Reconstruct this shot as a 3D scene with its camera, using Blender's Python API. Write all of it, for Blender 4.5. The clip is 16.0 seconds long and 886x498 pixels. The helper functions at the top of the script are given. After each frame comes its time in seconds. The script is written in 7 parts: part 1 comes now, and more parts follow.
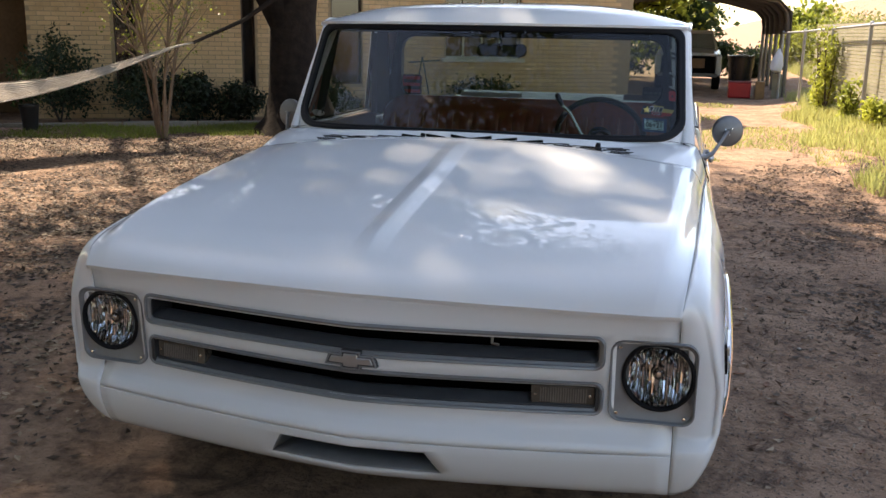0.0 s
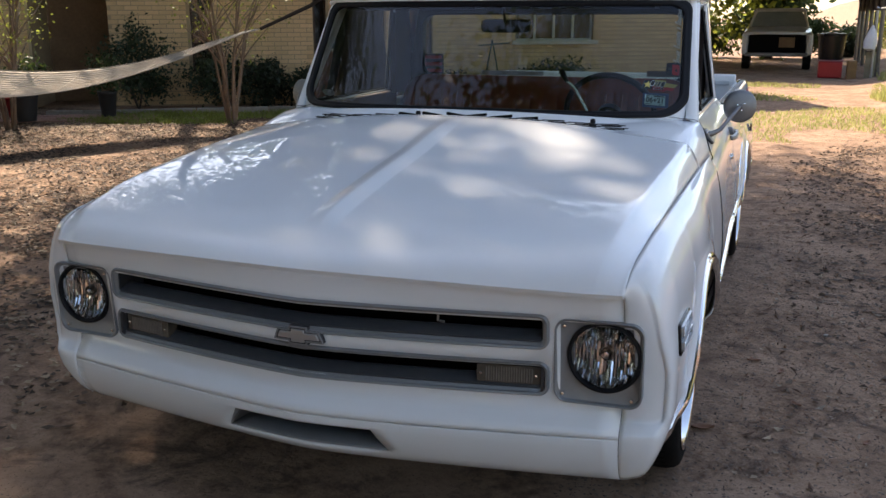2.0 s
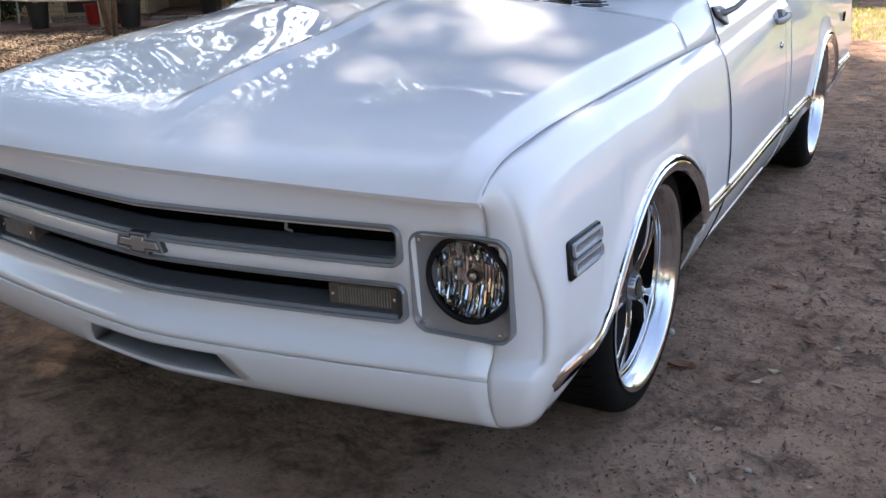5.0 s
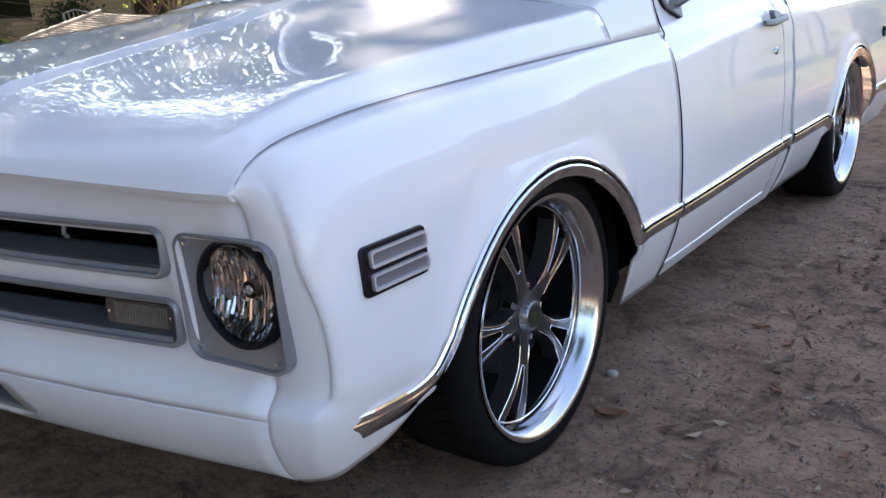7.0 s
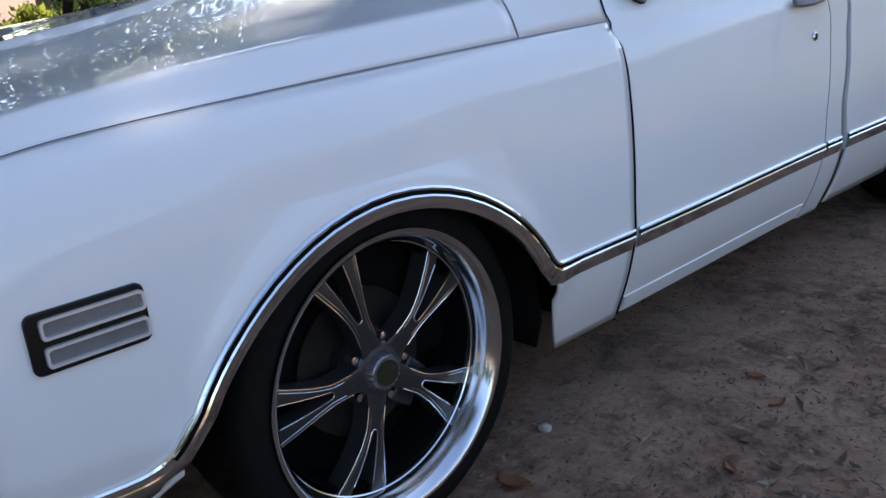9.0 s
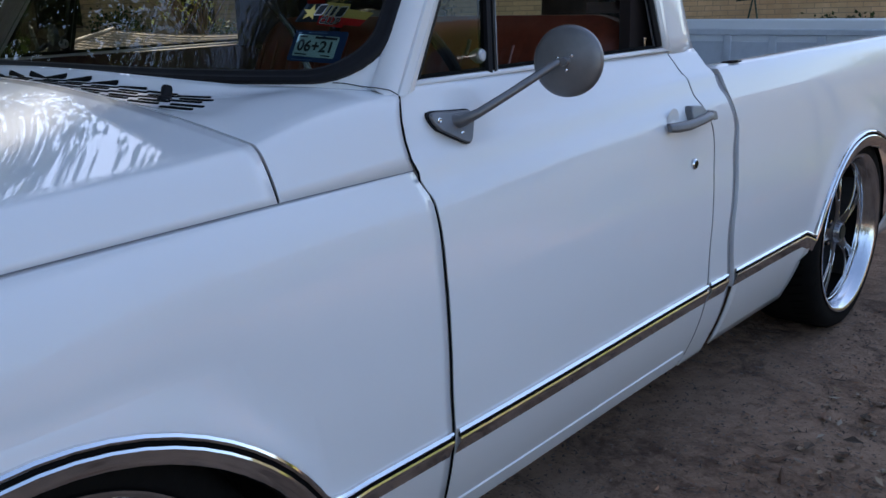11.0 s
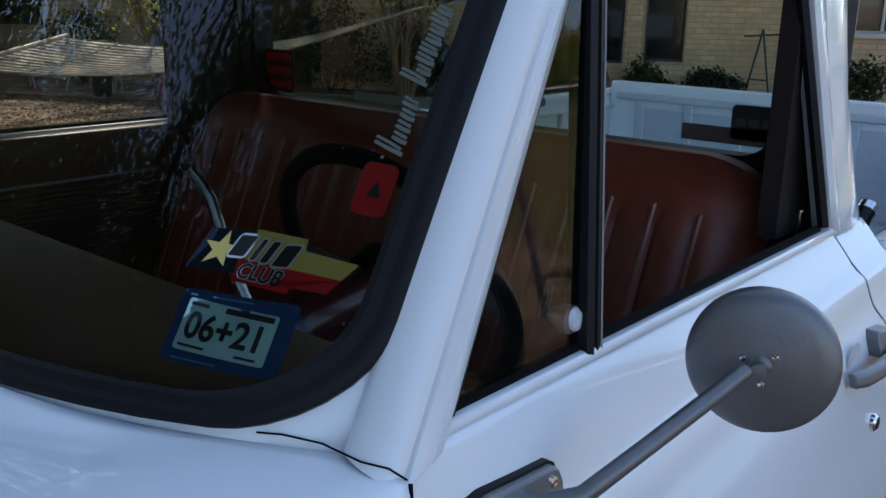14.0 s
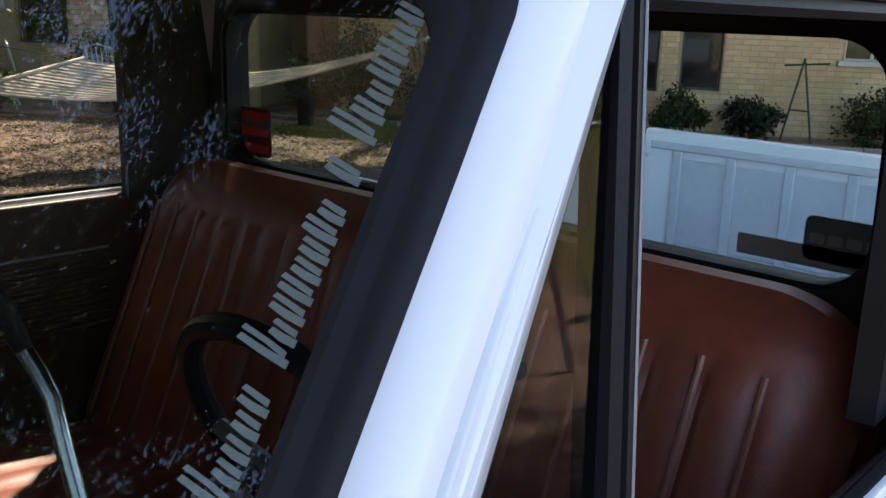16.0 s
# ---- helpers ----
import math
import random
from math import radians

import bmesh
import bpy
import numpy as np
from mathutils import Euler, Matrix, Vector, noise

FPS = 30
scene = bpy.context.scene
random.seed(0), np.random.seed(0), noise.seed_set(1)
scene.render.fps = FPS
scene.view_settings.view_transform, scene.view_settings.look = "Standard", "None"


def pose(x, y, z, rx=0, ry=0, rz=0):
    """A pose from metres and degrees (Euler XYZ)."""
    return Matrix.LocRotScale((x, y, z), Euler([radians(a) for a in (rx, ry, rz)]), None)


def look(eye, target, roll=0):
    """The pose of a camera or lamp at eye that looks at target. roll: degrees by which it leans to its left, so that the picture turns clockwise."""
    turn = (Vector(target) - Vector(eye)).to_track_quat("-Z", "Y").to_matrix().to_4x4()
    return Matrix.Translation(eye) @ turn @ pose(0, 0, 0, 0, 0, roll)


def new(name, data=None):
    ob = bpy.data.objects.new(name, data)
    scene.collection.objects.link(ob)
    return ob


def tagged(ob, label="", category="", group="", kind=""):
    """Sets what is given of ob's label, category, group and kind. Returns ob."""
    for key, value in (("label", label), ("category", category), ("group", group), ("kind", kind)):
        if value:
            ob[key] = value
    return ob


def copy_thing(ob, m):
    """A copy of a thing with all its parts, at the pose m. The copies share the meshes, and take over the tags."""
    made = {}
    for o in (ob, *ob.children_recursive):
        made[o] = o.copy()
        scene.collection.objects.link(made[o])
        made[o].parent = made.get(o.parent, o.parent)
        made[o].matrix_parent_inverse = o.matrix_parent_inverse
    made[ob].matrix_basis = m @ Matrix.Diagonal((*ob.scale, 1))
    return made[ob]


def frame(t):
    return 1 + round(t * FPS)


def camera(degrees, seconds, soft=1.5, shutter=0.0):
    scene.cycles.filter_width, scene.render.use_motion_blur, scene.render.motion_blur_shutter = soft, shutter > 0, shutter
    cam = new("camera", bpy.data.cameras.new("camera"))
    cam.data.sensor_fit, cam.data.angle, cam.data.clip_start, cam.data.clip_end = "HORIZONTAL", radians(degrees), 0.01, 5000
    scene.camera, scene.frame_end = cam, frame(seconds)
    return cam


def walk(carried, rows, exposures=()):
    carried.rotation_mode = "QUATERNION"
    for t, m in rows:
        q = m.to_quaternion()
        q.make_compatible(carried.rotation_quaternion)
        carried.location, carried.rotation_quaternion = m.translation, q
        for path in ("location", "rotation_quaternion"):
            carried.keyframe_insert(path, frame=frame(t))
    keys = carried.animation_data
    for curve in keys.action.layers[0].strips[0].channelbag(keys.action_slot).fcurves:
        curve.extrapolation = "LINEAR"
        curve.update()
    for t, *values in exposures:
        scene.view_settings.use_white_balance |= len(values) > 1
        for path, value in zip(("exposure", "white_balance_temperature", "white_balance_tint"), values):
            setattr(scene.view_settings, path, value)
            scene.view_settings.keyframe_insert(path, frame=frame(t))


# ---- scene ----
cam = camera(51.3, 16.0, soft=1.5)
PATH = [
    (0, (0.829, -3.069, 1.483), (0.343, -1.184, 1.023), 1.0),
    (0.5, (0.976, -3.089, 1.476), (0.374, -1.235, 1.027), 0.3),
    (1, (1.135, -3.096, 1.471), (0.457, -1.281, 0.977), 1.0),
    (1.5, (1.178, -3.023, 1.455), (0.526, -1.199, 0.958), 0.1),
    (2, (1.191, -2.922, 1.45), (0.518, -1.104, 0.959), -0.1),
    (2.5, (1.27, -2.828, 1.429), (0.515, -1.053, 0.9), 0.2),
    (3, (1.451, -2.741, 1.389), (0.532, -1.055, 0.83), 2.7),
    (3.5, (1.554, -2.641, 1.358), (0.733, -0.98, 0.606), 2.3),
    (4, (1.56, -2.481, 1.323), (0.801, -0.769, 0.621), 1.2),
    (4.2, (1.523, -2.436, 1.342), (0.746, -0.734, 0.634), 0.4),
    (6.3, (1.89, -1.893, 1.149), (0.769, -0.356, 0.529), -1.3),
    (6.5, (1.894, -1.828, 1.131), (0.805, -0.265, 0.524), -1.3),
    (7, (1.926, -1.692, 1.092), (0.801, -0.137, 0.53), -2.9),
    (7.5, (2.066, -1.533, 1.087), (0.735, -0.127, 0.586), -5.3),
    (8, (2.155, -1.383, 1.086), (0.737, -0.069, 0.574), -4.9),
    (8.5, (2.189, -1.16, 1.103), (0.775, 0.127, 0.517), -4.9),
    (9, (2.186, -0.984, 1.092), (0.794, 0.319, 0.486), -4.3),
    (9.5, (2.231, -0.784, 1.111), (0.857, 0.52, 0.469), -3.6),
    (9.7, (2.252, -0.719, 1.109), (0.909, 0.638, 0.512), -2.3),
    (11.8, (1.824, -0.155, 1.303), (0.541, 1.283, 0.766), -1.5),
    (12, (1.801, -0.091, 1.313), (0.486, 1.308, 0.752), -0.1),
    (12.5, (1.731, 0.012, 1.334), (0.359, 1.34, 0.738), -0.7),
    (13, (1.563, 0.125, 1.372), (0.308, 1.568, 0.786), 0.8),
    (13.5, (1.401, 0.202, 1.39), (0.188, 1.695, 0.845), 1.0),
    (14, (1.291, 0.31, 1.395), (0.043, 1.779, 0.863), 1.3),
    (14.5, (1.238, 0.456, 1.41), (-0.11, 1.84, 0.892), 1.1),
    (15, (1.176, 0.547, 1.415), (-0.251, 1.844, 0.883), 2.1),
    (15.5, (1.109, 0.611, 1.445), (-0.279, 1.949, 0.912), 3.0),
    (16, (1.071, 0.662, 1.469), (-0.232, 2.094, 0.971), 1.9),
]
EXPOSURES = [(0, 1.68, 7900, 14), (1.5, 1.57, 7700, 14), (3, 1.48, 7350, 14), (4.2, 1.98, 7350, 16), (6.3, 2.02, 7100, 16), (7, 1.97, 7050, 16), (8, 1.62, 6900, 16), (9, 1.30, 6600, 14), (9.7, 1.52, 6600, 14), (12, 0.86, 6250, 12), (13.5, 0.96, 6150, 10), (14.5, 1.80, 6450, 12), (16, 2.2, 6700, 14)]
walk(cam, [(t, look(eye, target, roll)) for t, eye, target, roll in PATH], EXPOSURES)

# ---- world and sun ----
SUN_TO = Vector((-0.45, 0.50, 0.74)).normalized()
world = bpy.data.worlds.new("sky")
scene.world = world
world.use_nodes = True
wn, wl = world.node_tree.nodes, world.node_tree.links
sky = wn.new("ShaderNodeTexSky")
sky.sky_type = "NISHITA"
sky.sun_disc = False
sky.sun_elevation = math.asin(SUN_TO.z)
sky.sun_rotation = math.atan2(SUN_TO.x, SUN_TO.y)
wn["Background"].inputs["Strength"].default_value = 0.15
wl.new(sky.outputs["Color"], wn["Background"].inputs["Color"])
sun_data = bpy.data.lights.new("sun", "SUN")
sun_data.energy = 4.8
sun_data.angle = radians(1.0)
sun_data.color = (1.0, 0.93, 0.82)
sun = new("sun", sun_data)
sun.matrix_world = look((0, 0, 30), Vector((0, 0, 30)) - SUN_TO)


# ---- materials ----
def mat(name, color, rough=0.5, metal=0.0, vary=0.0, scale=20.0, bump=0.0, bump_scale=60.0, coat=0.0, color2=None, spec=0.5, island=0.0):
    """A surface with grain at two scales: colour moves between color and color2, and a fine relief."""
    m = bpy.data.materials.new(name)
    m.use_nodes = True
    n, l = m.node_tree.nodes, m.node_tree.links
    b = n["Principled BSDF"]
    b.inputs["Roughness"].default_value = rough
    b.inputs["Metallic"].default_value = metal
    b.inputs["Coat Weight"].default_value = coat
    b.inputs["Coat Roughness"].default_value = 0.02
    b.inputs["Specular IOR Level"].default_value = spec
    b.inputs["Base Color"].default_value = (*color, 1)
    co = n.new("ShaderNodeTexCoord")
    if vary or color2:
        c2 = color2 or tuple(c * (1 - vary) for c in color)
        t1, t2 = n.new("ShaderNodeTexNoise"), n.new("ShaderNodeTexNoise")
        t1.inputs["Scale"].default_value, t1.inputs["Detail"].default_value = scale, 6
        t2.inputs["Scale"].default_value, t2.inputs["Detail"].default_value = scale * 0.13, 4
        for t in (t1, t2):
            l.new(co.outputs["Object"], t.inputs["Vector"])
        add = n.new("ShaderNodeMath")
        add.operation = "ADD"
        l.new(t1.outputs["Fac"], add.inputs[0])
        l.new(t2.outputs["Fac"], add.inputs[1])
        ramp = n.new("ShaderNodeMapRange")
        ramp.inputs["From Min"].default_value, ramp.inputs["From Max"].default_value = 0.7, 1.3
        l.new(add.outputs[0], ramp.inputs["Value"])
        mix = n.new("ShaderNodeMix")
        mix.data_type = "RGBA"
        mix.inputs["A"].default_value, mix.inputs["B"].default_value = (*color, 1), (*c2, 1)
        l.new(ramp.outputs["Result"], mix.inputs["Factor"])
        last = mix.outputs["Result"]
        if island:
            g = n.new("ShaderNodeNewGeometry")
            oi = n.new("ShaderNodeObjectInfo")
            s = n.new("ShaderNodeMath")
            s.operation = "ADD"
            l.new(g.outputs["Random Per Island"], s.inputs[0])
            l.new(oi.outputs["Random"], s.inputs[1])
            hsv = n.new("ShaderNodeHueSaturation")
            mr = n.new("ShaderNodeMapRange")
            mr.inputs["From Max"].default_value = 2.0
            mr.inputs["To Min"].default_value, mr.inputs["To Max"].default_value = 1 - island, 1 + island
            l.new(s.outputs[0], mr.inputs["Value"])
            l.new(mr.outputs["Result"], hsv.inputs["Value"])
            l.new(last, hsv.inputs["Color"])
            last = hsv.outputs["Color"]
        l.new(last, b.inputs["Base Color"])
    if bump:
        t3 = n.new("ShaderNodeTexNoise")
        t3.inputs["Scale"].default_value, t3.inputs["Detail"].default_value = bump_scale, 5
        l.new(co.outputs["Object"], t3.inputs["Vector"])
        bp = n.new("ShaderNodeBump")
        bp.inputs["Strength"].default_value, bp.inputs["Distance"].default_value = bump, 0.01
        l.new(t3.outputs["Fac"], bp.inputs["Height"])
        l.new(bp.outputs["Normal"], b.inputs["Normal"])
    return m


def face_out(ob, way):
    """Turns a pane so that its faces look the given way."""
    n = sum((p.normal * p.area for p in ob.data.polygons), Vector())
    if n.dot(Vector(way)) < 0:
        ob.data.flip_normals()
    return ob


def glass_mat(name, tint, rough=0.0, ior=1.48):
    """Thin pane: straight-through glass; a pane of two surfaces takes a higher ior."""
    m = bpy.data.materials.new(name)
    m.use_nodes = True
    n, l = m.node_tree.nodes, m.node_tree.links
    n.remove(n["Principled BSDF"])
    tr, gl, mx, fr = n.new("ShaderNodeBsdfTransparent"), n.new("ShaderNodeBsdfGlossy"), n.new("ShaderNodeMixShader"), n.new("ShaderNodeFresnel")
    tr.inputs["Color"].default_value = (*tint, 1)
    gl.inputs["Roughness"].default_value = rough
    fr.inputs["IOR"].default_value = ior
    l.new(fr.outputs[0], mx.inputs[0])
    l.new(tr.outputs[0], mx.inputs[1])
    l.new(gl.outputs[0], mx.inputs[2])
    l.new(mx.outputs[0], n["Material Output"].inputs["Surface"])
    return m


WHITE = mat("white_car_paint", (0.78, 0.79, 0.80), 0.45, 0, vary=0.03, scale=3, coat=1.0, bump=0.006, bump_scale=9, spec=0.12)
GREY = mat("silver_grey_paint", (0.27, 0.275, 0.285), 0.38, 0.35, vary=0.12, scale=40, bump=0.02, bump_scale=300)
DKGREY = mat("charcoal_paint", (0.060, 0.063, 0.070), 0.36, 0.4, vary=0.2, scale=30)
# near-black; also stands for the shade in gaps, slots, grooves and cavities
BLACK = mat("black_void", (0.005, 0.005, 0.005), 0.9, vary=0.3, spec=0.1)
RUBBER = mat("black_rubber", (0.009, 0.009, 0.011), 0.55, spec=0.2, vary=0.3, scale=60, bump=0.05, bump_scale=200)
TYRE = mat("tyre_rubber", (0.006, 0.006, 0.006), 0.7, vary=0.35, scale=30, bump=0.15, bump_scale=120, color2=(0.010, 0.0095, 0.009), spec=0.08)
CHROME = mat("chrome", (0.82, 0.82, 0.83), 0.07, 1.0, vary=0.06, scale=15)
POLISH = mat("polished_aluminium", (0.72, 0.73, 0.75), 0.16, 1.0, vary=0.1, scale=25)
SATIN = mat("satin_grey_metal", (0.20, 0.20, 0.205), 0.42, 0.6, vary=0.15, scale=60, bump=0.06, bump_scale=400)
BLADE = mat("dark_silver_paint", (0.115, 0.118, 0.128), 0.4, 0.35, vary=0.15, scale=30)
GLASS = glass_mat("tinted_glass", (0.76, 0.84, 0.78), ior=1.39)
SCREENGLASS = glass_mat("shaded_windshield_glass", (0.49, 0.50, 0.445), ior=1.54)
VENTGLASS = glass_mat("smoked_vent_glass", (0.46, 0.48, 0.43), ior=1.42)
CLEAR = glass_mat("clear_lens", (0.95, 0.96, 0.97))
VINYL = mat("saddle_brown_vinyl", (0.25, 0.056, 0.027), 0.42, vary=0.3, scale=40, bump=0.12, bump_scale=350)
LINER = mat("dark_headliner", (0.02, 0.012, 0.011), 0.9, vary=0.3)
# white bed paint, greyed in the base colour for the shade there
BEDGREY = mat("shaded_bed_paint", (0.58, 0.595, 0.62), 0.6, vary=0.15, scale=30, bump=0.1, bump_scale=200)


# ---- mesh helpers ----
def curve(table):
    """A smooth function through the (x, value) pairs of the table."""
    xs = [p[0] for p in table]
    ys = [p[1] for p in table]
    n = len(xs)
    d = [(ys[i + 1] - ys[i]) / (xs[i + 1] - xs[i]) for i in range(n - 1)]
    g = [d[0]] + [0.0 if d[i - 1] * d[i] <= 0 else 2 * d[i - 1] * d[i] / (d[i - 1] + d[i]) for i in range(1, n - 1)] + [d[-1]]

    def f(x):
        if x <= xs[0]:
            return ys[0]
        if x >= xs[-1]:
            return ys[-1]
        i = max(k for k in range(n - 1) if xs[k] <= x)
        h = xs[i + 1] - xs[i]
        t = (x - xs[i]) / h
        return ys[i] * (1 + 2 * t) * (1 - t) ** 2 + h * g[i] * t * (1 - t) ** 2 + ys[i + 1] * t * t * (3 - 2 * t) + h * g[i + 1] * t * t * (t - 1)

    return f


def lin(a, b, n):
    return [a + (b - a) * i / (n - 1) for i in range(n)]


def lerp(a, b, t):
    return a + (b - a) * t


def quad(p0, p1, p2, t):
    return tuple(p0[i] * (1 - t) ** 2 + 2 * p1[i] * t * (1 - t) + p2[i] * t * t for i in range(3))


def sheet(rows, bm=None, keep=None, close=False):
    """Faces between rows of points; keep(i, j) says which cells stay."""
    bm = bm or bmesh.new()
    vs = [[bm.verts.new(p) for p in r] for r in rows]
    for i in range(len(vs) - 1):
        m = len(vs[i])
        for j in range(m if close else m - 1):
            if keep is None or keep(i, j):
                q = (vs[i][j], vs[i][(j + 1) % m], vs[i + 1][(j + 1) % m], vs[i + 1][j])
                bm.faces.new(q)
    return bm


def tidy(bm, flip=False, dist=1e-5):
    bmesh.ops.remove_doubles(bm, verts=bm.verts, dist=dist)
    loose = [v for v in bm.verts if not v.link_faces]
    bmesh.ops.delete(bm, geom=loose, context="VERTS")
    bmesh.ops.recalc_face_normals(bm, faces=bm.faces)
    return bm


def part(name, bm, material, parent=None, label="", smooth=True, solid=0.0, bevel=0.0, sharp=35):
    """Links a bmesh as one mesh object under a thing or a part."""
    bmesh.ops.recalc_face_normals(bm, faces=bm.faces)
    me = bpy.data.meshes.new(name)
    bm.to_mesh(me)
    bm.free()
    if smooth:
        me.polygons.foreach_set("use_smooth", [True] * len(me.polygons))
        me.set_sharp_from_angle(angle=radians(sharp))
    me.materials.append(material)
    ob = new(name, me)
    if parent:
        ob.parent = parent
    if label:
        ob["label"] = label
    if bevel:
        b = ob.modifiers.new("bevel", "BEVEL")
        b.width, b.segments, b.limit_method = bevel, 2, "ANGLE"
    if solid:
        s = ob.modifiers.new("solid", "SOLIDIFY")
        s.thickness, s.offset = solid, -1
    return ob


def thing(name, label, category, group="", kind="", at=(0, 0, 0)):
    ob = new(name)
    ob.empty_display_size = 0.1
    ob.location = at
    return tagged(ob, label, category, group, kind)


def box(x0, x1, y0, y1, z0, z1, bm=None, m=None):
    bm = bm or bmesh.new()
    vs = [bm.verts.new((x, y, z)) for x in (x0, x1) for y in (y0, y1) for z in (z0, z1)]
    if m is not None:
        for v in vs:
            v.co = m @ v.co
    for f in ((0, 1, 3, 2), (4, 6, 7, 5), (0, 4, 5, 1), (2, 3, 7, 6), (0, 2, 6, 4), (1, 5, 7, 3)):
        bm.faces.new([vs[i] for i in f])
    return bm


def lathe(profile, m, n=48, bm=None):
    """Turns (radius, along) pairs round the local z axis."""
    rows = [[m @ Vector((r * math.cos(2 * math.pi * k / n), r * math.sin(2 * math.pi * k / n), a)) for k in range(n)] for r, a in profile]
    return sheet(rows, bm, close=True)


def tube(points, radius, n=8, bm=None, caps=True):
    """A round bar along points; radius may be a list."""
    bm = bm or bmesh.new()
    pts = [Vector(p) for p in points]
    rad = radius if isinstance(radius, (list, tuple)) else [radius] * len(pts)
    rows, up = [], None
    for i, p in enumerate(pts):
        d = (pts[min(i + 1, len(pts) - 1)] - pts[max(i - 1, 0)]).normalized()
        if up is None:
            up = d.orthogonal().normalized()
        up = (up - d * up.dot(d)).normalized()
        side = d.cross(up)
        rows.append([p + rad[i] * (math.cos(2 * math.pi * k / n) * up + math.sin(2 * math.pi * k / n) * side) for k in range(n)])
    sheet(rows, bm, close=True)
    if caps:
        bm.verts.ensure_lookup_table()
        total = len(bm.verts)
        k0 = total - n * len(pts)
        bm.faces.new([bm.verts[k0 + k] for k in range(n)][::-1])
        bm.faces.new([bm.verts[total - n + k] for k in range(n)])
    return bm


def rounded(w, h, r, n=5):
    """The outline of a rounded rectangle about the origin, anticlockwise."""
    out = []
    for cx, cy, a0 in ((w / 2 - r, h / 2 - r, 0), (-w / 2 + r, h / 2 - r, 90), (-w / 2 + r, -h / 2 + r, 180), (w / 2 - r, -h / 2 + r, 270)):
        for k in range(n + 1):
            a = radians(a0 + 90 * k / n)
            out.append((cx + r * math.cos(a), cy + r * math.sin(a)))
    return out


def prism(outline, fn, d0, d1, bm=None):
    """A slab from an outline (u, v): fn(u, v, d) gives the place at depth d."""
    bm = bm or bmesh.new()
    a = [bm.verts.new(fn(u, v, d0)) for u, v in outline]
    b = [bm.verts.new(fn(u, v, d1)) for u, v in outline]
    bm.faces.new(a[::-1])
    bm.faces.new(b)
    m = len(a)
    for k in range(m):
        bm.faces.new((a[k], a[(k + 1) % m], b[(k + 1) % m], b[k]))
    return bm


def ring(outer, inner, fn, d0, d1, bm=None):
    """A frame between two outlines of equal count, from depth d0 to d1."""
    bm = bm or bmesh.new()
    rows = [[fn(u, v, d0) for u, v in outer], [fn(u, v, d1) for u, v in outer], [fn(u, v, d1) for u, v in inner], [fn(u, v, d0) for u, v in inner]]
    rows.append(rows[0])
    sheet(rows, bm, close=True)
    bmesh.ops.remove_doubles(bm, verts=bm.verts, dist=1e-6)
    return bm


# ---- the pickup truck: shape tables ----
SIDE = curve([(0.19, 0.900), (0.24, 0.926), (0.32, 0.962), (0.40, 0.988), (0.45, 0.998), (0.55, 1.000), (0.68, 0.992), (0.79, 0.976), (0.878, 0.955), (0.888, 0.950), (0.902, 0.940), (0.912, 0.936), (0.945, 0.926), (0.954, 0.921), (0.968, 0.909), (0.978, 0.904), (1.0, 0.895), (1.05, 0.872), (1.075, 0.858)])
GAP_Y = curve([(0.19, 0.790), (0.25, 0.775), (0.345, 0.757), (0.40, 0.749), (0.46, 0.744), (0.54, 0.740), (0.67, 0.746), (0.745, 0.751), (0.79, 0.755), (0.83, 0.758), (0.864, 0.758), (0.892, 0.751), (0.91, 0.744), (0.93, 0.737), (0.95, 0.733), (0.975, 0.732), (1.008, 0.737), (1.032, 0.748), (1.05, 0.762), (1.08, 0.775)])
PLAN = curve([(-0.60, 0.986), (-0.3, 0.998), (0.2, 1.0), (0.75, 1.0), (1.8, 0.985), (4.2, 0.985)])
SEAM_Z = curve([(-0.765, 0.79), (-0.743, 0.82), (-0.704, 0.845), (-0.65, 0.862), (-0.585, 0.872), (-0.5, 0.883), (-0.38, 0.891), (-0.1, 0.903), (0.14, 0.911), (0.466, 0.920), (0.75, 0.926)])
SEAM_X = curve([(-0.765, 0.86), (-0.7, 0.868), (-0.6, 0.876), (-0.4, 0.886), (-0.1, 0.897), (0.2, 0.908), (0.466, 0.918), (0.75, 0.933)])
REAR_Y = curve([(0.19, 1.800), (0.30, 1.790), (0.40, 1.778), (0.46, 1.771), (0.54, 1.770), (0.64, 1.788), (0.75, 1.808), (0.80, 1.820), (0.84, 1.822), (0.88, 1.812), (0.945, 1.768), (1.0, 1.752), (1.06, 1.742)])
CAB_Y = curve([(0.19, 1.930), (0.40, 1.900), (0.46, 1.886), (0.56, 1.872), (0.66, 1.898), (0.80, 1.928), (0.85, 1.940), (0.90, 1.928), (0.975, 1.898), (1.05, 1.886)])
FACE_Y = curve([(0.254, -0.676), (0.28, -0.704), (0.33, -0.729), (0.37, -0.740), (0.405, -0.741), (0.425, -0.730), (0.45, -0.712), (0.49, -0.709), (0.60, -0.722), (0.71, -0.736), (0.76, -0.744), (0.79, -0.757)])
MID_Y = curve([(0.254, -0.788), (0.28, -0.818), (0.33, -0.848), (0.37, -0.862), (0.40, -0.864), (0.425, -0.858), (0.455, -0.832), (0.5, -0.830), (0.7, -0.832), (0.76, -0.828), (0.79, -0.834)])
ARCH_TOP, ARCH_END, ARCH_HALF = 0.712, 0.41, 0.445


def arch_z(y, cy, top=ARCH_TOP, half=ARCH_HALF, end=ARCH_END):
    u = min(abs(y - cy) / half, 1.0)
    return end + (top - end) * (1 - u * u) ** 0.7


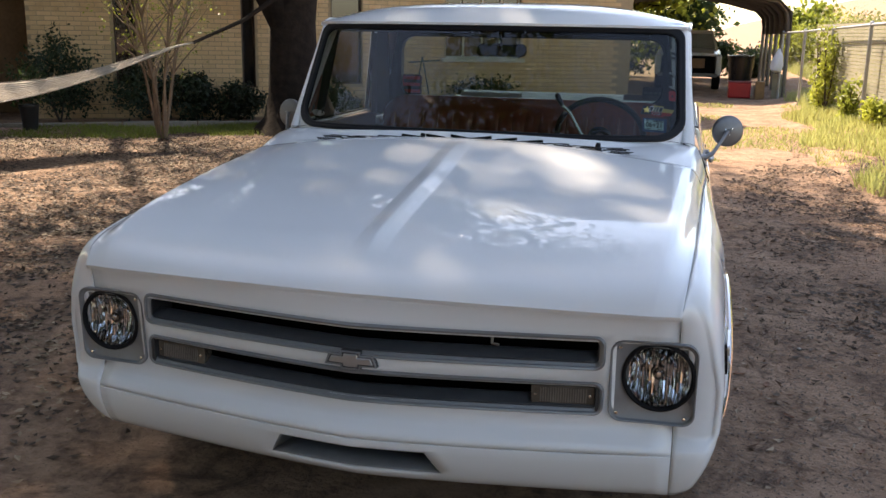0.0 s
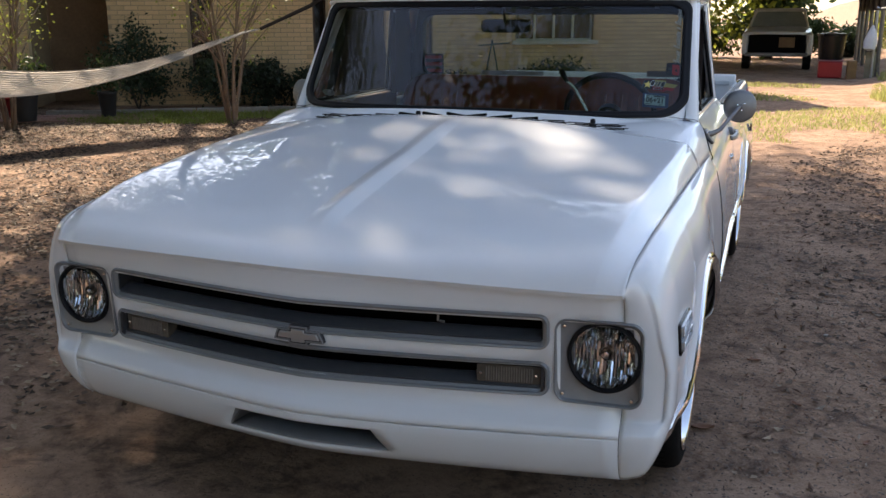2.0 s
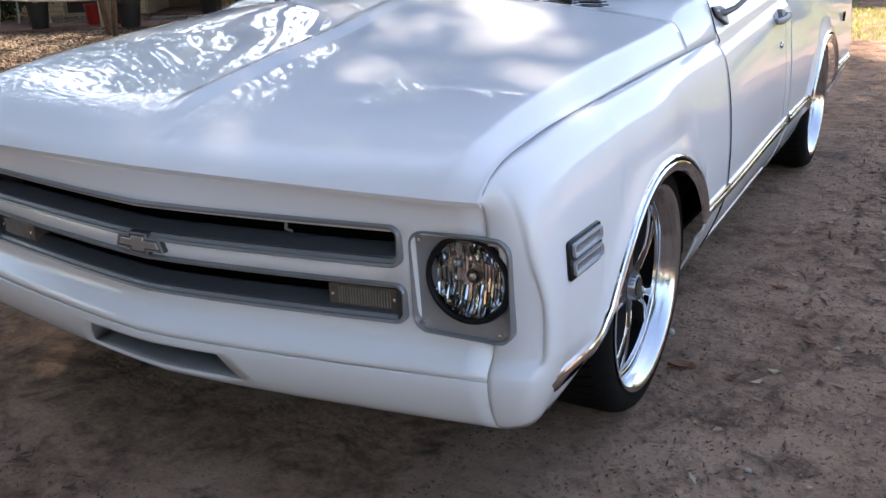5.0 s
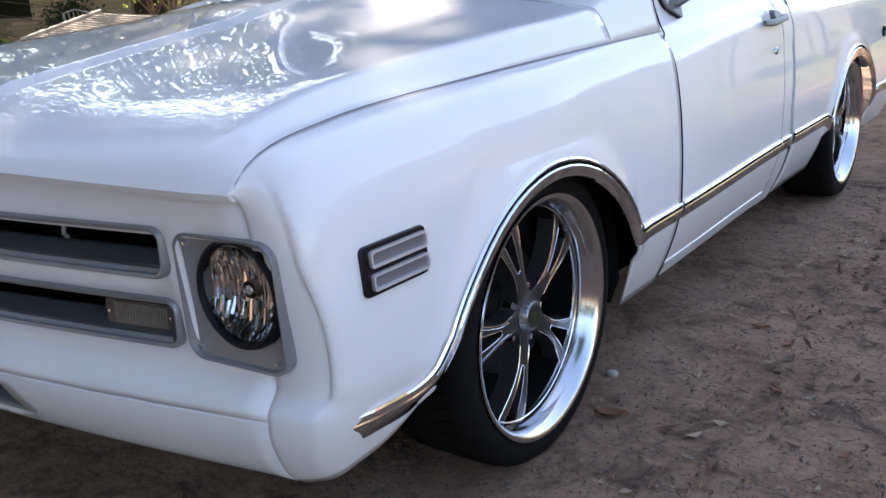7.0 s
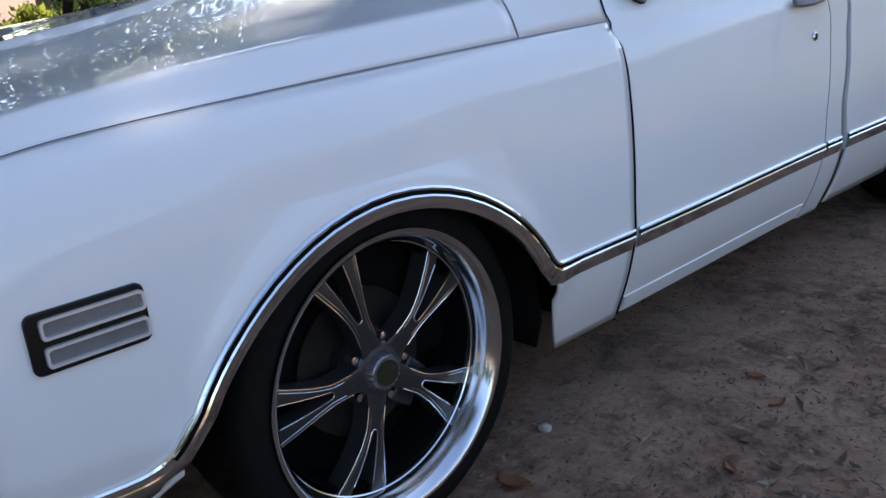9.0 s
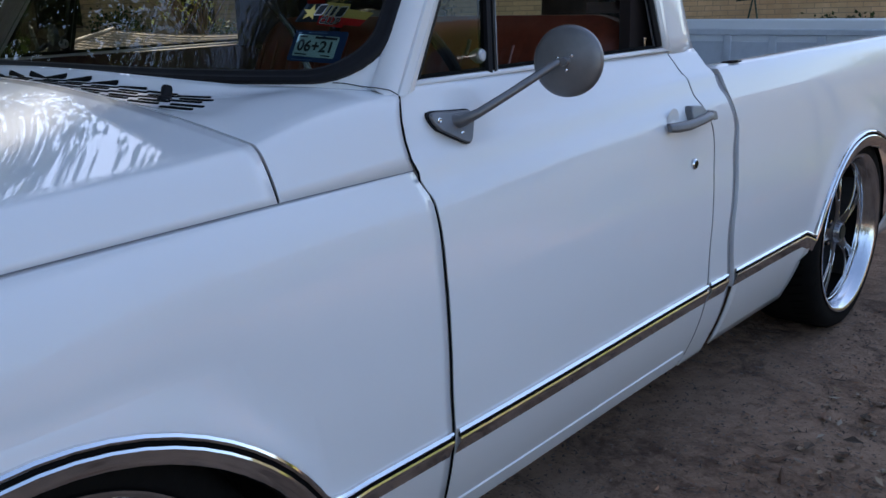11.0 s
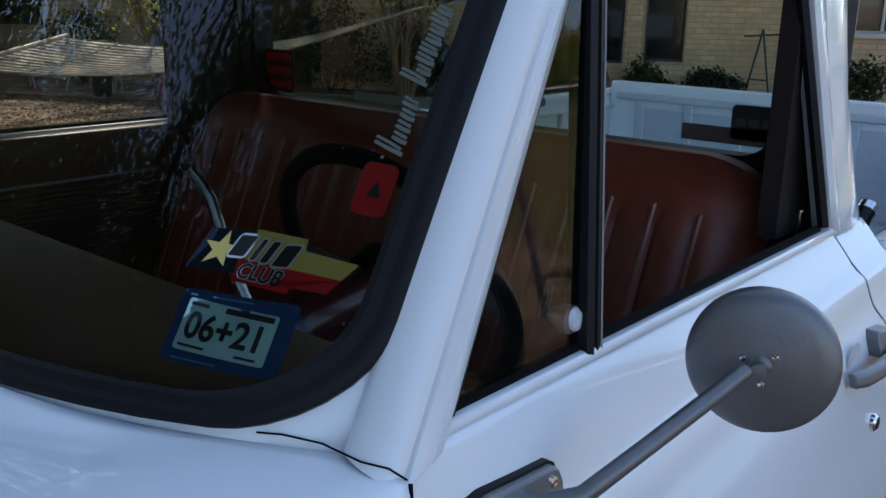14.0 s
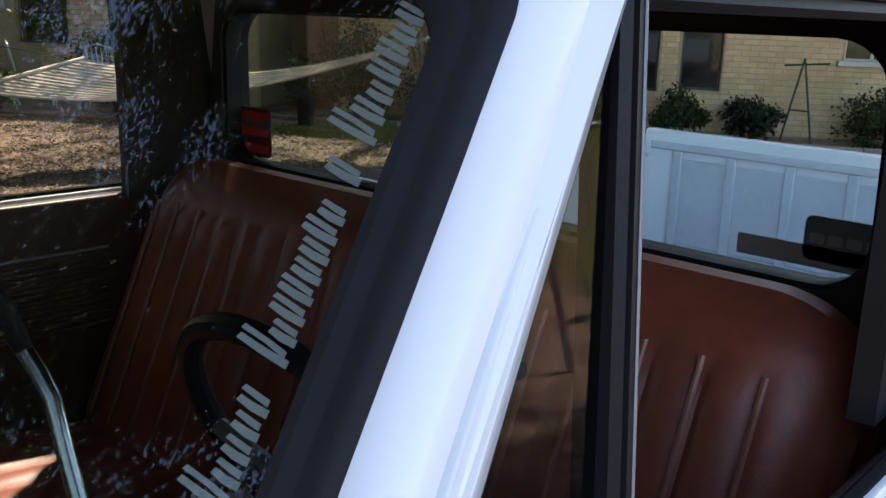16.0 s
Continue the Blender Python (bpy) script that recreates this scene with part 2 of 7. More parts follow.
def belt_rise(y, z):
    """The two belt creases climb a little along the door."""
    if y < 0.75:
        return 0.0
    return 0.05 * (y - 0.95) * min(1, max(0, (z - 0.78) / 0.1)) * min(1, max(0, (1.055 - z) / 0.06))


def to_gap(p):
    """Draws the rear of a panel to the curved line of the door gap."""
    if p[1] < 0.5:
        return p
    return (p[0], p[1] + (GAP_Y(p[2]) - 0.7505) * ((p[1] - 0.5) / 0.247) ** 2, p[2])


def side_x(y, z, cy=0.01):
    """The body side; it swells a little round the wheel openings."""
    x = SIDE(z - belt_rise(y, z)) * PLAN(y)
    u = abs(y - cy) / ARCH_HALF
    if u < 1.25:
        d = math.hypot(max(0, z - arch_z(y, cy)), max(0.0, (u - 1) * ARCH_HALF))
        x += 0.012 * math.exp(-((d / 0.045) ** 2)) * (1 if z > 0.36 else 0)
    return x


def face_point(x, z):
    """The front of the truck between the fenders."""
    f = (abs(x) / 0.858) ** 1.35
    return (x, lerp(MID_Y(z), FACE_Y(z), f), z)


truck = thing("pickup_truck", "lowered white 1960s pickup truck parked on dirt", "pickup truck")
T = truck


def fender(s):
    zj = 0.41
    low = lin(0.258, zj, 9)
    cols = []
    # round the front corner: the flange beside the lamp, then the lip and the bend
    for x in (0.8605, 0.875, 0.89, 0.902, 0.914, 0.925, 0.935, 0.943, 0.950, 0.956):
        cols.append(("face", x, 0.0))
    for t in (0.06, 0.14, 0.24, 0.36, 0.50, 0.64, 0.78, 0.90, 1.0):
        cols.append(("bend", t, 0))
    pre = len(cols) - 1
    ys = lin(-0.60, 0.747, 60)[1:]
    for cy in (0.01 - ARCH_HALF, 0.01 + ARCH_HALF):
        k = min(range(len(ys)), key=lambda i: abs(ys[i] - cy))
        ys[k] = cy
    for y in ys:
        cols.append(("side", y, 0))
    nf = 14
    ZS = [0.41, 0.416, 0.422, 0.428, 0.434, 0.441, 0.448, 0.455, 0.462, 0.475, 0.50, 0.54, 0.58, 0.62, 0.65, 0.68]

    def place(c, z):
        kind, a, d = c
        low_w = min(1, max(0, (0.455 - z) / 0.03))
        low_w = low_w * low_w * (3 - 2 * low_w)
        xs = side_x(-0.60, z)
        # the lip arches in over the top of the lamp
        high = min(1.0, max(0.0, (z - 0.57) / 0.12))
        high = high * high * (3 - 2 * high)
        xe = lerp(min(0.962, xs - 0.024), min(0.955, xs - 0.032), low_w) - 0.015 * high
        if kind == "face":
            t = (a - 0.8605) / 0.0955
            back = lerp(0.022, 0.012, high) * max(0, (t - 0.36) / 0.64) ** 2
            return (0.8605 + t * (xe - 0.8605), FACE_Y(z) + lerp(back, 0.016 * t * t, low_w), z)
        if kind == "bend":
            y0 = FACE_Y(z) + lerp(lerp(0.020, 0.011, high), 0.017, low_w)
            return quad((xe + 0.002, y0, z), (lerp(xs + 0.003, 0.2 * xe + 0.8 * xs, high), y0 + lerp(lerp(-0.016, -0.008, high), 0.02, low_w), z), (xs, -0.60, z), a)
        return (side_x(a, z), a, z)

    def seam_y(i):
        f = i / 9 * 4 / 13 if i <= 9 else 4 / 13 + (i - 9) / 13
        return lerp(-0.765, -0.60, f ** 1.3) if i <= pre else cols[i][1]

    bm = bmesh.new()
    rows_low, rows_up = [], []
    lo, hi = 0.01 - ARCH_HALF - 1e-6, 0.01 + ARCH_HALF + 1e-6
    for i, c in enumerate(cols):
        y = c[1] if c[0] == "side" else -1
        z0 = arch_z(y, 0.01) if c[0] == "side" and lo <= y <= hi else zj
        steps = ZS if c[0] != "side" or z0 == zj else lin(z0, 0.68 if z0 < 0.6 else max(0.735, z0 + 0.02), len(ZS))
        up = [place(c, z) for z in steps]
        base = up[-1]
        sy = seam_y(i)
        top = (SEAM_X(sy), sy, SEAM_Z(sy))
        pull = 0.38 if c[0] == "face" else lerp(0.38, 0.10, c[1]) if c[0] == "bend" else 0.10
        ctrl = (lerp(base[0], top[0], pull), lerp(base[1], top[1], 0.12), top[2] - 0.012)
        r = min(1.0, max(0.0, (c[1] - 0.1) / 0.5)) if c[0] == "side" else 0.0
        r = 0.9 * r * r * (3 - 2 * r)
        for f in lin(0, 1, nf)[1:]:
            p = quad(base, ctrl, top, f)
            up.append((lerp(p[0], lerp(side_x(c[1], p[2]), top[0], f ** 6), r), p[1], p[2]) if r else p)
        rows_up.append(up)
        lower = [place(c, z) for z in low]
        if c[0] == "side" and c[1] > 0:
            # behind the wheel the edge leans back and the sill tucks under
            b = lambda z: (side_x(max(c[1], hi), z), c[1] + (0.10 * (1 - (z - 0.19) / (zj - 0.19)) ** 1.5) * max(0, (0.748 - c[1]) / 0.293), z)
            lower = [b(z) for z in lin(0.195, zj, 9)]
        elif c[0] != "face":
            k = max(0.0, min(1.0, ((c[1] + 0.60) / 0.165) if c[0] == "side" else 0.0))
            k0 = 0.018 * c[1] if c[0] == "bend" else 0.018
            lower = [place(c, lerp(0.258 + k0 + 0.085 * k * k, zj, f)) for f in lin(0, 1, 9)]
        rows_low.append(lower)
    rows_up, rows_low = [[to_gap(p) for p in r] for r in rows_up], [[to_gap(p) for p in r] for r in rows_low]
    sheet([[(s * p[0], p[1], p[2]) for p in r] for r in rows_up], bm, keep=lambda i, j: not (i < 2 and 10 <= j <= 15))
    sheet([[(s * p[0], p[1], p[2]) for p in r] for r in rows_low], bm,
          keep=lambda i, j: not (cols[i][0] == "side" and cols[i][1] >= lo and cols[i + 1][1] <= hi))
    tidy(bm)
    return part("fender", bm, WHITE, T, solid=0.006, sharp=50)


fender(1)
fender(-1)

# hood
HOOD_REAR = 0.455
CENTRE_Z = curve([(-0.765, 0.795), (-0.738, 0.826), (-0.662, 0.872), (-0.56, 0.9075), (-0.53, 0.9135), (-0.261, 0.958), (0.024, 1.000), (0.46, 1.074), (0.75, 1.085)])
SHOULDER = curve([(-0.765, 0.002), (-0.7, 0.016), (-0.6, 0.031), (-0.4, 0.048), (0, 0.068), (0.46, 0.086), (0.75, 0.125)])


def ridge(x):
    """The peaked spine along the middle of the hood."""
    t = min(1.0, max(0.0, 1 - x / 0.052))
    return t - 0.10 * math.exp(-((x / 0.010) ** 2)) + 0.03 * math.exp(-(((x - 0.052) / 0.010) ** 2))


def hood_section(y, k):
    """k runs from 0 at the middle to 1 at the seam."""
    sx, sz = SEAM_X(y), SEAM_Z(y)
    hx, hz = sx - lerp(0.075, 0.058, min(1, max(0, (y + 0.7) / 0.9))), sz + SHOULDER(y)
    zc = CENTRE_Z(y)
    if k <= 0.8:
        x = hx * k / 0.8
        z = hz + (zc - hz) * (1 - (x / hx) ** 2)
        on = min(1, max(0, (y + 0.66) / 0.12))
        if y < HOOD_REAR + 0.01:
            fade = min(1, max(0, (HOOD_REAR - y) / 0.25))
            z += on * fade * (0.014 * ridge(x) - 0.008 * math.exp(-(((x - 0.40) / 0.24) ** 2)))
        return x, z
    t = (k - 0.8) / 0.2
    p = quad((hx, hz, 0), (lerp(hx, sx, 0.45), hz - 0.004, 0), (sx, sz, 0), t)
    e = min(1.0, max(0.0, (0.05 - y) / 0.4))
    return lerp(p[0], lerp(hx, sx, t), e), lerp(p[1], lerp(hz, sz, t * t * (3 - 2 * t)), e)


def hood():
    ks = lin(0, 0.044, 9) + [0.047, 0.050, 0.053, 0.057, 0.062] + lin(0.07, 0.8, 30) + lin(0.8, 1, 11)[1:]
    ks = [-k for k in ks[:0:-1]] + ks
    rows = []
    vs = [0, 0.004, 0.012, 0.025, 0.04] + lin(0.06, 1, 44)
    for v in vs:
        row = []
        for k in ks:
            # the front edge bows forward to the middle
            xg = 0.86 * min(1, abs(k) / 0.97)
            lip = -0.832 + 0.03 * xg + 0.053 * xg * xg
            y = lerp(lip, HOOD_REAR, v)
            ysec = lerp(-0.765, HOOD_REAR, v)
            x, z = hood_section(ysec, abs(k))
            row.append((math.copysign(x, k) if k else 0.0, y, z))
        rows.append(row)
    # rolled front edge
    edge = [(p[0], p[1] + 0.006, p[2] - 0.012) for p in rows[0]]
    rows = [[(p[0], p[1] + 0.02, p[2] - 0.012) for p in rows[0]], edge] + rows
    bm = sheet(rows)
    return part("hood", bm, WHITE, T, solid=0.008, sharp=50)


hood()


# front panel between the fenders
def bow(x):
    return -0.007 * max(0.0, 1 - abs(x) / 0.675)


def fascia():
    half = [0.0, 0.06, 0.14, 0.22, 0.30, 0.38, 0.46, 0.54, 0.61, 0.667, 0.703, 0.75, 0.80, 0.859]
    xs = [-x for x in half[:0:-1]] + half
    zs = [0.398, 0.41, 0.425, 0.445, 0.465, 0.485, 0.507, 0.575, 0.636, 0.703, 0.73, 0.755, 0.775, 0.782]
    w = [0.7, 0.7, 0.7, 0.8, 0.6, 1, 1, 1, 1, 1, 0.8, 0.5, 0.2, 0]
    rows = []
    for z, k in zip(zs, w):
        row = []
        for x in xs:
            p = face_point(x, z)
            back = 0.006 if z > 0.45 else 0.0
            row.append((x, p[1] + back, z + k * bow(x)))
        rows.append(row)

    def keep(i, j):
        xm = abs(xs[j] + xs[j + 1]) / 2
        if xm < 0.667 and i in (6, 8):
            return False
        return not (0.703 < xm and 6 <= i <= 8)

    return part("front_panel", sheet(rows, keep=keep), WHITE, T, solid=0.006, sharp=50)


fascia()


def long_outline(w, h, r, n=14):
    """A rounded rectangle with many points along its long sides."""
    o = []
    rr = rounded(w, h, r, 6)
    for k, p in enumerate(rr):
        q = rr[(k + 1) % len(rr)]
        o.append(p)
        if math.hypot(q[0] - p[0], q[1] - p[1]) > 0.2:
            o += [(lerp(p[0], q[0], i / n), lerp(p[1], q[1], i / n)) for i in range(1, n)]
    return o


# the black box behind the openings stands for the shade inside
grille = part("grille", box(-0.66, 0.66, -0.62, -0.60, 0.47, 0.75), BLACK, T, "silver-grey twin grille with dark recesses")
for zc, name in ((0.672, "upper_frame"), (0.541, "lower_frame")):
    f = lambda u, v, d, zc=zc: (u, face_point(u, zc)[1] + 0.008 + d, zc + v + bow(u))
    o0, o1, o2 = long_outline(1.352, 0.094, 0.026), long_outline(1.334, 0.076, 0.019), long_outline(1.318, 0.062, 0.014)
    rows = [[f(u, v, 0.010) for u, v in o0], [f(u, v, -0.010) for u, v in o0], [f(u, v, -0.015) for u, v in [(a * 0.994, b * 0.93) for a, b in o0]],
            [f(u, v, -0.013) for u, v in o1], [f(u, v, -0.004) for u, v in o1], [f(u, v, 0.000) for u, v in o2], [f(u, v, 0.030) for u, v in o2]]
    part(name, sheet(rows, close=True), GREY, grille, sharp=40)
    # sloping blade inside
    xs = lin(-0.655, 0.655, 41)
    b0 = [f(x, -0.034, 0.004) for x in xs]
    b1 = [f(x, -0.026, 0.002) for x in xs]
    b2 = [f(x, -0.010, 0.045) for x in xs]
    b3 = [f(x, -0.014, 0.060) for x in xs]
    part("blade", sheet([b0, b1, b2, b3]), BLADE, grille, solid=0.004)
    # black sheet over the blade carries the shade of the upper recess
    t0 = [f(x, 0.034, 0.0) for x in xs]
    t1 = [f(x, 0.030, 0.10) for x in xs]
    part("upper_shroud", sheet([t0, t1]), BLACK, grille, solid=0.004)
    for s in (1, -1):
        part("end_wall", box(s * 0.655, s * 0.664, -0.75, -0.64, zc - 0.04, zc + 0.04), DKGREY, grille)

# turn signal lamps in the lower opening
AMBER = mat("smoked_lens", (0.11, 0.092, 0.075), 0.2, vary=0.4, scale=50, coat=0.6, bump=0.3, bump_scale=140)
for s in (1, -1):
    fl = lambda u, v, d, s=s: (s * (0.568 + u), face_point(0.568 + u, 0.541)[1] + 0.012 + d, 0.541 + v)
    lamp = part("signal_lamp", prism(rounded(0.168, 0.050, 0.006), fl, 0.05, 0.004), AMBER, T, "smoked clear turn signal lens", bevel=0.002)
    ribs = bmesh.new()
    for k in range(19):
        tube([fl(-0.058 + 0.0066 * k, v, 0.0035) for v in (-0.020, 0.0, 0.020)], 0.0026, 5, ribs)
    part("lens_ribs", ribs, mat("clear_ribbed_lens", (0.20, 0.175, 0.15), 0.15, vary=0.3, scale=60, coat=1), lamp)
    for du in (-0.072, 0.072):
        part("screw", lathe([(0, -0.003), (0.004, -0.002), (0.004, 0.006)], Matrix.Translation(fl(du, 0, 0.002)) @ pose(0, 0, 0, -90), 10), CHROME, lamp)

part("hood_latch", tube([(0.372, -0.745, 0.70), (0.372, -0.75, 0.668), (0.392, -0.755, 0.667)], 0.004), GREY, grille)

# centre badge and bright bar between the openings
def cross(w, h, a, b, lean):
    """A wide cross with slanted ends: half width, half height, inner half width and inner half height."""
    return [(-w, -b), (-a, -b), (-a, -h), (a, -h), (a, -b), (w, -b), (w - lean, b), (a, b), (a, h), (-a, h), (-a, b), (-w + lean, b)]


badge_fn = lambda u, v, d: (u, face_point(u, 0.61)[1] - 0.002 + d, 0.609 + v)
badge = part("badge", prism(cross(0.076, 0.027, 0.029, 0.017, 0.012), badge_fn, 0.02, -0.006), DKGREY, T, "silver cross-shaped badge with a dark rim", bevel=0.003)
part("badge_rim", ring(cross(0.075, 0.026, 0.028, 0.016, 0.012), cross(0.069, 0.022, 0.024, 0.012, 0.010), badge_fn, -0.004, -0.010), GREY, badge)
part("badge_face", prism(cross(0.064, 0.018, 0.020, 0.009, 0.008), badge_fn, -0.004, -0.011), mat("brushed_silver", (0.50, 0.51, 0.52), 0.3, 0.8, vary=0.1, scale=40), badge, bevel=0.002)

# headlights and bezels
REFL = mat("faceted_reflector", (0.78, 0.78, 0.79), 0.06, 1.0, vary=0.15, scale=90)
for s in (1, -1):
    bez = lambda u, v, d, s=s: (s * (0.800 + u), -0.738 + 0.05 * u - 0.05 * v + d, 0.597 + v)
    o = rounded(0.224, 0.230, 0.034, 8)
    n = len(o)
    ang = [math.atan2(v, u) for u, v in o]
    c = lambda r, dx=0.013, dz=0.015: [(r * math.cos(a) + dx, r * math.sin(a) + dz) for a in ang]
    rows = [[bez(u, v, 0.02) for u, v in o], [bez(u, v, -0.004) for u, v in o], [bez(u * 0.985, v * 0.985, -0.006) for u, v in o], [bez(u * 0.955, v * 0.955, -0.004) for u, v in o],
            [bez(u * 0.93, v * 0.93, 0.004) for u, v in o], [bez(u * 0.90, v * 0.90, 0.006) for u, v in o], [bez(u, v, 0.014) for u, v in c(0.097)], [bez(u, v, 0.060) for u, v in c(0.096)]]
    bezel = part("headlight_bezel", sheet(rows, close=True), GREY, T, "silver-grey headlight surround", sharp=40)
    for du, dv in ((-0.09, -0.092), (0.085, -0.094), (-0.088, 0.094)):
        part("screw", lathe([(0, -0.003), (0.0045, -0.002), (0.005, 0.01)], Matrix.Translation(bez(du, dv, 0.0)) @ pose(0, 0, 0, -90), 10), CHROME, bezel)
    m = Matrix.Translation(bez(0.013, 0.016, 0.016)) @ pose(0, 0, 0, 90) @ Matrix.Scale(0.955, 4)
    light = part("headlight", lathe([(0.0875, 0.004), (0.0885, 0.012), (0.0925, 0.0165), (0.0985, 0.0150), (0.1015, 0.006), (0.1015, -0.02)], m, 48), RUBBER, T, "round headlight with a faceted chrome reflector")
    bowl = curve([(0.0, -0.033), (0.034, -0.030), (0.057, -0.023), (0.078, -0.012), (0.086, -0.004), (0.0905, 0.008)])
    rl = random.Random(12)
    bm = bmesh.new()
    cw, ch = 0.0090, 0.030
    for i in range(-11, 11):
        shift = rl.uniform(0, ch)
        for j in range(-6, 6):
            x0, z0 = i * cw, j * ch + shift
            xm, zm = x0 + cw / 2, z0 + ch / 2
            if math.hypot(xm, zm) > 0.092:
                continue
            gx, gz = rl.uniform(-0.16, 0.16), rl.uniform(-0.20, 0.20)
            cell = []
            for px, pz in ((x0, z0), (xm, z0), (x0 + cw, z0), (x0 + cw, z0 + ch), (xm, z0 + ch), (x0, z0 + ch)):
                r = math.hypot(px, pz)
                k = min(1.0, 0.0885 / max(r, 1e-6))
                crown = 0.0016 if px == xm else 0.0
                cell.append(bm.verts.new(m @ Vector((px * k, pz * k, bowl(min(r, 0.0885)) + gx * (px - xm) + gz * (pz - zm) + crown))))
            bm.faces.new((cell[0], cell[1], cell[4], cell[5]))
            bm.faces.new((cell[1], cell[2], cell[3], cell[4]))
    lathe([(0.0905, 0.008), (0.089, -0.004), (0.075, -0.020), (0.04, -0.036), (0.001, -0.040)], m, 48, bm)
    part("reflector", bm, REFL, light, smooth=False)
    part("bulb_shield", lathe([(0.0135, -0.020), (0.0165, -0.018), (0.0175, -0.021), (0.0180, -0.034)], m, 28), mat("smoky_bulb_shield", (0.07, 0.06, 0.05), 0.3, 0.8), light)
    part("bulb_cap", lathe([(0, -0.010), (0.007, -0.011), (0.010, -0.017), (0.010, -0.034)], m, 20), CHROME, light)
    lens = part("lens", lathe([(0, 0.022), (0.03, 0.0205), (0.06, 0.0155), (0.0905, 0.008)], m, 40), CLEAR, light)
    lens.visible_shadow = False


# lower valance with its air slot
def valance():
    zs = [0.256, 0.262, 0.270, 0.281, 0.294, 0.313, 0.340, 0.372, 0.379, 0.386, 0.392, 0.396]
    fr = [0.0, 0.25, 0.5, 0.75, 1.0]
    rows = []
    for z in zs:
        e = 0.256 - 0.045 * (z - 0.294) / 0.078
        xs = [e * f for f in fr] + lin(e, 0.859, 16)[1:]
        xs = [-x for x in xs[:0:-1]] + xs
        rows.append([(x, face_point(x, z)[1], z - 0.005 * max(0.0, 1 - abs(x) / 0.80)) for x in xs])
    m = len(rows[0]) // 2
    under = [(p[0], p[1] + 0.05, 0.250) for p in rows[0]]
    keep = lambda i, j: not (m - 4 <= j < m + 4 and 5 <= i < 8)
    part("valance", sheet([under] + rows, keep=keep), WHITE, T, "white painted front valance", solid=0.006, sharp=50)
    e0, e1 = 0.255, 0.212
    y = lambda x, z: face_point(x, z)[1]
    xs0, xs1 = lin(-e0, e0, 13), lin(-e1, e1, 13)
    shelf = [[(x, y(x, 0.294) + 0.003, 0.2945) for x in xs0], [(x, y(x, 0.30) + 0.012, 0.299) for x in xs0], [(x * 0.97, y(x, 0.33) + 0.075, 0.325) for x in xs1]]
    slot = part("air_slot", sheet(shelf), GREY, T, "grey air slot in the valance", solid=0.004)
    # black sheet behind the slot stands for its inner shade
    part("slot_back", sheet([[(x * 0.97, y(x, 0.33) + 0.075, 0.325) for x in xs1], [(x, y(x, 0.37) + 0.07, 0.373) for x in xs1], [(x, y(x, 0.37) + 0.004, 0.3725) for x in xs1]]), BLACK, slot, solid=0.003)
    for s in (1, -1):
        q = [(s * e0, y(e0, 0.294) + 0.003, 0.294), (s * e1, y(e1, 0.372) + 0.003, 0.372), (s * e1, y(e1, 0.372) + 0.08, 0.372), (s * e1 * 0.97, y(e1, 0.33) + 0.08, 0.322)]
        bm = bmesh.new()
        bm.faces.new([bm.verts.new(p) for p in q])
        part("slot_end", bm, GREY, slot, solid=0.003)


valance()

# dark liners behind the panel gaps
for s in (1, -1):
    part("seam_liner", tube([(s * (SEAM_X(y) - 0.022), y, SEAM_Z(y) - 0.016) for y in lin(-0.72, 0.745, 24)], 0.012, 6), BLACK, T)
    part("door_gap_liner", sheet([[(s * (SIDE(z) - 0.018), y, z) for z in lin(0.24, 1.03, 20)] for y in (0.722, 0.80)]), BLACK, T, solid=0.003)
    part("rear_gap_liner", sheet([[(s * (SIDE(z) * 0.985 - 0.018), y, z) for z in lin(0.24, 1.03, 20)] for y in (1.725, 1.85)]), BLACK, T, solid=0.003)
for s in (1, -1):
    part("hood_gap", tube([(s * (SEAM_X(y) + 0.0008), y, SEAM_Z(y) + 0.0008) for y in lin(-0.755, 0.745, 60)], 0.0009, 6), GREY, T)
    upper_gap = [(0.9405, 0.921), (0.930, 0.945), (0.9195, 0.975), (0.907, 1.008), (0.8945, 1.032), (0.882, 1.047)]
    part("door_gap", tube([(s * (side_x(0.78, z) + 0.0008), GAP_Y(z), z) for z in lin(0.21, 0.905, 50)] + [(s * x, GAP_Y(z), z) for x, z in upper_gap], 0.0022, 6), BLACK, T)
    part("pillar_seam", tube([(s * 0.772, 0.7065, 1.071), (s * 0.787, 0.7195, 1.0695), (s * 0.811, 0.738, 1.0635), (s * 0.8515, 0.740, 1.062), (s * 0.868, 0.752, 1.058), (s * 0.8795, 0.760, 1.0495)], 0.0009, 6), BLACK, T)
    part("door_rear_gap", tube([(s * (side_x(1.80, z) - 0.0005), REAR_Y(z), z) for z in lin(0.24, 1.05, 50)], 0.0013, 6), GREY, T)
inner = bmesh.new()
box(-0.84, 0.84, -0.60, 0.70, 0.30, 0.76, inner)
box(-0.80, 0.80, -0.55, 0.60, 0.76, 0.86, inner)
part("inner_body", inner, BLACK, T)


# ---- cowl and windshield ----
def cowl_dip(x, w):
    """The cowl lies a little below the rear edge of the hood."""
    return 0.020 * max(0.0, min(1.0, w / 0.22, (1 - w) / 0.14)) * max(0.0, 1 - (abs(x) / 0.74) ** 6)


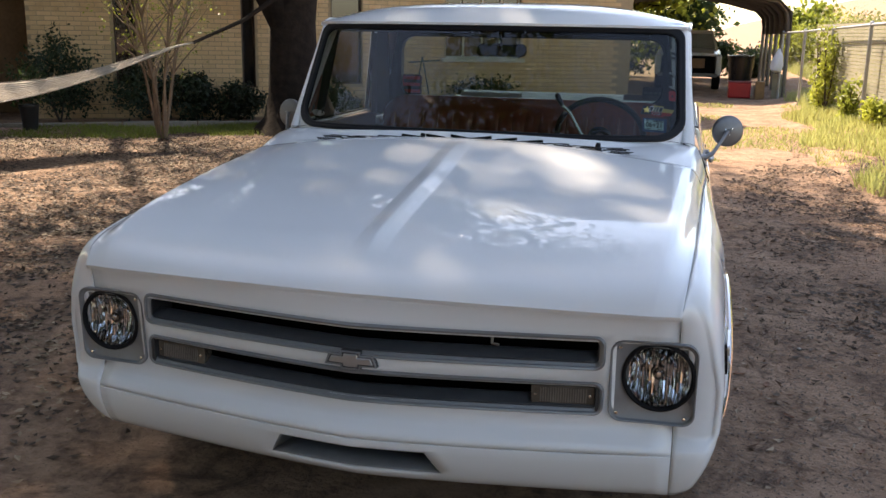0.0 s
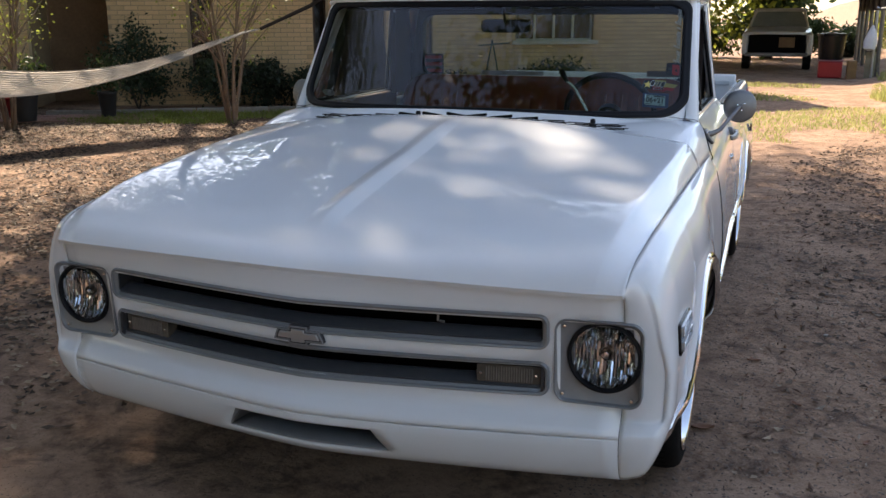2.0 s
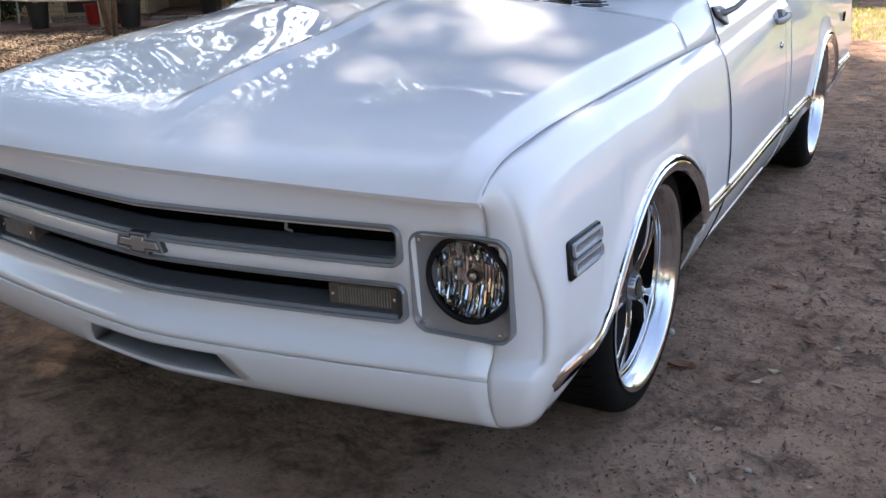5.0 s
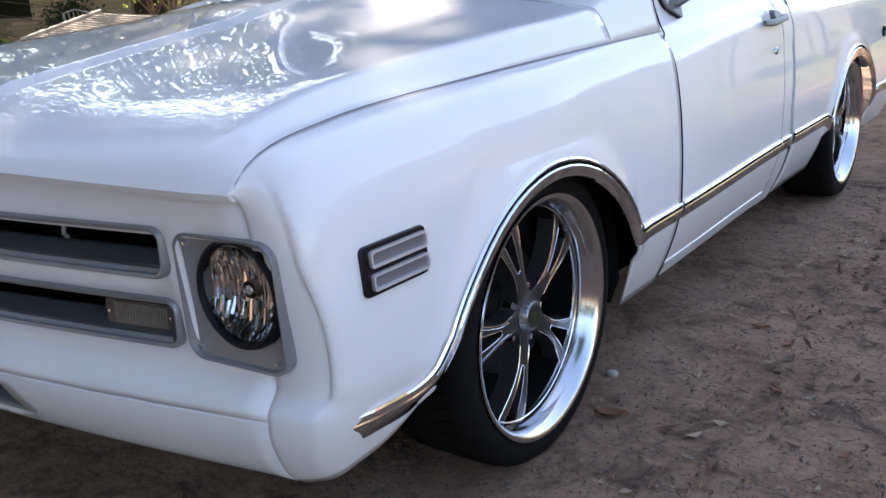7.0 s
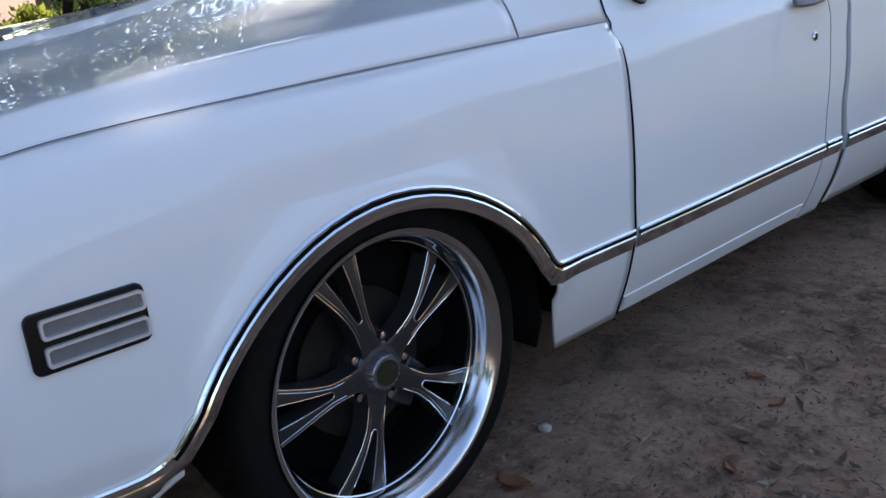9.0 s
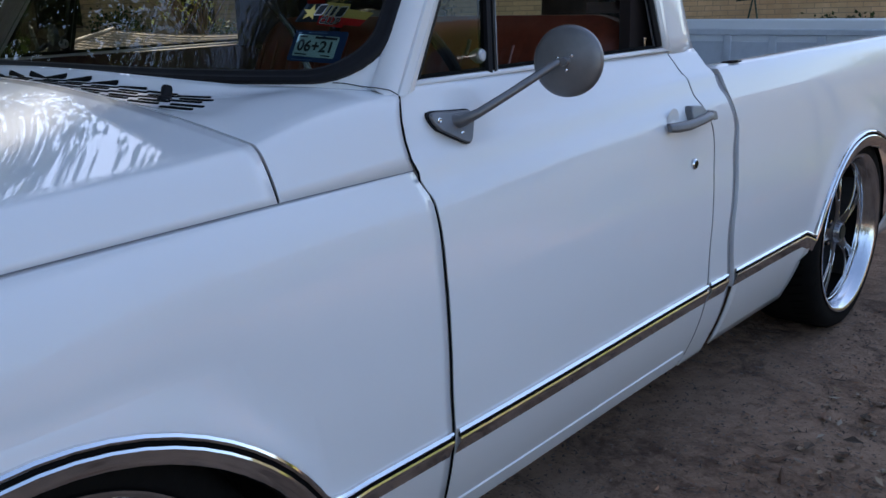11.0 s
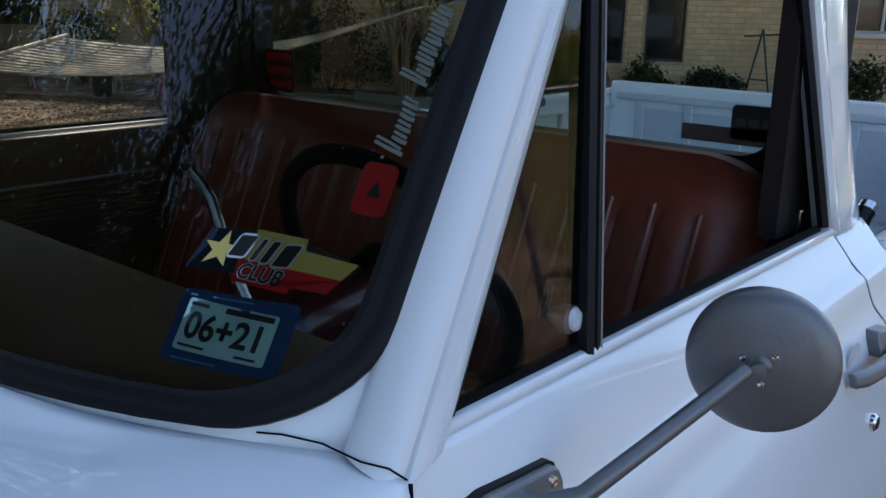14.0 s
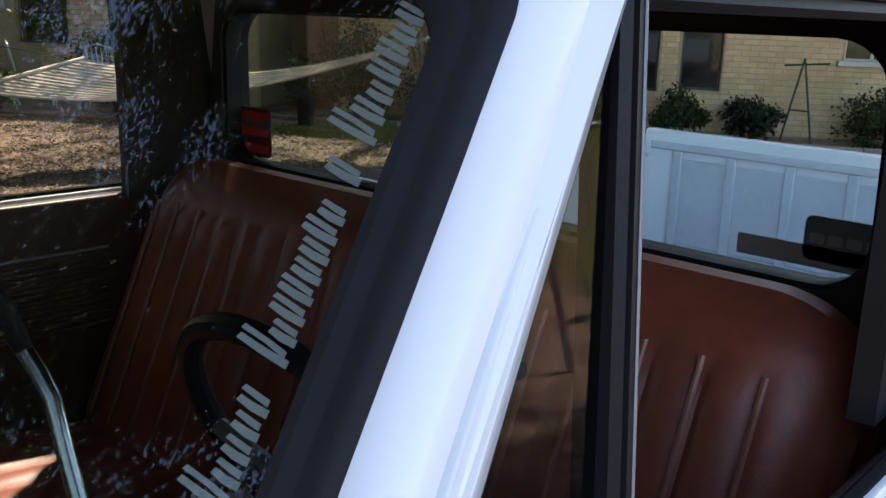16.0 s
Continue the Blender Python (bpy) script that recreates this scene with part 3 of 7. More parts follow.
def cowl():
    ks = lin(0, 0.8, 33) + lin(0.8, 1, 9)[1:]
    ks = [-k for k in ks[:0:-1]] + ks
    rows = []
    for w in (0, 0.06, 0.12, 0.17, 0.22, 0.3, 0.45, 0.6, 0.75, 0.86, 0.91, 0.95, 1.0):
        row = []
        for k in ks:
            x, z = hood_section(lerp(0.461, 0.75, w), abs(k))
            end = 0.578 + 0.165 * min(1.05, x / 0.838) ** 4
            x8, z8 = hood_section(lerp(0.461, 0.75, w), 0.8)
            lift = max(0.0, 1.069 - 0.02 * (x8 / 0.875) ** 8 - z8) * (1 - (abs(k) - 0.8) / 0.2) ** 2 if abs(k) > 0.8 else max(0.0, 1.069 - 0.02 * (x / 0.875) ** 8 - z)
            z2 = z + w * lift - cowl_dip(x, w)
            row.append((math.copysign(x, k) if k else 0, lerp(0.461, min(end, 0.7485), w), z2))
        rows.append(row)
    rows = [[to_gap(p) for p in r] for r in rows]
    rows = [[(p[0], p[1], p[2] - 0.012) for p in rows[0]]] + rows
    ob = part("cowl", sheet(rows), WHITE, T, "white cowl panel with vent slots", solid=0.006, sharp=50)

    def cowl_z(x, y):
        w = (y - 0.461) / (0.117 + 0.165 * (x / 0.838) ** 4)
        z = hood_section(lerp(0.461, 0.75, w), 0.8 * x / hood_section(lerp(0.461, 0.75, w), 0.8)[0])[1]
        return lerp(z, max(z, 1.069 - 0.02 * (x / 0.875) ** 8), w) - cowl_dip(x, w)

    # each slot is a black slab on the panel, holding an opening's shade
    for s in (1, -1):
        for a in range(-3, 3):
            for b in range(5):
                x0 = 0.385 + 0.104 * a - 0.008 * b + (0.02 if b % 2 else 0)
                y0 = 0.503 + 0.0150 * b
                pts = []
                for u, v in rounded(0.088, 0.0065, 0.003, 3):
                    x = x0 + u
                    pts.append((s * x, y0 + v + 0.10 * u, cowl_z(x, y0 + v + 0.10 * u)))
                bm = bmesh.new()
                a1 = [bm.verts.new((p[0], p[1], p[2] + 0.0016)) for p in pts]
                a2 = [bm.verts.new((p[0], p[1], p[2] - 0.004)) for p in pts]
                bm.faces.new(a1)
                bm.faces.new(a2[::-1])
                for i in range(len(a1)):
                    bm.faces.new((a1[i], a1[(i + 1) % len(a1)], a2[(i + 1) % len(a1)], a2[i]))
                part("vent_slot", bm, BLACK, ob, smooth=False)
    for x, y, z in ((-0.190, 0.520, 1.054), (0.512, 0.534, 1.046)):
        part("wiper_pivot", lathe([(0, 0.028), (0.008, 0.026), (0.0105, 0.019), (0.010, 0.007), (0.014, 0.004), (0.015, -0.01)], pose(x, y, z, -18), 16), RUBBER, ob)
    return ob


cowl()


def screen(s, v):
    """The windshield: s across from -1 to 1, v from its foot to its head."""
    return (lerp(0.838, 0.802, v) * s, lerp(0.588, 0.885, v) + lerp(0.166, 0.140, v) * abs(s) ** 4, lerp(1.070, 1.512, v))


def on_screen(u, v, d):
    s, w = u / 0.79, v / 0.53 + 0.5
    p = Vector(screen(s, w))
    n = (Vector(screen(s + 0.01, w)) - p).cross(Vector(screen(s, w + 0.01)) - p).normalized()
    if n.y > 0:
        n.negate()
    return p + n * d


def dense(o, step=0.05):
    out = []
    for k, p in enumerate(o):
        q = o[(k + 1) % len(o)]
        n = max(1, int(math.hypot(q[0] - p[0], q[1] - p[1]) / step))
        out += [(lerp(p[0], q[0], i / n), lerp(p[1], q[1], i / n)) for i in range(n)]
    return out


SCREEN_O = dense([(u, v) for u, v in rounded(1.58, 0.53, 0.055, 8) if v > 0] + [(u, v) for u, v in rounded(1.58, 0.53, 0.095, 8) if v < 0])


def shrink(o, w, h, k):
    return [(u * (w - 2 * k) / w, v * (h - 2 * k) / h) for u, v in o]


windshield = part("windshield", sheet([[on_screen(u * k, v * k, -0.004) for u, v in shrink(SCREEN_O, 1.58, 0.53, 0.02)] for k in (1, 0.9, 0.75, 0.6, 0.4, 0.2, 0.01)], close=True), SCREENGLASS, T, "tinted windshield glass")
face_out(windshield, (0, -1, 0))
windshield.visible_shadow = False
rows = []
for k, d in ((0.0, -0.01), (0.0, 0.004), (0.003, 0.007), (0.009, 0.008), (0.014, 0.0055), (0.0155, 0.0055), (0.022, 0.006), (0.027, 0.002), (0.028, -0.012)):
    rows.append([on_screen(u, v, d) for u, v in shrink(SCREEN_O, 1.58, 0.53, k)])
part("windshield_frame", sheet([[on_screen(u, v, d) for u, v in shrink(SCREEN_O, 1.58, 0.53, k)] for k, d in ((-0.035, -0.016), (-0.005, -0.003), (0.02, -0.006))], close=True), WHITE, T)
part("windshield_seal", sheet(rows, close=True), RUBBER, windshield, "black rubber windshield seal")


# ---- cab ----
def pillar_line(v):
    return Vector((lerp(0.874, 0.816, v), lerp(0.764, 1.062, v), lerp(1.052, 1.515, v)))


def door_line(v):
    return Vector((lerp(0.868, 0.800, v), lerp(0.818, 1.100, v), lerp(1.062, 1.492, v)))


for s in (1, -1):
    rows, rows2 = [], []
    for v in lin(-0.02, 1.0, 16):
        a = Vector(screen(0.99, v))
        b = pillar_line(v)
        c1 = a.lerp(b, 0.25) + Vector((0.004, -0.012, 0.002))
        c2 = a.lerp(b, 0.75) + Vector((0.012, -0.012, 0.0))
        row = [a + Vector((-0.012, 0.03, 0)), a] + [a.lerp(c1, t).lerp(c1.lerp(c2, t), t).lerp(c1.lerp(c2, t).lerp(c2.lerp(b, t), t), t) for t in lin(0.1, 1, 9)] + [b + Vector((-0.02, 0.006, 0))]
        rows.append([(s * p.x, p.y, p.z) for p in row])
        e = b + Vector((0.001, 0.0035, 0))
        d = door_line(v)
        row = [e + Vector((-0.02, 0.0, 0)), e, e.lerp(d, 0.04) + Vector((0.002, 0, 0)), e.lerp(d, 0.50) + Vector((0.004, 0, 0)), e.lerp(d, 0.54) + Vector((0.0015, 0, 0)), e.lerp(d, 0.58) + Vector((0.004, 0, 0)), e.lerp(d, 0.9) + Vector((0.003, 0, 0)), d, d + Vector((-0.03, 0.004, 0))]
        rows2.append([(s * p.x, p.y, p.z) for p in row])
    part("windshield_pillar", sheet(rows), WHITE, T, sharp=50)
    part("door_frame_front", sheet(rows2), WHITE, T, sharp=50)

ROOF_Z = curve([(0.86, 1.520), (0.90, 1.552), (0.97, 1.582), (1.1, 1.603), (1.4, 1.618), (1.7, 1.606), (1.86, 1.575), (1.93, 1.52)])


def roof():
    rows = []
    ss = [math.sin(math.pi / 2 * a) for a in lin(-1, 1, 31)]
    for w in lin(0, 1, 26):
        row = []
        for a in ss:
            y0 = 0.862 + 0.15 * abs(a) ** 4
            y = lerp(y0, 1.93 - 0.02 * a ** 4, w)
            yy = lerp(0.86, 1.93, w)
            zc = ROOF_Z(yy)
            edge = lerp(1.516, 1.532, min(1, w * 5))
            row.append((0.816 * a, y, edge + (zc - edge) * max(0.0, 1 - abs(a) ** 3.2)))
        rows.append(row)
    rows = [[(p[0], p[1] + 0.035, p[2] - 0.012) for p in rows[0]], [(p[0], p[1] + 0.004, p[2] - 0.010) for p in rows[0]]] + rows
    ob = part("roof", sheet(rows), WHITE, T, solid=0.01, sharp=50)
    for s in (1, -1):
        pts = [(s * 0.818, 1.03, 1.506), (s * 0.822, 1.12, 1.526), (s * 0.822, 1.50, 1.530), (s * 0.818, 1.85, 1.522)]
        part("drip_rail", tube(pts, 0.010, 8), WHITE, ob)


roof()
lining = bmesh.new()
box(-0.77, 0.77, 1.00, 1.88, 1.49, 1.51, lining)
part("headliner", lining, LINER, T)


def panel(y0, y1, z0, z1, name, s, ny=24, nz=26, top=None, parent=None, edge=None):
    rows = []
    for y in lin(y0, y1, ny):
        zs = lin(z0, z1, nz)
        row = [(s * side_x(y, z), (edge(y, z) if edge else y), z) for z in zs]
        rows.append(row)
    first = [(p[0] - s * 0.02, p[1], p[2]) for p in rows[0]]
    last = [(p[0] - s * 0.02, p[1], p[2]) for p in rows[-1]]
    return part(name, sheet([first] + rows + [last]), WHITE, parent or T, solid=0.004, sharp=50)


def door_edge(y, z):
    """The door's front edge follows the pillar foot, its rear edge leans."""
    f = (y - 0.752) / (1.796 - 0.752)
    front = GAP_Y(z) + 0.004
    rear = REAR_Y(z) - 0.0035
    return lerp(front, rear, f)


CARD = mat("brown_door_card", (0.055, 0.015, 0.010), 0.5, vary=0.3)
for s in (1, -1):
    door = panel(0.7545, 1.796, 0.215, 1.060, "door", s, 30, 90, edge=door_edge)
    if s == 1:
        door["label"] = "white door with its side window rolled down"
    else:
        far_door = door
    # window ledge
    rows = [[(s * 0.868, y, 1.060) for y in lin(0.80, 1.75, 8)], [(s * 0.862, y, 1.067) for y in lin(0.80, 1.75, 8)], [(s * 0.850, y, 1.069) for y in lin(0.80, 1.75, 8)], [(s * 0.835, y, 1.064) for y in lin(0.80, 1.75, 8)], [(s * 0.832, y, 1.0) for y in lin(0.80, 1.75, 8)]]
    part("window_ledge", sheet(rows[:3]), WHITE, door, solid=0.003)
    # the far sweep is white: sunlight on that sill put in its colour
    part("window_sweep", sheet(rows[2:]), RUBBER if s == 1 else WHITE, door, solid=0.003)
    part("inner_trim", box(s * 0.80, s * 0.835, 0.80, 1.74, 0.45, 1.015 if s == 1 else 1.058), CARD, door, bevel=0.006)
    # top and rear of the window frame
    a, b = door_line(1.0), Vector((0.795, 1.68, 1.495))
    pts = [a.lerp(b, t) for t in lin(0, 1, 8)]
    rows = [[(s * (p.x + 0.008), p.y, p.z + 0.028) for p in pts], [(s * (p.x + 0.010), p.y, p.z + 0.006) for p in pts], [(s * p.x, p.y, p.z - 0.004) for p in pts], [(s * (p.x - 0.03), p.y, p.z - 0.002) for p in pts]]
    part("window_header", sheet(rows), WHITE, door, solid=0.003)
    rows = []
    for v in lin(0, 1, 10):
        q = Vector((lerp(0.862, 0.795, v), lerp(1.722, 1.655, v), lerp(1.060, 1.500, v)))
        rows.append([(s * (q.x - 0.03), q.y, q.z), (s * q.x, q.y, q.z), (s * (q.x + 0.006), q.y + 0.008, q.z), (s * (q.x + 0.005), q.y + 0.024, q.z), (s * (q.x + 0.002), q.y + 0.030, q.z)])
    part("window_frame_rear", sheet(rows), WHITE, door, solid=0.003)
    # cab corner: lower and upper
    panel(1.802, 1.925, 0.20, 1.055, "cab_corner", s, 8, 80, edge=lambda y, z: lerp(REAR_Y(z) + 0.0035, CAB_Y(z), (y - 1.802) / 0.123))
    rows = []
    for v in lin(0, 1, 12):
        x, z = lerp(0.861, 0.800, v), lerp(1.050, 1.52, v)
        y0, y1 = lerp(1.748, 1.686, v), lerp(1.93, 1.92, v)
        yc = lerp(1.915, 1.85, min(1, v * 2.2))
        row = [(x - 0.01, y0, z), (x, y0, z), (x + 0.002, lerp(y0, yc, 0.4), z), (x - 0.004, lerp(y0, yc, 0.7), z), (x - 0.012, lerp(y0, yc, 0.9), z), (x - 0.032, yc + 0.008, z), (x - 0.06, lerp(yc, y1, 0.5), z), (x - 0.09, y1, z)]
        rows.append([(s * p[0], p[1], p[2]) for p in row])
    part("rear_pillar", sheet(rows), WHITE, T, solid=0.004, sharp=60)
    part("pillar_trim", box(s * 0.77, s * 0.80, 1.66, 1.90, 1.05, 1.5, m=None), LINER, T)

# back of the cab with its window
RW = dense(rounded(1.42, 0.335, 0.07, 6), 0.1)
outer = []
for u, v in RW:
    k = min(0.85 / max(abs(u), 1e-6), (0.26 if v > 0 else 0.68) / max(abs(v), 1e-6))
    lim = lerp(0.874, 0.800, max(0, v * k + 0.242) / 0.47) - 0.082
    outer.append((max(-lim, min(lim, u * k)), v * k))
wall_fn = lambda u, v, d: (u * (1 - 0.06 * max(0, v)), 1.925 + d - 0.04 * max(0, v), 1.292 + v)
rows = [[wall_fn(u, v, 0) for u, v in outer], [wall_fn(u, v, 0) for u, v in shrink(RW, 1.42, 0.335, -0.01)], [wall_fn(u, v, -0.03) for u, v in shrink(RW, 1.42, 0.335, -0.01)]]
back = part("cab_back", sheet(rows, close=True), WHITE, T, solid=0.006)
rows = [[wall_fn(u, v, d) for u, v in shrink(RW, 1.42, 0.335, k)] for k, d in ((-0.018, 0.01), (-0.008, 0.014), (0.004, 0.012), (0.007, 0.0), (0.007, -0.05), (-0.012, -0.052))]
part("rear_window_seal", sheet(rows, close=True), RUBBER, back)
rw = part("rear_window", sheet([[wall_fn(u * k, v * k, -0.012) for u, v in RW] for k in (1, 0.5, 0.02)], close=True), GLASS, back, "rear window glass")
face_out(rw, (0, -1, 0))
rw.visible_shadow = False
inner_back = [[wall_fn(u, v, -0.055) for u, v in outer], [wall_fn(u, v, -0.055) for u, v in shrink(RW, 1.42, 0.335, 0.0)]]
part("inner_back_panel", sheet(inner_back, close=True), LINER, back, solid=0.004)


# ribbed card, bright strip and window crank of the far door
for k in range(13):
    part("card_rib", tube([(-0.799, y, 0.775 + 0.0125 * k) for y in (1.02, 1.3, 1.62)], 0.0045, 6), CARD, far_door)
part("card_strip", tube([(-0.798, y, 0.945) for y in (1.02, 1.3, 1.62)], 0.004, 6), SATIN, far_door, "thin bright strip on the door card")
crank = part("window_crank", tube([(-0.80, 1.215, 0.805), (-0.77, 1.215, 0.805), (-0.765, 1.235, 0.820), (-0.762, 1.262, 0.832)], 0.007, 8), CHROME, far_door, "chrome window crank")
part("crank_knob", lathe([(0, 0.022), (0.010, 0.020), (0.012, 0.010), (0.008, 0.0)], Matrix.Translation((-0.762, 1.266, 0.834)) @ pose(0, 0, 0, 0, 90, 0), 14), CHROME, crank)


# ---- bed ----
BED_CY = 2.92
BED0, BED1 = 1.957, 3.99
BED_TOP = curve([(0.19, 0.900), (0.24, 0.926), (0.32, 0.962), (0.40, 0.988), (0.45, 0.998), (0.55, 1.000), (0.68, 0.991), (0.79, 0.975), (0.87, 0.962), (0.91, 0.952), (0.95, 0.940), (0.985, 0.928), (1.0, 0.918)])


def bed_x(y, z):
    x = BED_TOP(z) * PLAN(y)
    u = abs(y - BED_CY) / ARCH_HALF
    if u < 1.25:
        d = math.hypot(max(0, z - arch_z(y, BED_CY)), max(0.0, (u - 1) * ARCH_HALF))
        x += 0.012 * math.exp(-((d / 0.045) ** 2)) * (1 if z > 0.36 else 0)
    return x


def bed_edge(y, z):
    """The front edge of the bed follows the rear of the cab."""
    k = max(0.0, 1 - (y - BED0) / 0.25)
    return y + (CAB_Y(z) + 0.040 - BED0) * k * k


bed = part("bed", box(-0.80, 0.80, BED0 + 0.02, BED1 - 0.03, 0.56, 0.585), BEDGREY, T, "open pickup bed with ribbed pale side walls")
for s in (1, -1):
    ys = lin(BED0, BED1, 60)
    for e in (BED_CY - ARCH_HALF, BED_CY + ARCH_HALF):
        k = min(range(len(ys)), key=lambda i: abs(ys[i] - e))
        ys[k] = e
    lo, hi = BED_CY - ARCH_HALF - 1e-6, BED_CY + ARCH_HALF + 1e-6
    up, low = [], []
    for y in ys:
        z0 = arch_z(y, BED_CY) if lo <= y <= hi else 0.41
        col = [(s * bed_x(y, z), bed_edge(y, z), z) for z in lin(z0, 1.0, 30)]
        xr = bed_x(y, 1.0)
        col += [(s * (xr - 0.006), y, 1.006), (s * (xr - 0.02), y, 1.008), (s * 0.862, y, 1.008), (s * 0.852, y, 1.004), (s * 0.850, y, 0.975)]
        up.append(col)
        low.append([(s * bed_x(y, z), bed_edge(y, z), z) for z in lin(0.215, 0.41, 8)])
    bm = sheet([[(p[0] - s * 0.05, p[1], p[2]) for p in up[0]]] + up)
    sheet(low, bm, keep=lambda i, j: not (ys[i] >= lo and ys[i + 1] <= hi))
    tidy(bm)
    part("bed_side", bm, WHITE, bed, solid=0.004, sharp=50)
    part("bed_inner_wall", box(s * 0.835, s * 0.850, BED0, BED1 - 0.03, 0.56, 0.985), BEDGREY, bed)
    for k in range(9):
        y = 2.06 + 0.21 * k
        part("wall_rib", box(s * 0.812, s * 0.835, y, y + 0.055, 0.60, 0.93), BEDGREY, bed, bevel=0.006)
    part("wall_ledge", box(s * 0.815, s * 0.835, BED0 + 0.01, BED1 - 0.04, 0.93, 0.945), BEDGREY, bed, bevel=0.004)
    # black plate on the rail stands for the pocket's shaded opening
    part("stake_pocket", box(s * 0.872, s * 0.905, 2.02, 2.075, 1.0075, 1.0105), BLACK, bed)
    part("wheel_house", box(s * 0.58, s * 0.82, BED_CY - 0.42, BED_CY + 0.42, 0.50, 0.76), BEDGREY, bed, bevel=0.04)
part("bed_front_wall", box(-0.85, 0.85, BED0, BED0 + 0.025, 0.45, 0.99), WHITE, bed, bevel=0.004)
gate = part("tailgate", box(-0.84, 0.84, BED1 - 0.045, BED1, 0.50, 1.045), WHITE, bed, bevel=0.01)
part("gate_panel", box(-0.70, 0.70, BED1 - 0.052, BED1 - 0.044, 0.60, 0.94), BEDGREY, bed, bevel=0.006)
for k in range(7):
    part("gate_rib", box(-0.70 + 0.225 * k, -0.66 + 0.225 * k, BED1 - 0.062, BED1 - 0.050, 0.58, 0.97), BEDGREY, bed, bevel=0.006)
part("gate_ledge", box(-0.80, 0.80, BED1 - 0.064, BED1 - 0.046, 0.97, 1.00), BEDGREY, bed, bevel=0.006)
for k in range(8):
    part("floor_rib", box(-0.56 + 0.15 * k, -0.52 + 0.15 * k, BED0 + 0.03, BED1 - 0.05, 0.585, 0.594), BEDGREY, bed, bevel=0.003)
part("chassis", box(-0.42, 0.42, 0.6, 3.9, 0.24, 0.42), BLACK, T)
# unseen pan, added to keep the ground under the cab dark
part("floor_pan", box(-0.84, 0.84, 0.62, 1.90, 0.25, 0.27), BLACK, T)
# grey stands for the shaded white wall seen in the cab gap
FILLER = mat("gap_shade_grey", (0.26, 0.268, 0.285), 0.6, vary=0.2)
part("gap_filler", box(-0.90, 0.90, 1.915, 1.965, 0.26, 0.96), FILLER, T)
for s in (1, -1):
    part("gap_strip", sheet([[(s * (side_x(1.94, z) - d), CAB_Y(z) + y, z) for z in lin(0.26, 0.985, 40)] for y, d in ((-0.004, 0.016), (0.002, 0.009), (0.018, 0.007), (0.034, 0.009), (0.040, 0.016))]), FILLER, T, solid=0.003)


# ---- chrome side mouldings ----
def moulding(path, s, name, xf, parent, channel_from=None):
    """A bright strip with a black channel, along (y, z) points; its width lies to the right of the way it goes."""
    pts = [Vector((p[0], p[1])) for p in path]
    nrm = []
    for i in range(len(pts)):
        a = (pts[i] - pts[max(i - 1, 0)])
        b = (pts[min(i + 1, len(pts) - 1)] - pts[i])
        a = a if a.length > 1e-9 else b
        b = b if b.length > 1e-9 else a
        na, nb = Vector((a.y, -a.x)).normalized(), Vector((b.y, -b.x)).normalized()
        n = (na + nb).normalized()
        n = n / max(0.6, n.dot(na))
        nrm.append(n)

    def strip(prof, lo=0, hi=None):
        rows = []
        for w, d in prof:
            row = []
            for (p, n), more in list(zip(zip(pts, nrm), wide))[lo:hi]:
                q = p + n * (w + more * max(0.0, (w - 0.018) / 0.025))
                row.append((s * (xf(q.x, q.y) + d), q.x, q.y))
            rows.append(row)
        return sheet(rows)

    # the lower band is wider along the straight runs than round the wheel
    wide = [0.013 * min(1.0, max(0.0, (abs(n.y) / max(n.length, 1e-6) - 0.80) / 0.18)) if channel_from is None or k > len(pts) - 12 else 0.017 * min(1.0, max(0.0, (9 - k) / 4)) for k, n in enumerate(nrm)]
    top = part(name, strip([(-0.002, -0.004), (-0.001, 0.005), (0.003, 0.008), (0.007, 0.006), (0.008, 0.002)]), CHROME, parent, "chrome side moulding with a black channel")
    part("channel", strip([(0.007, 0.002), (0.0085, 0.0035), (0.013, 0.0035), (0.0145, 0.002)], channel_from or 0), BLACK, top)
    if channel_from:
        part("bridge", strip([(0.0065, 0.005), (0.010, 0.0068), (0.0155, 0.0085)], 0, channel_from + 1), CHROME, top)
    part("lower_band", strip([(0.0135, 0.002), (0.0145, 0.008), (0.018, 0.010), (0.023, 0.0085), (0.028, 0.0062), (0.040, 0.003), (0.043, -0.004)]), CHROME, top)
    return top


def arch_path(cy, n=30):
    return [(cy - ARCH_HALF * math.cos(math.pi * k / n), arch_z(cy - ARCH_HALF * math.cos(math.pi * k / n), cy)) for k in range(n + 1)]


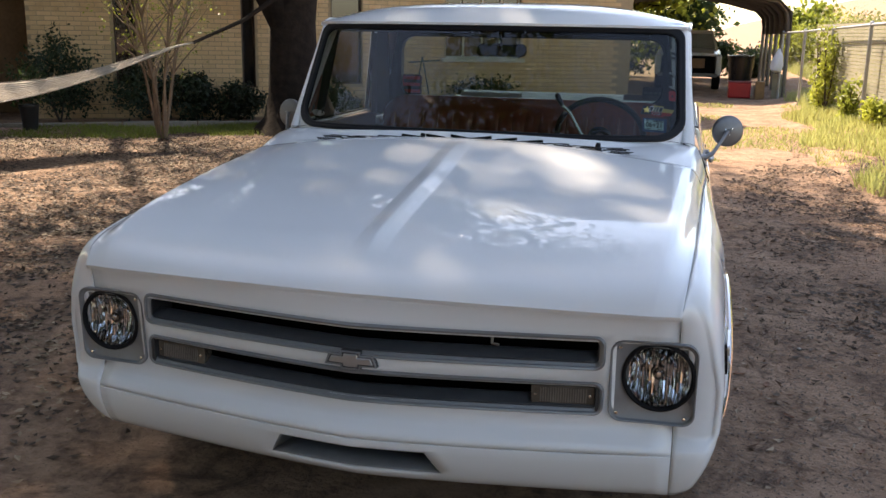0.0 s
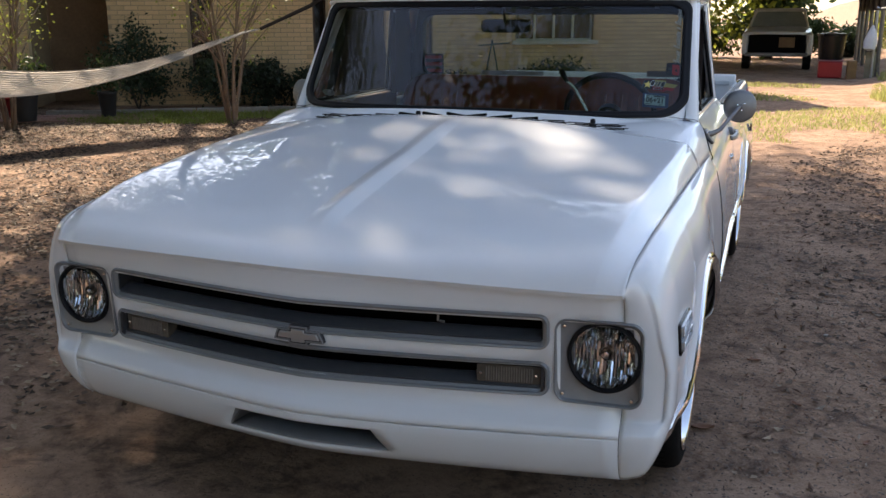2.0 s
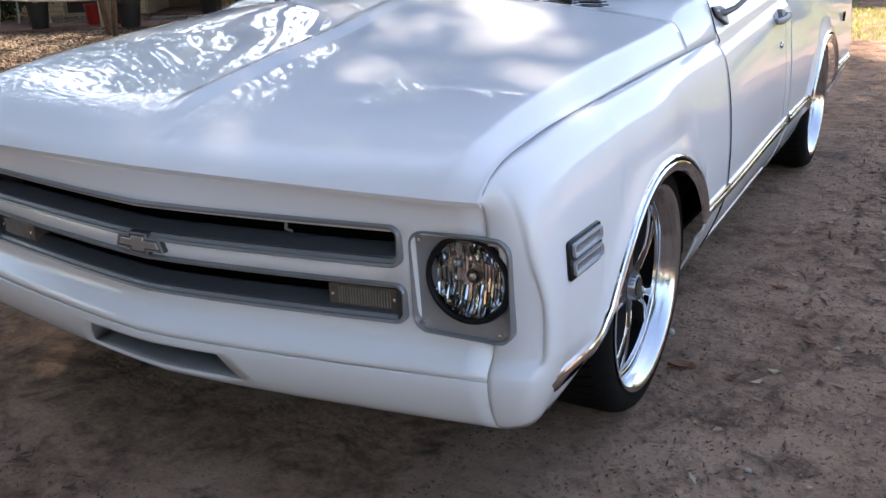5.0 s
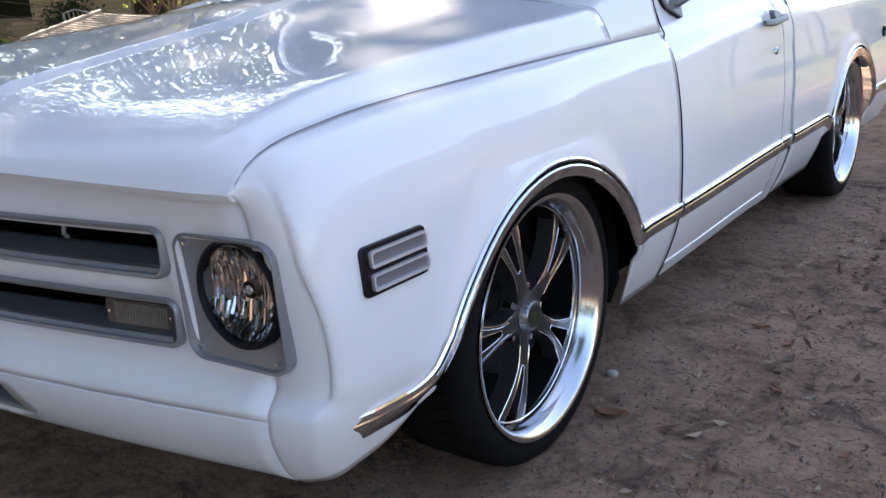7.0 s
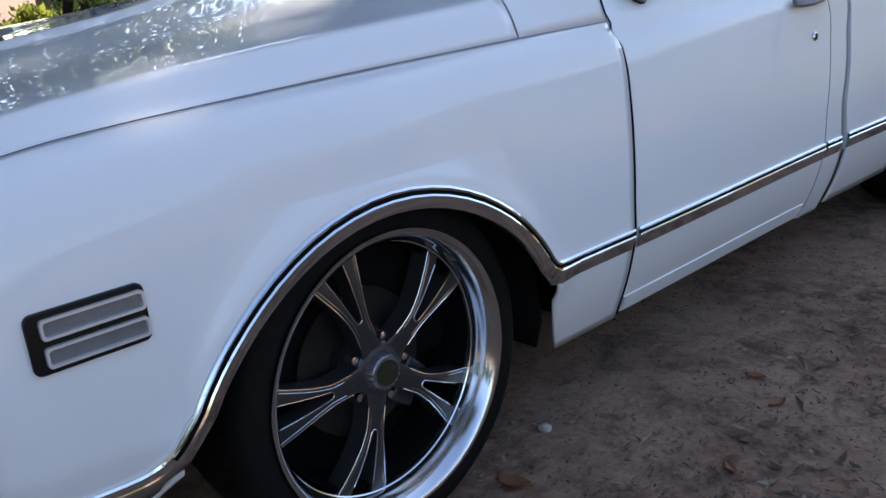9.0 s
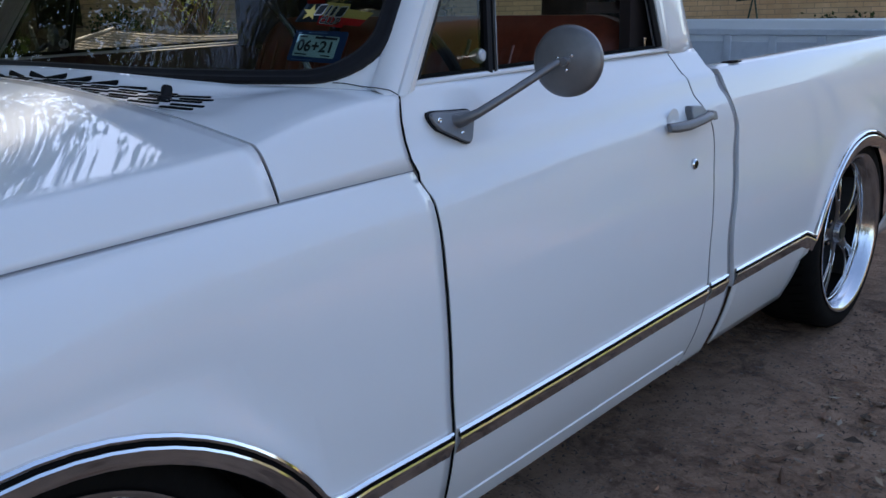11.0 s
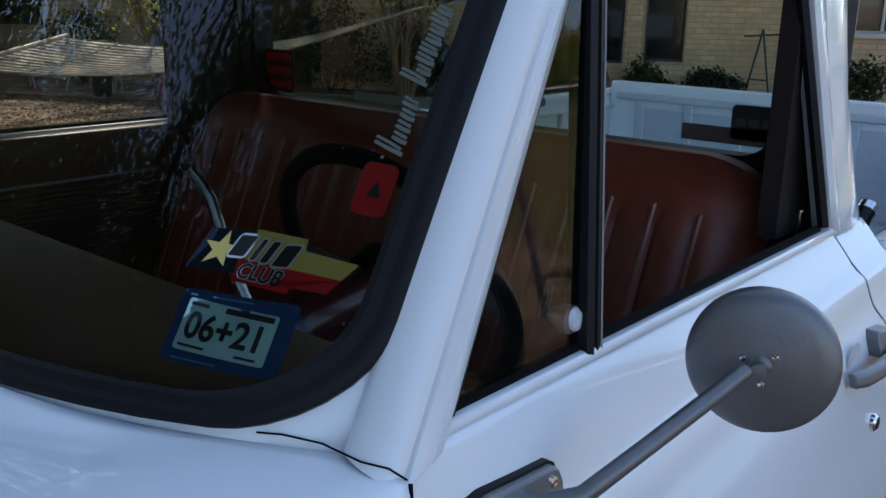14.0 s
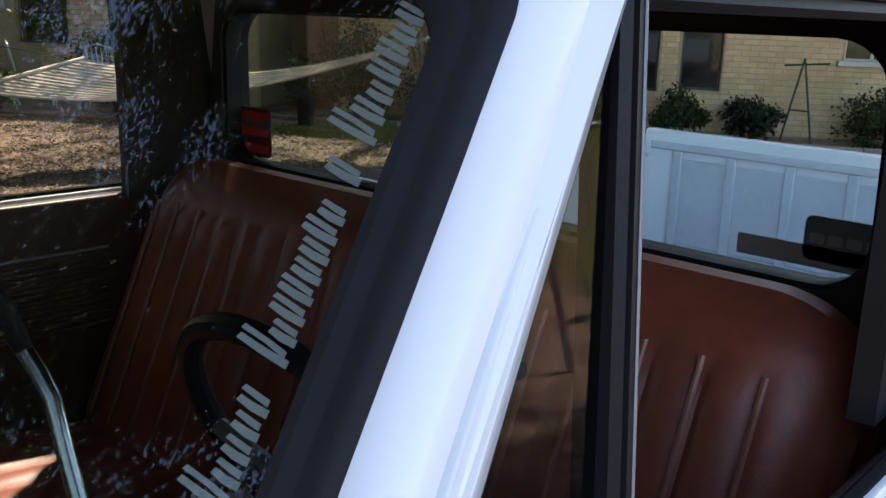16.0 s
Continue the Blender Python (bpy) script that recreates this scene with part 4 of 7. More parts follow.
for s in (1, -1):
    a = arch_path(0.01)
    fx = lambda y, z: side_x(max(y, -0.60), z) - 0.55 * max(0, -0.60 - y) ** 1.3
    front = [(-0.684, 0.391), (-0.64, 0.391), (-0.60, 0.390), (-0.56, 0.3885), (-0.525, 0.3875), (-0.503, 0.3885), (-0.486, 0.3925), (-0.472, 0.3995), (-0.460, 0.409), (-0.450, 0.420), (-0.4395, 0.433)]
    back = [(0.4275, 0.4785), (0.4385, 0.4675), (0.4515, 0.4605), (0.468, 0.4575), (0.49, 0.4565)]
    moulding(front + a[3:-4] + back + [(y, 0.4565) for y in lin(0.53, 0.738, 5)], s, "arch_moulding", fx, T, 8)
    moulding([(y, lerp(0.4565, 0.463, (y - 0.755) / 1.04)) for y in lin(0.754, 1.764, 14)], s, "door_moulding", side_x, T)
    moulding([(y, 0.464) for y in lin(1.778, 1.880, 3)], s, "corner_moulding", side_x, T)
    part("door_hem", sheet([[(s * (side_x(y, z) + d), y, z) for y in lin(0.778 + (0.262 - z) * 0.2, 1.765, 14)] for z, d in ((0.264, 0.0002), (0.261, 0.004), (0.240, 0.0045), (0.214, 0.004))]), WHITE, T)
    b = arch_path(BED_CY)
    moulding([(y, 0.466) for y in lin(1.930, 2.43, 8)] + b[2:-2] + [(y, 0.466) for y in lin(3.40, 3.95, 6)], s, "bed_moulding", bed_x, T)

# wheel wells: black sheets hold the shade inside the arches
for cy in (0.01, BED_CY):
    for s in (1, -1):
        rows = []
        for x in (0.55, 0.935):
            rows.append([(s * x, cy + 0.455 * math.cos(math.pi * k / 20), 0.36 + 0.345 * math.sin(math.pi * k / 20)) for k in range(21)])
            rows[-1] = [(s * (x - 0.03), cy + 0.475, 0.225), (s * x, cy + 0.462, 0.30)] + rows[-1]
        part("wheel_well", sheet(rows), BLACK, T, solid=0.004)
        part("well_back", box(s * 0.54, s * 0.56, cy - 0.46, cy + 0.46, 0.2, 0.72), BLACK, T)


# ---- wheels ----
R_TYRE, R_RIM = 0.348, 0.280
CAPM = mat("cast_cap_metal", (0.34, 0.34, 0.35), 0.3, 0.9, vary=0.15, scale=60)
GUN = mat("gunmetal_paint", (0.060, 0.058, 0.057), 0.36, 0.5, vary=0.2, scale=40)


CAPDISC = mat("dark_olive_cap_face", (0.030, 0.034, 0.018), 0.35, vary=0.4, scale=120, spec=0.4)


def wheel(x, y, s, turn):
    w = part("wheel", lathe([(0.238, -0.15), (0.245, -0.20), (0.262, -0.235)], Matrix.Translation((x, y, R_TYRE)) @ pose(0, 0, 0, 0, 90 * s, 0), 48), DKGREY, T, "twenty-inch wheel with five split spokes")
    M = Matrix.Translation((x, y, R_TYRE)) @ pose(0, 0, 0, 0, 90 * s, 0) @ pose(0, 0, 0, 0, 0, turn)
    tyre = part("tyre", lathe([(0.268, -0.010), (0.281, 0.002), (0.292, 0.006), (0.312, 0.006), (0.330, 0.000), (0.341, -0.014), (0.3465, -0.035), (0.348, -0.12), (0.3465, -0.205), (0.341, -0.226), (0.33, -0.24), (0.27, -0.235)], M, 72), TYRE, w, "low-profile black tyre")
    rows = []
    for k in range(60):
        a = 2 * math.pi * k / 60
        for z0, z1, tw in ((-0.032, -0.085, 0.05), (-0.155, -0.207, -0.05)):
            q = []
            for zz, da in ((z0, 0), (z1, tw), (z1, tw + 0.022), (z0, 0.022)):
                q.append(M @ Vector((0.3488 * math.cos(a + da), 0.3488 * math.sin(a + da), zz)))
            rows.append(q)
    bm = bmesh.new()
    for q in rows:
        bm.faces.new([bm.verts.new(p) for p in q])
    part("tread_pattern", bm, BLACK, w, smooth=False)["kind"] = "stuff"
    part("rim_lip", lathe([(0.270, 0.002), (0.279, 0.006), (0.2835, 0.008), (0.2825, 0.010), (0.276, 0.009), (0.268, 0.002), (0.2585, -0.018), (0.2555, -0.030), (0.253, -0.033), (0.2515, -0.046), (0.249, -0.048), (0.247, -0.058), (0.244, -0.062), (0.238, -0.16)], M, 96), POLISH, w, "polished stepped rim lip")
    # barrel and disc are darkened for the shade behind the spokes
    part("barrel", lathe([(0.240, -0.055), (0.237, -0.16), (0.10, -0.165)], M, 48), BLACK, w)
    part("brake_disc", lathe([(0.0, -0.085), (0.075, -0.085), (0.080, -0.105), (0.150, -0.107), (0.150, -0.130), (0.0, -0.130)], M, 40), mat("dark_brake_iron", (0.045, 0.043, 0.042), 0.5, 0.8, vary=0.4, scale=30), w)
    part("caliper", prism([(-0.05, -0.03), (0.05, -0.03), (0.045, 0.03), (-0.045, 0.03)], lambda u, v, d: M @ Matrix.Rotation(1.2, 4, "Z") @ Vector((0.14 + v, u, d)), -0.14, -0.095), DKGREY, w, bevel=0.006)
    for k in range(5):
        a0 = 2 * math.pi * k / 5
        rot = M @ Matrix.Rotation(a0, 4, "Z")
        # a spoke that forks into two legs round a slot with a rounded end
        outer = curve([(0.045, 0.026), (0.075, 0.0205), (0.11, 0.0200), (0.15, 0.0275), (0.195, 0.042), (0.245, 0.060)])
        slot_v = lambda r: 0.0 if r <= 0.117 else min(math.sqrt(max(0.0, 0.0078 ** 2 - (0.1248 - min(r, 0.1248)) ** 2)), 1) + max(0.0, r - 0.1248) * 0.150
        dz = lambda r: -0.046 + 0.010 * math.sin(math.pi * min(1, max(0, (r - 0.04) / 0.21))) - 0.010 * min(1, max(0, (r - 0.05) / 0.19))
        rs = lin(0.045, 0.11, 6) + [0.117, 0.1172, 0.1180, 0.1195, 0.1218, 0.1248] + lin(0.135, 0.246, 9)
        bm = bmesh.new()
        for e in (1, -1):
            sheet([[rot @ Vector((r, e * v, dz(r) + h)) for v, h in ((slot_v(r), -0.045), (slot_v(r), 0.0), (outer(r) - 0.0045, 0.0012), (outer(r), -0.0012), (outer(r), -0.045))] for r in rs], bm)
        part("spoke", bm, GUN, w, sharp=40)
        for e in (1, -1):
            part("polished_edge", tube([rot @ Vector((r, e * outer(r), dz(r))) for r in lin(0.072, 0.244, 14)], 0.0015, 6), POLISH, w)
            part("polished_edge", tube([rot @ Vector((r, e * (outer(r) - 0.0062), dz(r) + 0.0008)) for r in lin(0.090, 0.236, 12)], 0.0009, 5), POLISH, w)
        ends = [r for r in rs if 0.117 <= r <= 0.244]
        part("polished_edge", tube([rot @ Vector((r, -slot_v(r), dz(r))) for r in ends[::-1]] + [rot @ Vector((r, slot_v(r), dz(r))) for r in ends[1:]], 0.0015, 6), POLISH, w)
        part("lug_nut", lathe([(0, 0.004), (0.008, 0.002), (0.010, -0.02)], rot @ Matrix.Rotation(math.pi / 5, 4, "Z") @ Matrix.Translation((0.066, 0, -0.052)), 8), CHROME, w)
    part("hub", lathe([(0.0, -0.044), (0.046, -0.044), (0.056, -0.05), (0.062, -0.09)], M, 40), DKGREY, w)
    cap = part("centre_cap", lathe([(0, -0.024), (0.020, -0.024), (0.024, -0.026), (0.031, -0.0265), (0.0345, -0.030), (0.036, -0.038), (0.040, -0.046), (0.041, -0.06)], M, 32), CAPM, w)
    for k in range(18):
        q = M @ Matrix.Rotation(math.pi * k / 9, 4, "Z")
        part("flute", tube([q @ Vector((0.0345, 0, -0.0285)), q @ Vector((0.0375, 0, -0.040)), q @ Vector((0.0405, 0, -0.050))], 0.0021, 5), CAPM, cap)
    part("cap_disc", lathe([(0, -0.0228), (0.026, -0.0230), (0.0265, -0.027)], M, 24), CAPDISC, cap)
    return w


for x, y, s, a in ((0.962, 0.018, 1, -16), (0.962, BED_CY, 1, 48), (-0.962, 0.018, -1, 5), (-0.962, BED_CY, -1, 60)):
    wheel(x, y, s, a)


# ---- ground ----
def dirt_mat():
    """Packed dirt: pale dust, brown soil and dark damp patches, with clods and grit."""
    m = bpy.data.materials.new("packed_dirt")
    m.use_nodes = True
    n, l = m.node_tree.nodes, m.node_tree.links
    b = n["Principled BSDF"]
    b.inputs["Roughness"].default_value = 0.95
    b.inputs["Specular IOR Level"].default_value = 0.2
    co = n.new("ShaderNodeTexCoord")

    def tex(scale, detail, rough=0.55, warp=0.0):
        t = n.new("ShaderNodeTexNoise")
        t.inputs["Scale"].default_value, t.inputs["Detail"].default_value = scale, detail
        t.inputs["Roughness"].default_value, t.inputs["Distortion"].default_value = rough, warp
        l.new(co.outputs["Object"], t.inputs["Vector"])
        return t.outputs["Fac"]

    def blend(fac, lo, hi, a, c):
        r = n.new("ShaderNodeMapRange")
        r.inputs["From Min"].default_value, r.inputs["From Max"].default_value = lo, hi
        l.new(fac, r.inputs["Value"])
        x = n.new("ShaderNodeMix")
        x.data_type = "RGBA"
        l.new(r.outputs["Result"], x.inputs["Factor"])
        for sock, v in (("A", a), ("B", c)):
            if isinstance(v, tuple):
                x.inputs[sock].default_value = (*v, 1)
            else:
                l.new(v, x.inputs[sock])
        return x.outputs["Result"]

    soil = blend(tex(14, 8, 0.68), 0.36, 0.64, (0.142, 0.083, 0.055), (0.336, 0.212, 0.141))
    soil = blend(tex(2.3, 6, 0.6, 0.6), 0.42, 0.66, soil, (0.37, 0.242, 0.166))
    soil = blend(tex(4.6, 7, 0.7, 0.9), 0.53, 0.68, soil, (0.095, 0.060, 0.043))
    soil = blend(tex(95, 3, 0.6), 0.60, 0.72, soil, (0.075, 0.050, 0.038))
    l.new(soil, b.inputs["Base Color"])
    v = n.new("ShaderNodeTexVoronoi")
    v.inputs["Scale"].default_value = 38
    l.new(co.outputs["Object"], v.inputs["Vector"])
    add = n.new("ShaderNodeMath")
    add.operation = "MULTIPLY_ADD"
    l.new(v.outputs["Distance"], add.inputs[0])
    add.inputs[1].default_value = -0.35
    l.new(tex(26, 8, 0.7), add.inputs[2])
    bp = n.new("ShaderNodeBump")
    bp.inputs["Strength"].default_value, bp.inputs["Distance"].default_value = 1.0, 0.016
    l.new(add.outputs[0], bp.inputs["Height"])
    l.new(bp.outputs["Normal"], b.inputs["Normal"])
    return m


GROUND = dirt_mat()
xs = sorted(set([-400, -150, -60, -30, -20] + [round(-14 + 0.35 * i, 2) for i in range(56)] + [6, 7, 8, 9, 10, 12, 14, 17, 20, 60, 150, 400]))
ys = sorted(set([-400, -150, -60, -20, -10] + [round(-6 + 0.35 * i, 2) for i in range(84)] + [24, 26, 30, 60, 150, 400]))


def ground_z(x, y):
    flat = 1.0 if abs(x) > 1.6 or abs(y - 1.4) > 2.9 else 0.15
    bank = 0.35 * max(0.0, min(1.0, (x - 2.6) / 2.0)) if y > -20 else 0.0
    hill = 0.42 * max(0.0, min(12.0, x - 4.8)) * max(0.0, min(1.0, (y - 3) / 7))
    return hill + (0.022 * noise.noise((x * 0.7, y * 0.7, 0)) + 0.010 * noise.noise((x * 2.1, y * 2.1, 4))) * flat + bank * max(0.0, min(1.0, (y + 2) / 8))


ground = tagged(part("ground", sheet([[(x, y, ground_z(x, y)) for x in xs] for y in ys]), GROUND), "packed brown dirt yard with leaf litter", "ground", kind="structure")


def quads(name, arr, material, parent=None, label=""):
    """One mesh from an (n, 4, 3) array of quads."""
    arr = np.asarray(arr, dtype=np.float32)
    n = len(arr)
    me = bpy.data.meshes.new(name)
    me.from_pydata(arr.reshape(-1, 3).tolist(), [], [(4 * i, 4 * i + 1, 4 * i + 2, 4 * i + 3) for i in range(n)])
    me.materials.append(material)
    ob = new(name, me)
    if parent:
        ob.parent = parent
    if label:
        ob["label"] = label
    return ob


def leaf_quads(centres, size, rs, flat=0.0, aspect=1.8):
    """Pointed leaf shapes, turned at random, at the given places."""
    n = len(centres)
    d = rs.normal(size=(n, 3))
    d[:, 2] *= 1 - flat
    d /= np.linalg.norm(d, axis=1, keepdims=True)
    q = rs.normal(size=(n, 3))
    q[:, 2] *= 1 - flat
    u = np.cross(d, q)
    if flat > 0.5:
        u = np.cross(d, np.array([[0, 0, 1.0]])) + 0.15 * rs.normal(size=(n, 3))
    u /= np.linalg.norm(u, axis=1, keepdims=True) + 1e-9
    s = (size * rs.uniform(0.6, 1.35, n))[:, None]
    w = np.cross(d, u)
    bend = w * s * rs.uniform(-0.15, 0.3, (n, 1))
    c = centres
    return np.stack([c - d * s * 0.5, c + u * s * 0.5 / aspect + bend, c + d * s * 0.5, c - u * s * 0.5 / aspect + bend], axis=1)


LITTER = mat("dry_leaves", (0.125, 0.078, 0.048), 0.85, color2=(0.04, 0.026, 0.019), scale=3, island=0.55)
PALE = mat("pale_dry_leaves", (0.36, 0.27, 0.18), 0.8, color2=(0.20, 0.13, 0.08), scale=3, island=0.4)
TWIGM = mat("twig_bark", (0.075, 0.05, 0.038), 0.9, vary=0.4)
BARK = mat("tree_bark", (0.034, 0.026, 0.022), 0.92, color2=(0.012, 0.010, 0.009), scale=9, bump=0.9, bump_scale=22, spec=0.08)
PALEBARK = mat("smooth_pale_bark", (0.24, 0.16, 0.10), 0.75, color2=(0.10, 0.065, 0.045), scale=8, bump=0.3, bump_scale=30)


def leaf_mat(name, c, c2, trans=0.45, island=0.45):
    m = mat(name, c, 0.5, color2=c2, scale=2.0, island=island)
    n, l = m.node_tree.nodes, m.node_tree.links
    b = n["Principled BSDF"]
    t = n.new("ShaderNodeBsdfTranslucent")
    mx = n.new("ShaderNodeMixShader")
    mx.inputs[0].default_value = trans
    src = b.inputs["Base Color"].links[0].from_socket
    l.new(src, t.inputs["Color"])
    l.new(b.outputs[0], mx.inputs[1])
    l.new(t.outputs[0], mx.inputs[2])
    l.new(mx.outputs[0], n["Material Output"].inputs["Surface"])
    return m


LEAF = leaf_mat("green_leaves", (0.068, 0.098, 0.027), (0.030, 0.050, 0.015), 0.5)
DARKLEAF = leaf_mat("dark_shrub_leaves", (0.030, 0.050, 0.020), (0.012, 0.022, 0.010), 0.25)
# bright copy of the leaf colour, with sunlight through the leaves put in
SUNLEAF = leaf_mat("sunlit_leaves", (0.34, 0.36, 0.06), (0.18, 0.22, 0.04), 0.6)
GRASS = leaf_mat("grass_blades", (0.22, 0.26, 0.05), (0.11, 0.13, 0.03), 0.45)
DRYGRASS = leaf_mat("dry_tall_grass", (0.40, 0.40, 0.15), (0.25, 0.28, 0.09), 0.5)


def on_ground(rs, n, x0, x1, y0, y1, lift=0.010):
    p = np.stack([rs.uniform(x0, x1, n), rs.uniform(y0, y1, n), np.zeros(n)], 1)
    p[:, 2] = [ground_z(a, b) + lift for a, b, _ in p]
    return p


def keep_clumps(p, rs, f=0.8, cut=-0.15):
    k = [noise.noise((a * f, b * f, 7.0)) + 0.35 * rs.uniform(-1, 1) > cut for a, b, _ in p]
    return p[np.array(k)]


def thin_out(p, rs, y0=0.2):
    """Fewer towards the wheel tracks and the front of the yard."""
    k = ((p[:, 0] - 1.2) / 1.5 > rs.uniform(size=len(p))) & ((p[:, 1] - y0) / 2.4 > rs.uniform(size=len(p)))
    return p[k]


rs = np.random.RandomState(3)
p = keep_clumps(np.concatenate([on_ground(rs, 30000, -11, -1.1, -1.5, 9), on_ground(rs, 34000, -11, -2.0, 2.5, 9, 0.013), on_ground(rs, 200, -2.5, 1.0, -2.6, -0.95), on_ground(rs, 2500, 2.2, 3.6, -2, 12)]), rs)
p = np.concatenate([p, keep_clumps(on_ground(rs, 60000, -10, -1.1, 0.0, 8.6, 0.017), rs, 1.7, 0.12), thin_out(keep_clumps(on_ground(rs, 44000, 1.2, 3.7, 0.2, 9, 0.012), rs, 1.1, -0.05), rs)])
tagged(quads("leaf_litter", leaf_quads(p, 0.042, rs, 0.92), LITTER), "scattered brown leaf litter on the dirt", "leaves", kind="stuff")
p = keep_clumps(on_ground(rs, 46000, -11, -1.2, -1.5, 8.5, 0.018), rs, 0.9, -0.05)
p = np.concatenate([p, on_ground(rs, 350, 1.1, 3.6, -2.5, 8), on_ground(rs, 160, -1.2, 2.5, -2.6, -0.95)])
tagged(quads("pale_leaf_litter", leaf_quads(p, 0.038, rs, 0.9), PALE), "pale dry leaves strewn on the dirt", "leaves", kind="stuff")
# twigs and wood chips
p = np.concatenate([on_ground(rs, 2600, 1.05, 3.4, -2.4, 6, 0.009), on_ground(rs, 1600, -2.5, 3.4, -2.6, -0.95, 0.009), on_ground(rs, 2600, -10, -1.1, -1.5, 8, 0.010)])
q = leaf_quads(p, 0.042, rs, 0.96, 10.0)
tagged(quads("twigs", q, TWIGM), "small dark twigs and chips on the dirt", "twigs", kind="stuff")
p = np.concatenate([on_ground(rs, 20000, 0.6, 3.2, -2.6, 3.2, 0.007), on_ground(rs, 8000, -2.2, 0.8, -2.6, -0.95, 0.007), on_ground(rs, 6000, 1.0, 3.6, 3.2, 12, 0.010)])
tagged(quads("fine_chips", leaf_quads(p, 0.013, rs, 0.85, 1.7), mat("bark_chips", (0.30, 0.22, 0.17), 0.9, color2=(0.06, 0.042, 0.034), scale=40, island=0.7)), "fine bark chips and grit on the dirt", "chips", kind="stuff")
for nm, n_, sz, c1, c2, lab in (("bark_bits", 4200, 0.0165, (0.10, 0.06, 0.04), (0.035, 0.024, 0.02), "dark curled bark bits scattered on the dirt"), ("leaf_scraps", 2600, 0.026, (0.30, 0.15, 0.08), (0.16, 0.08, 0.045), "orange-brown leaf scraps on the dirt")):
    p = np.concatenate([on_ground(rs, n_, 1.0, 3.6, -2.4, 7, 0.010), thin_out(keep_clumps(on_ground(rs, n_ * 3, 1.25, 3.6, -1.6, 7, 0.010), rs, 1.6, -0.05), rs, -1.6), on_ground(rs, n_ // 3, -2.5, 3.0, -2.6, -0.95, 0.010)])
    tagged(quads(nm, leaf_quads(p, sz, rs, 0.8, 3.0), mat(nm, c1, 0.85, color2=c2, scale=20, island=0.5)), lab, "leaves", kind="stuff")
p = np.concatenate([on_ground(rs, 700, 1.0, 3.6, -2.5, 4.5, 0.013), on_ground(rs, 260, -2.6, 1.6, -2.6, -0.95, 0.013)])
for nm, n_, sz, c1, c2, lab in (("curled_leaves", 900, 0.050, (0.20, 0.10, 0.055), (0.09, 0.05, 0.032), "brown curled leaves lying on the dirt"), ("bleached_leaves", 420, 0.038, (0.34, 0.28, 0.21), (0.20, 0.155, 0.11), "bleached pale leaves lying on the dirt")):
    p = np.concatenate([keep_clumps(on_ground(rs, n_ * 2, 1.15, 3.6, -2.6, 7, 0.012), rs, 1.3, 0.02), on_ground(rs, n_ // 4, -2.4, 2.2, -2.7, -0.95, 0.012)])
    tagged(quads(nm, leaf_quads(p, sz, rs, 0.80, 2.9), mat(nm, c1, 0.8, color2=c2, scale=20, island=0.45)), lab, "leaves", kind="stuff")
tagged(quads("pale_slivers", leaf_quads(p, 0.026, rs, 0.94, 5.0), mat("pale_wood_sliver", (0.46, 0.37, 0.28), 0.85, color2=(0.28, 0.20, 0.14), scale=30, island=0.4)), "pale wood slivers scattered on the dirt", "chips", kind="stuff")
# a few single leaves and pebbles close to the wheel
ONELEAF = mat("orange_brown_leaf", (0.22, 0.085, 0.035), 0.6, vary=0.4, scale=60, bump=0.2)
for x, y, a, sz in ((1.003, 0.279, 20, 0.085), (1.26, 0.95, 75, 0.06), (1.32, 0.62, 140, 0.05), (1.15, 1.05, 10, 0.055), (1.55, 0.35, 60, 0.05), (1.62, -0.35, 100, 0.06), (1.75, -0.75, 30, 0.055), (1.38, -1.25, 160, 0.06), (1.15, -1.45, 45, 0.05), (0.95, -1.62, 110, 0.05)):
    bm = bmesh.new()
    rows = []
    for i in range(7):
        t = i / 6
        w = 0.24 * math.sin(math.pi * min(1, t * 1.02)) ** 0.8 + 0.004
        rows.append([(sz * (t - 0.5), sz * w * k, sz * (0.10 * k * k + 0.12 * (t - 0.5) ** 2)) for k in (-1, -0.5, 0, 0.5, 1)])
    sheet(rows, bm)
    ob = tagged(part("fallen_leaf", bm, ONELEAF, solid=0.0008), "single curled orange-brown leaf on the dirt", "leaf", "fallen leaves")
    ob.matrix_world = pose(x, y, ground_z(x, y) + 0.004, 0, 0, a)
PEB = mat("pale_pebble", (0.42, 0.38, 0.33), 0.85, vary=0.4, scale=40, bump=0.3)
for i, (x, y, r) in enumerate(((0.90, 0.506, 0.016), (1.6, -0.95, 0.012), (1.82, -1.3, 0.013), (1.30, -0.2, 0.009), (0.7, -1.35, 0.012), (1.45, 1.5, 0.012))):
    bm = bmesh.new()
    bmesh.ops.create_icosphere(bm, subdivisions=2, radius=r)
    for v in bm.verts:
        v.co *= 1 + 0.35 * noise.noise(v.co * 60 + Vector((i, 0, 0)))
        v.co.z *= 0.6
    ob = tagged(part("pebble", bm, PEB), "small pale stone on the dirt", "stone", "stones by the truck")
    ob.location = (x, y, ground_z(x, y) + r * 0.35)

# ---- trees ----


def crown_points(rs, n, centre, radii, lumps=14, spread=0.20):
    """Points in clumps inside an ellipsoid, with gaps between the clumps."""
    c = np.array(centre)
    r = np.array(radii)
    k = rs.normal(size=(lumps, 3))
    k = k / np.linalg.norm(k, axis=1, keepdims=True) * rs.uniform(0.25, 0.95, (lumps, 1))
    idx = rs.randint(0, lumps, n)
    off = rs.normal(size=(n, 3)) * spread
    return c + (k[idx] + off) * r


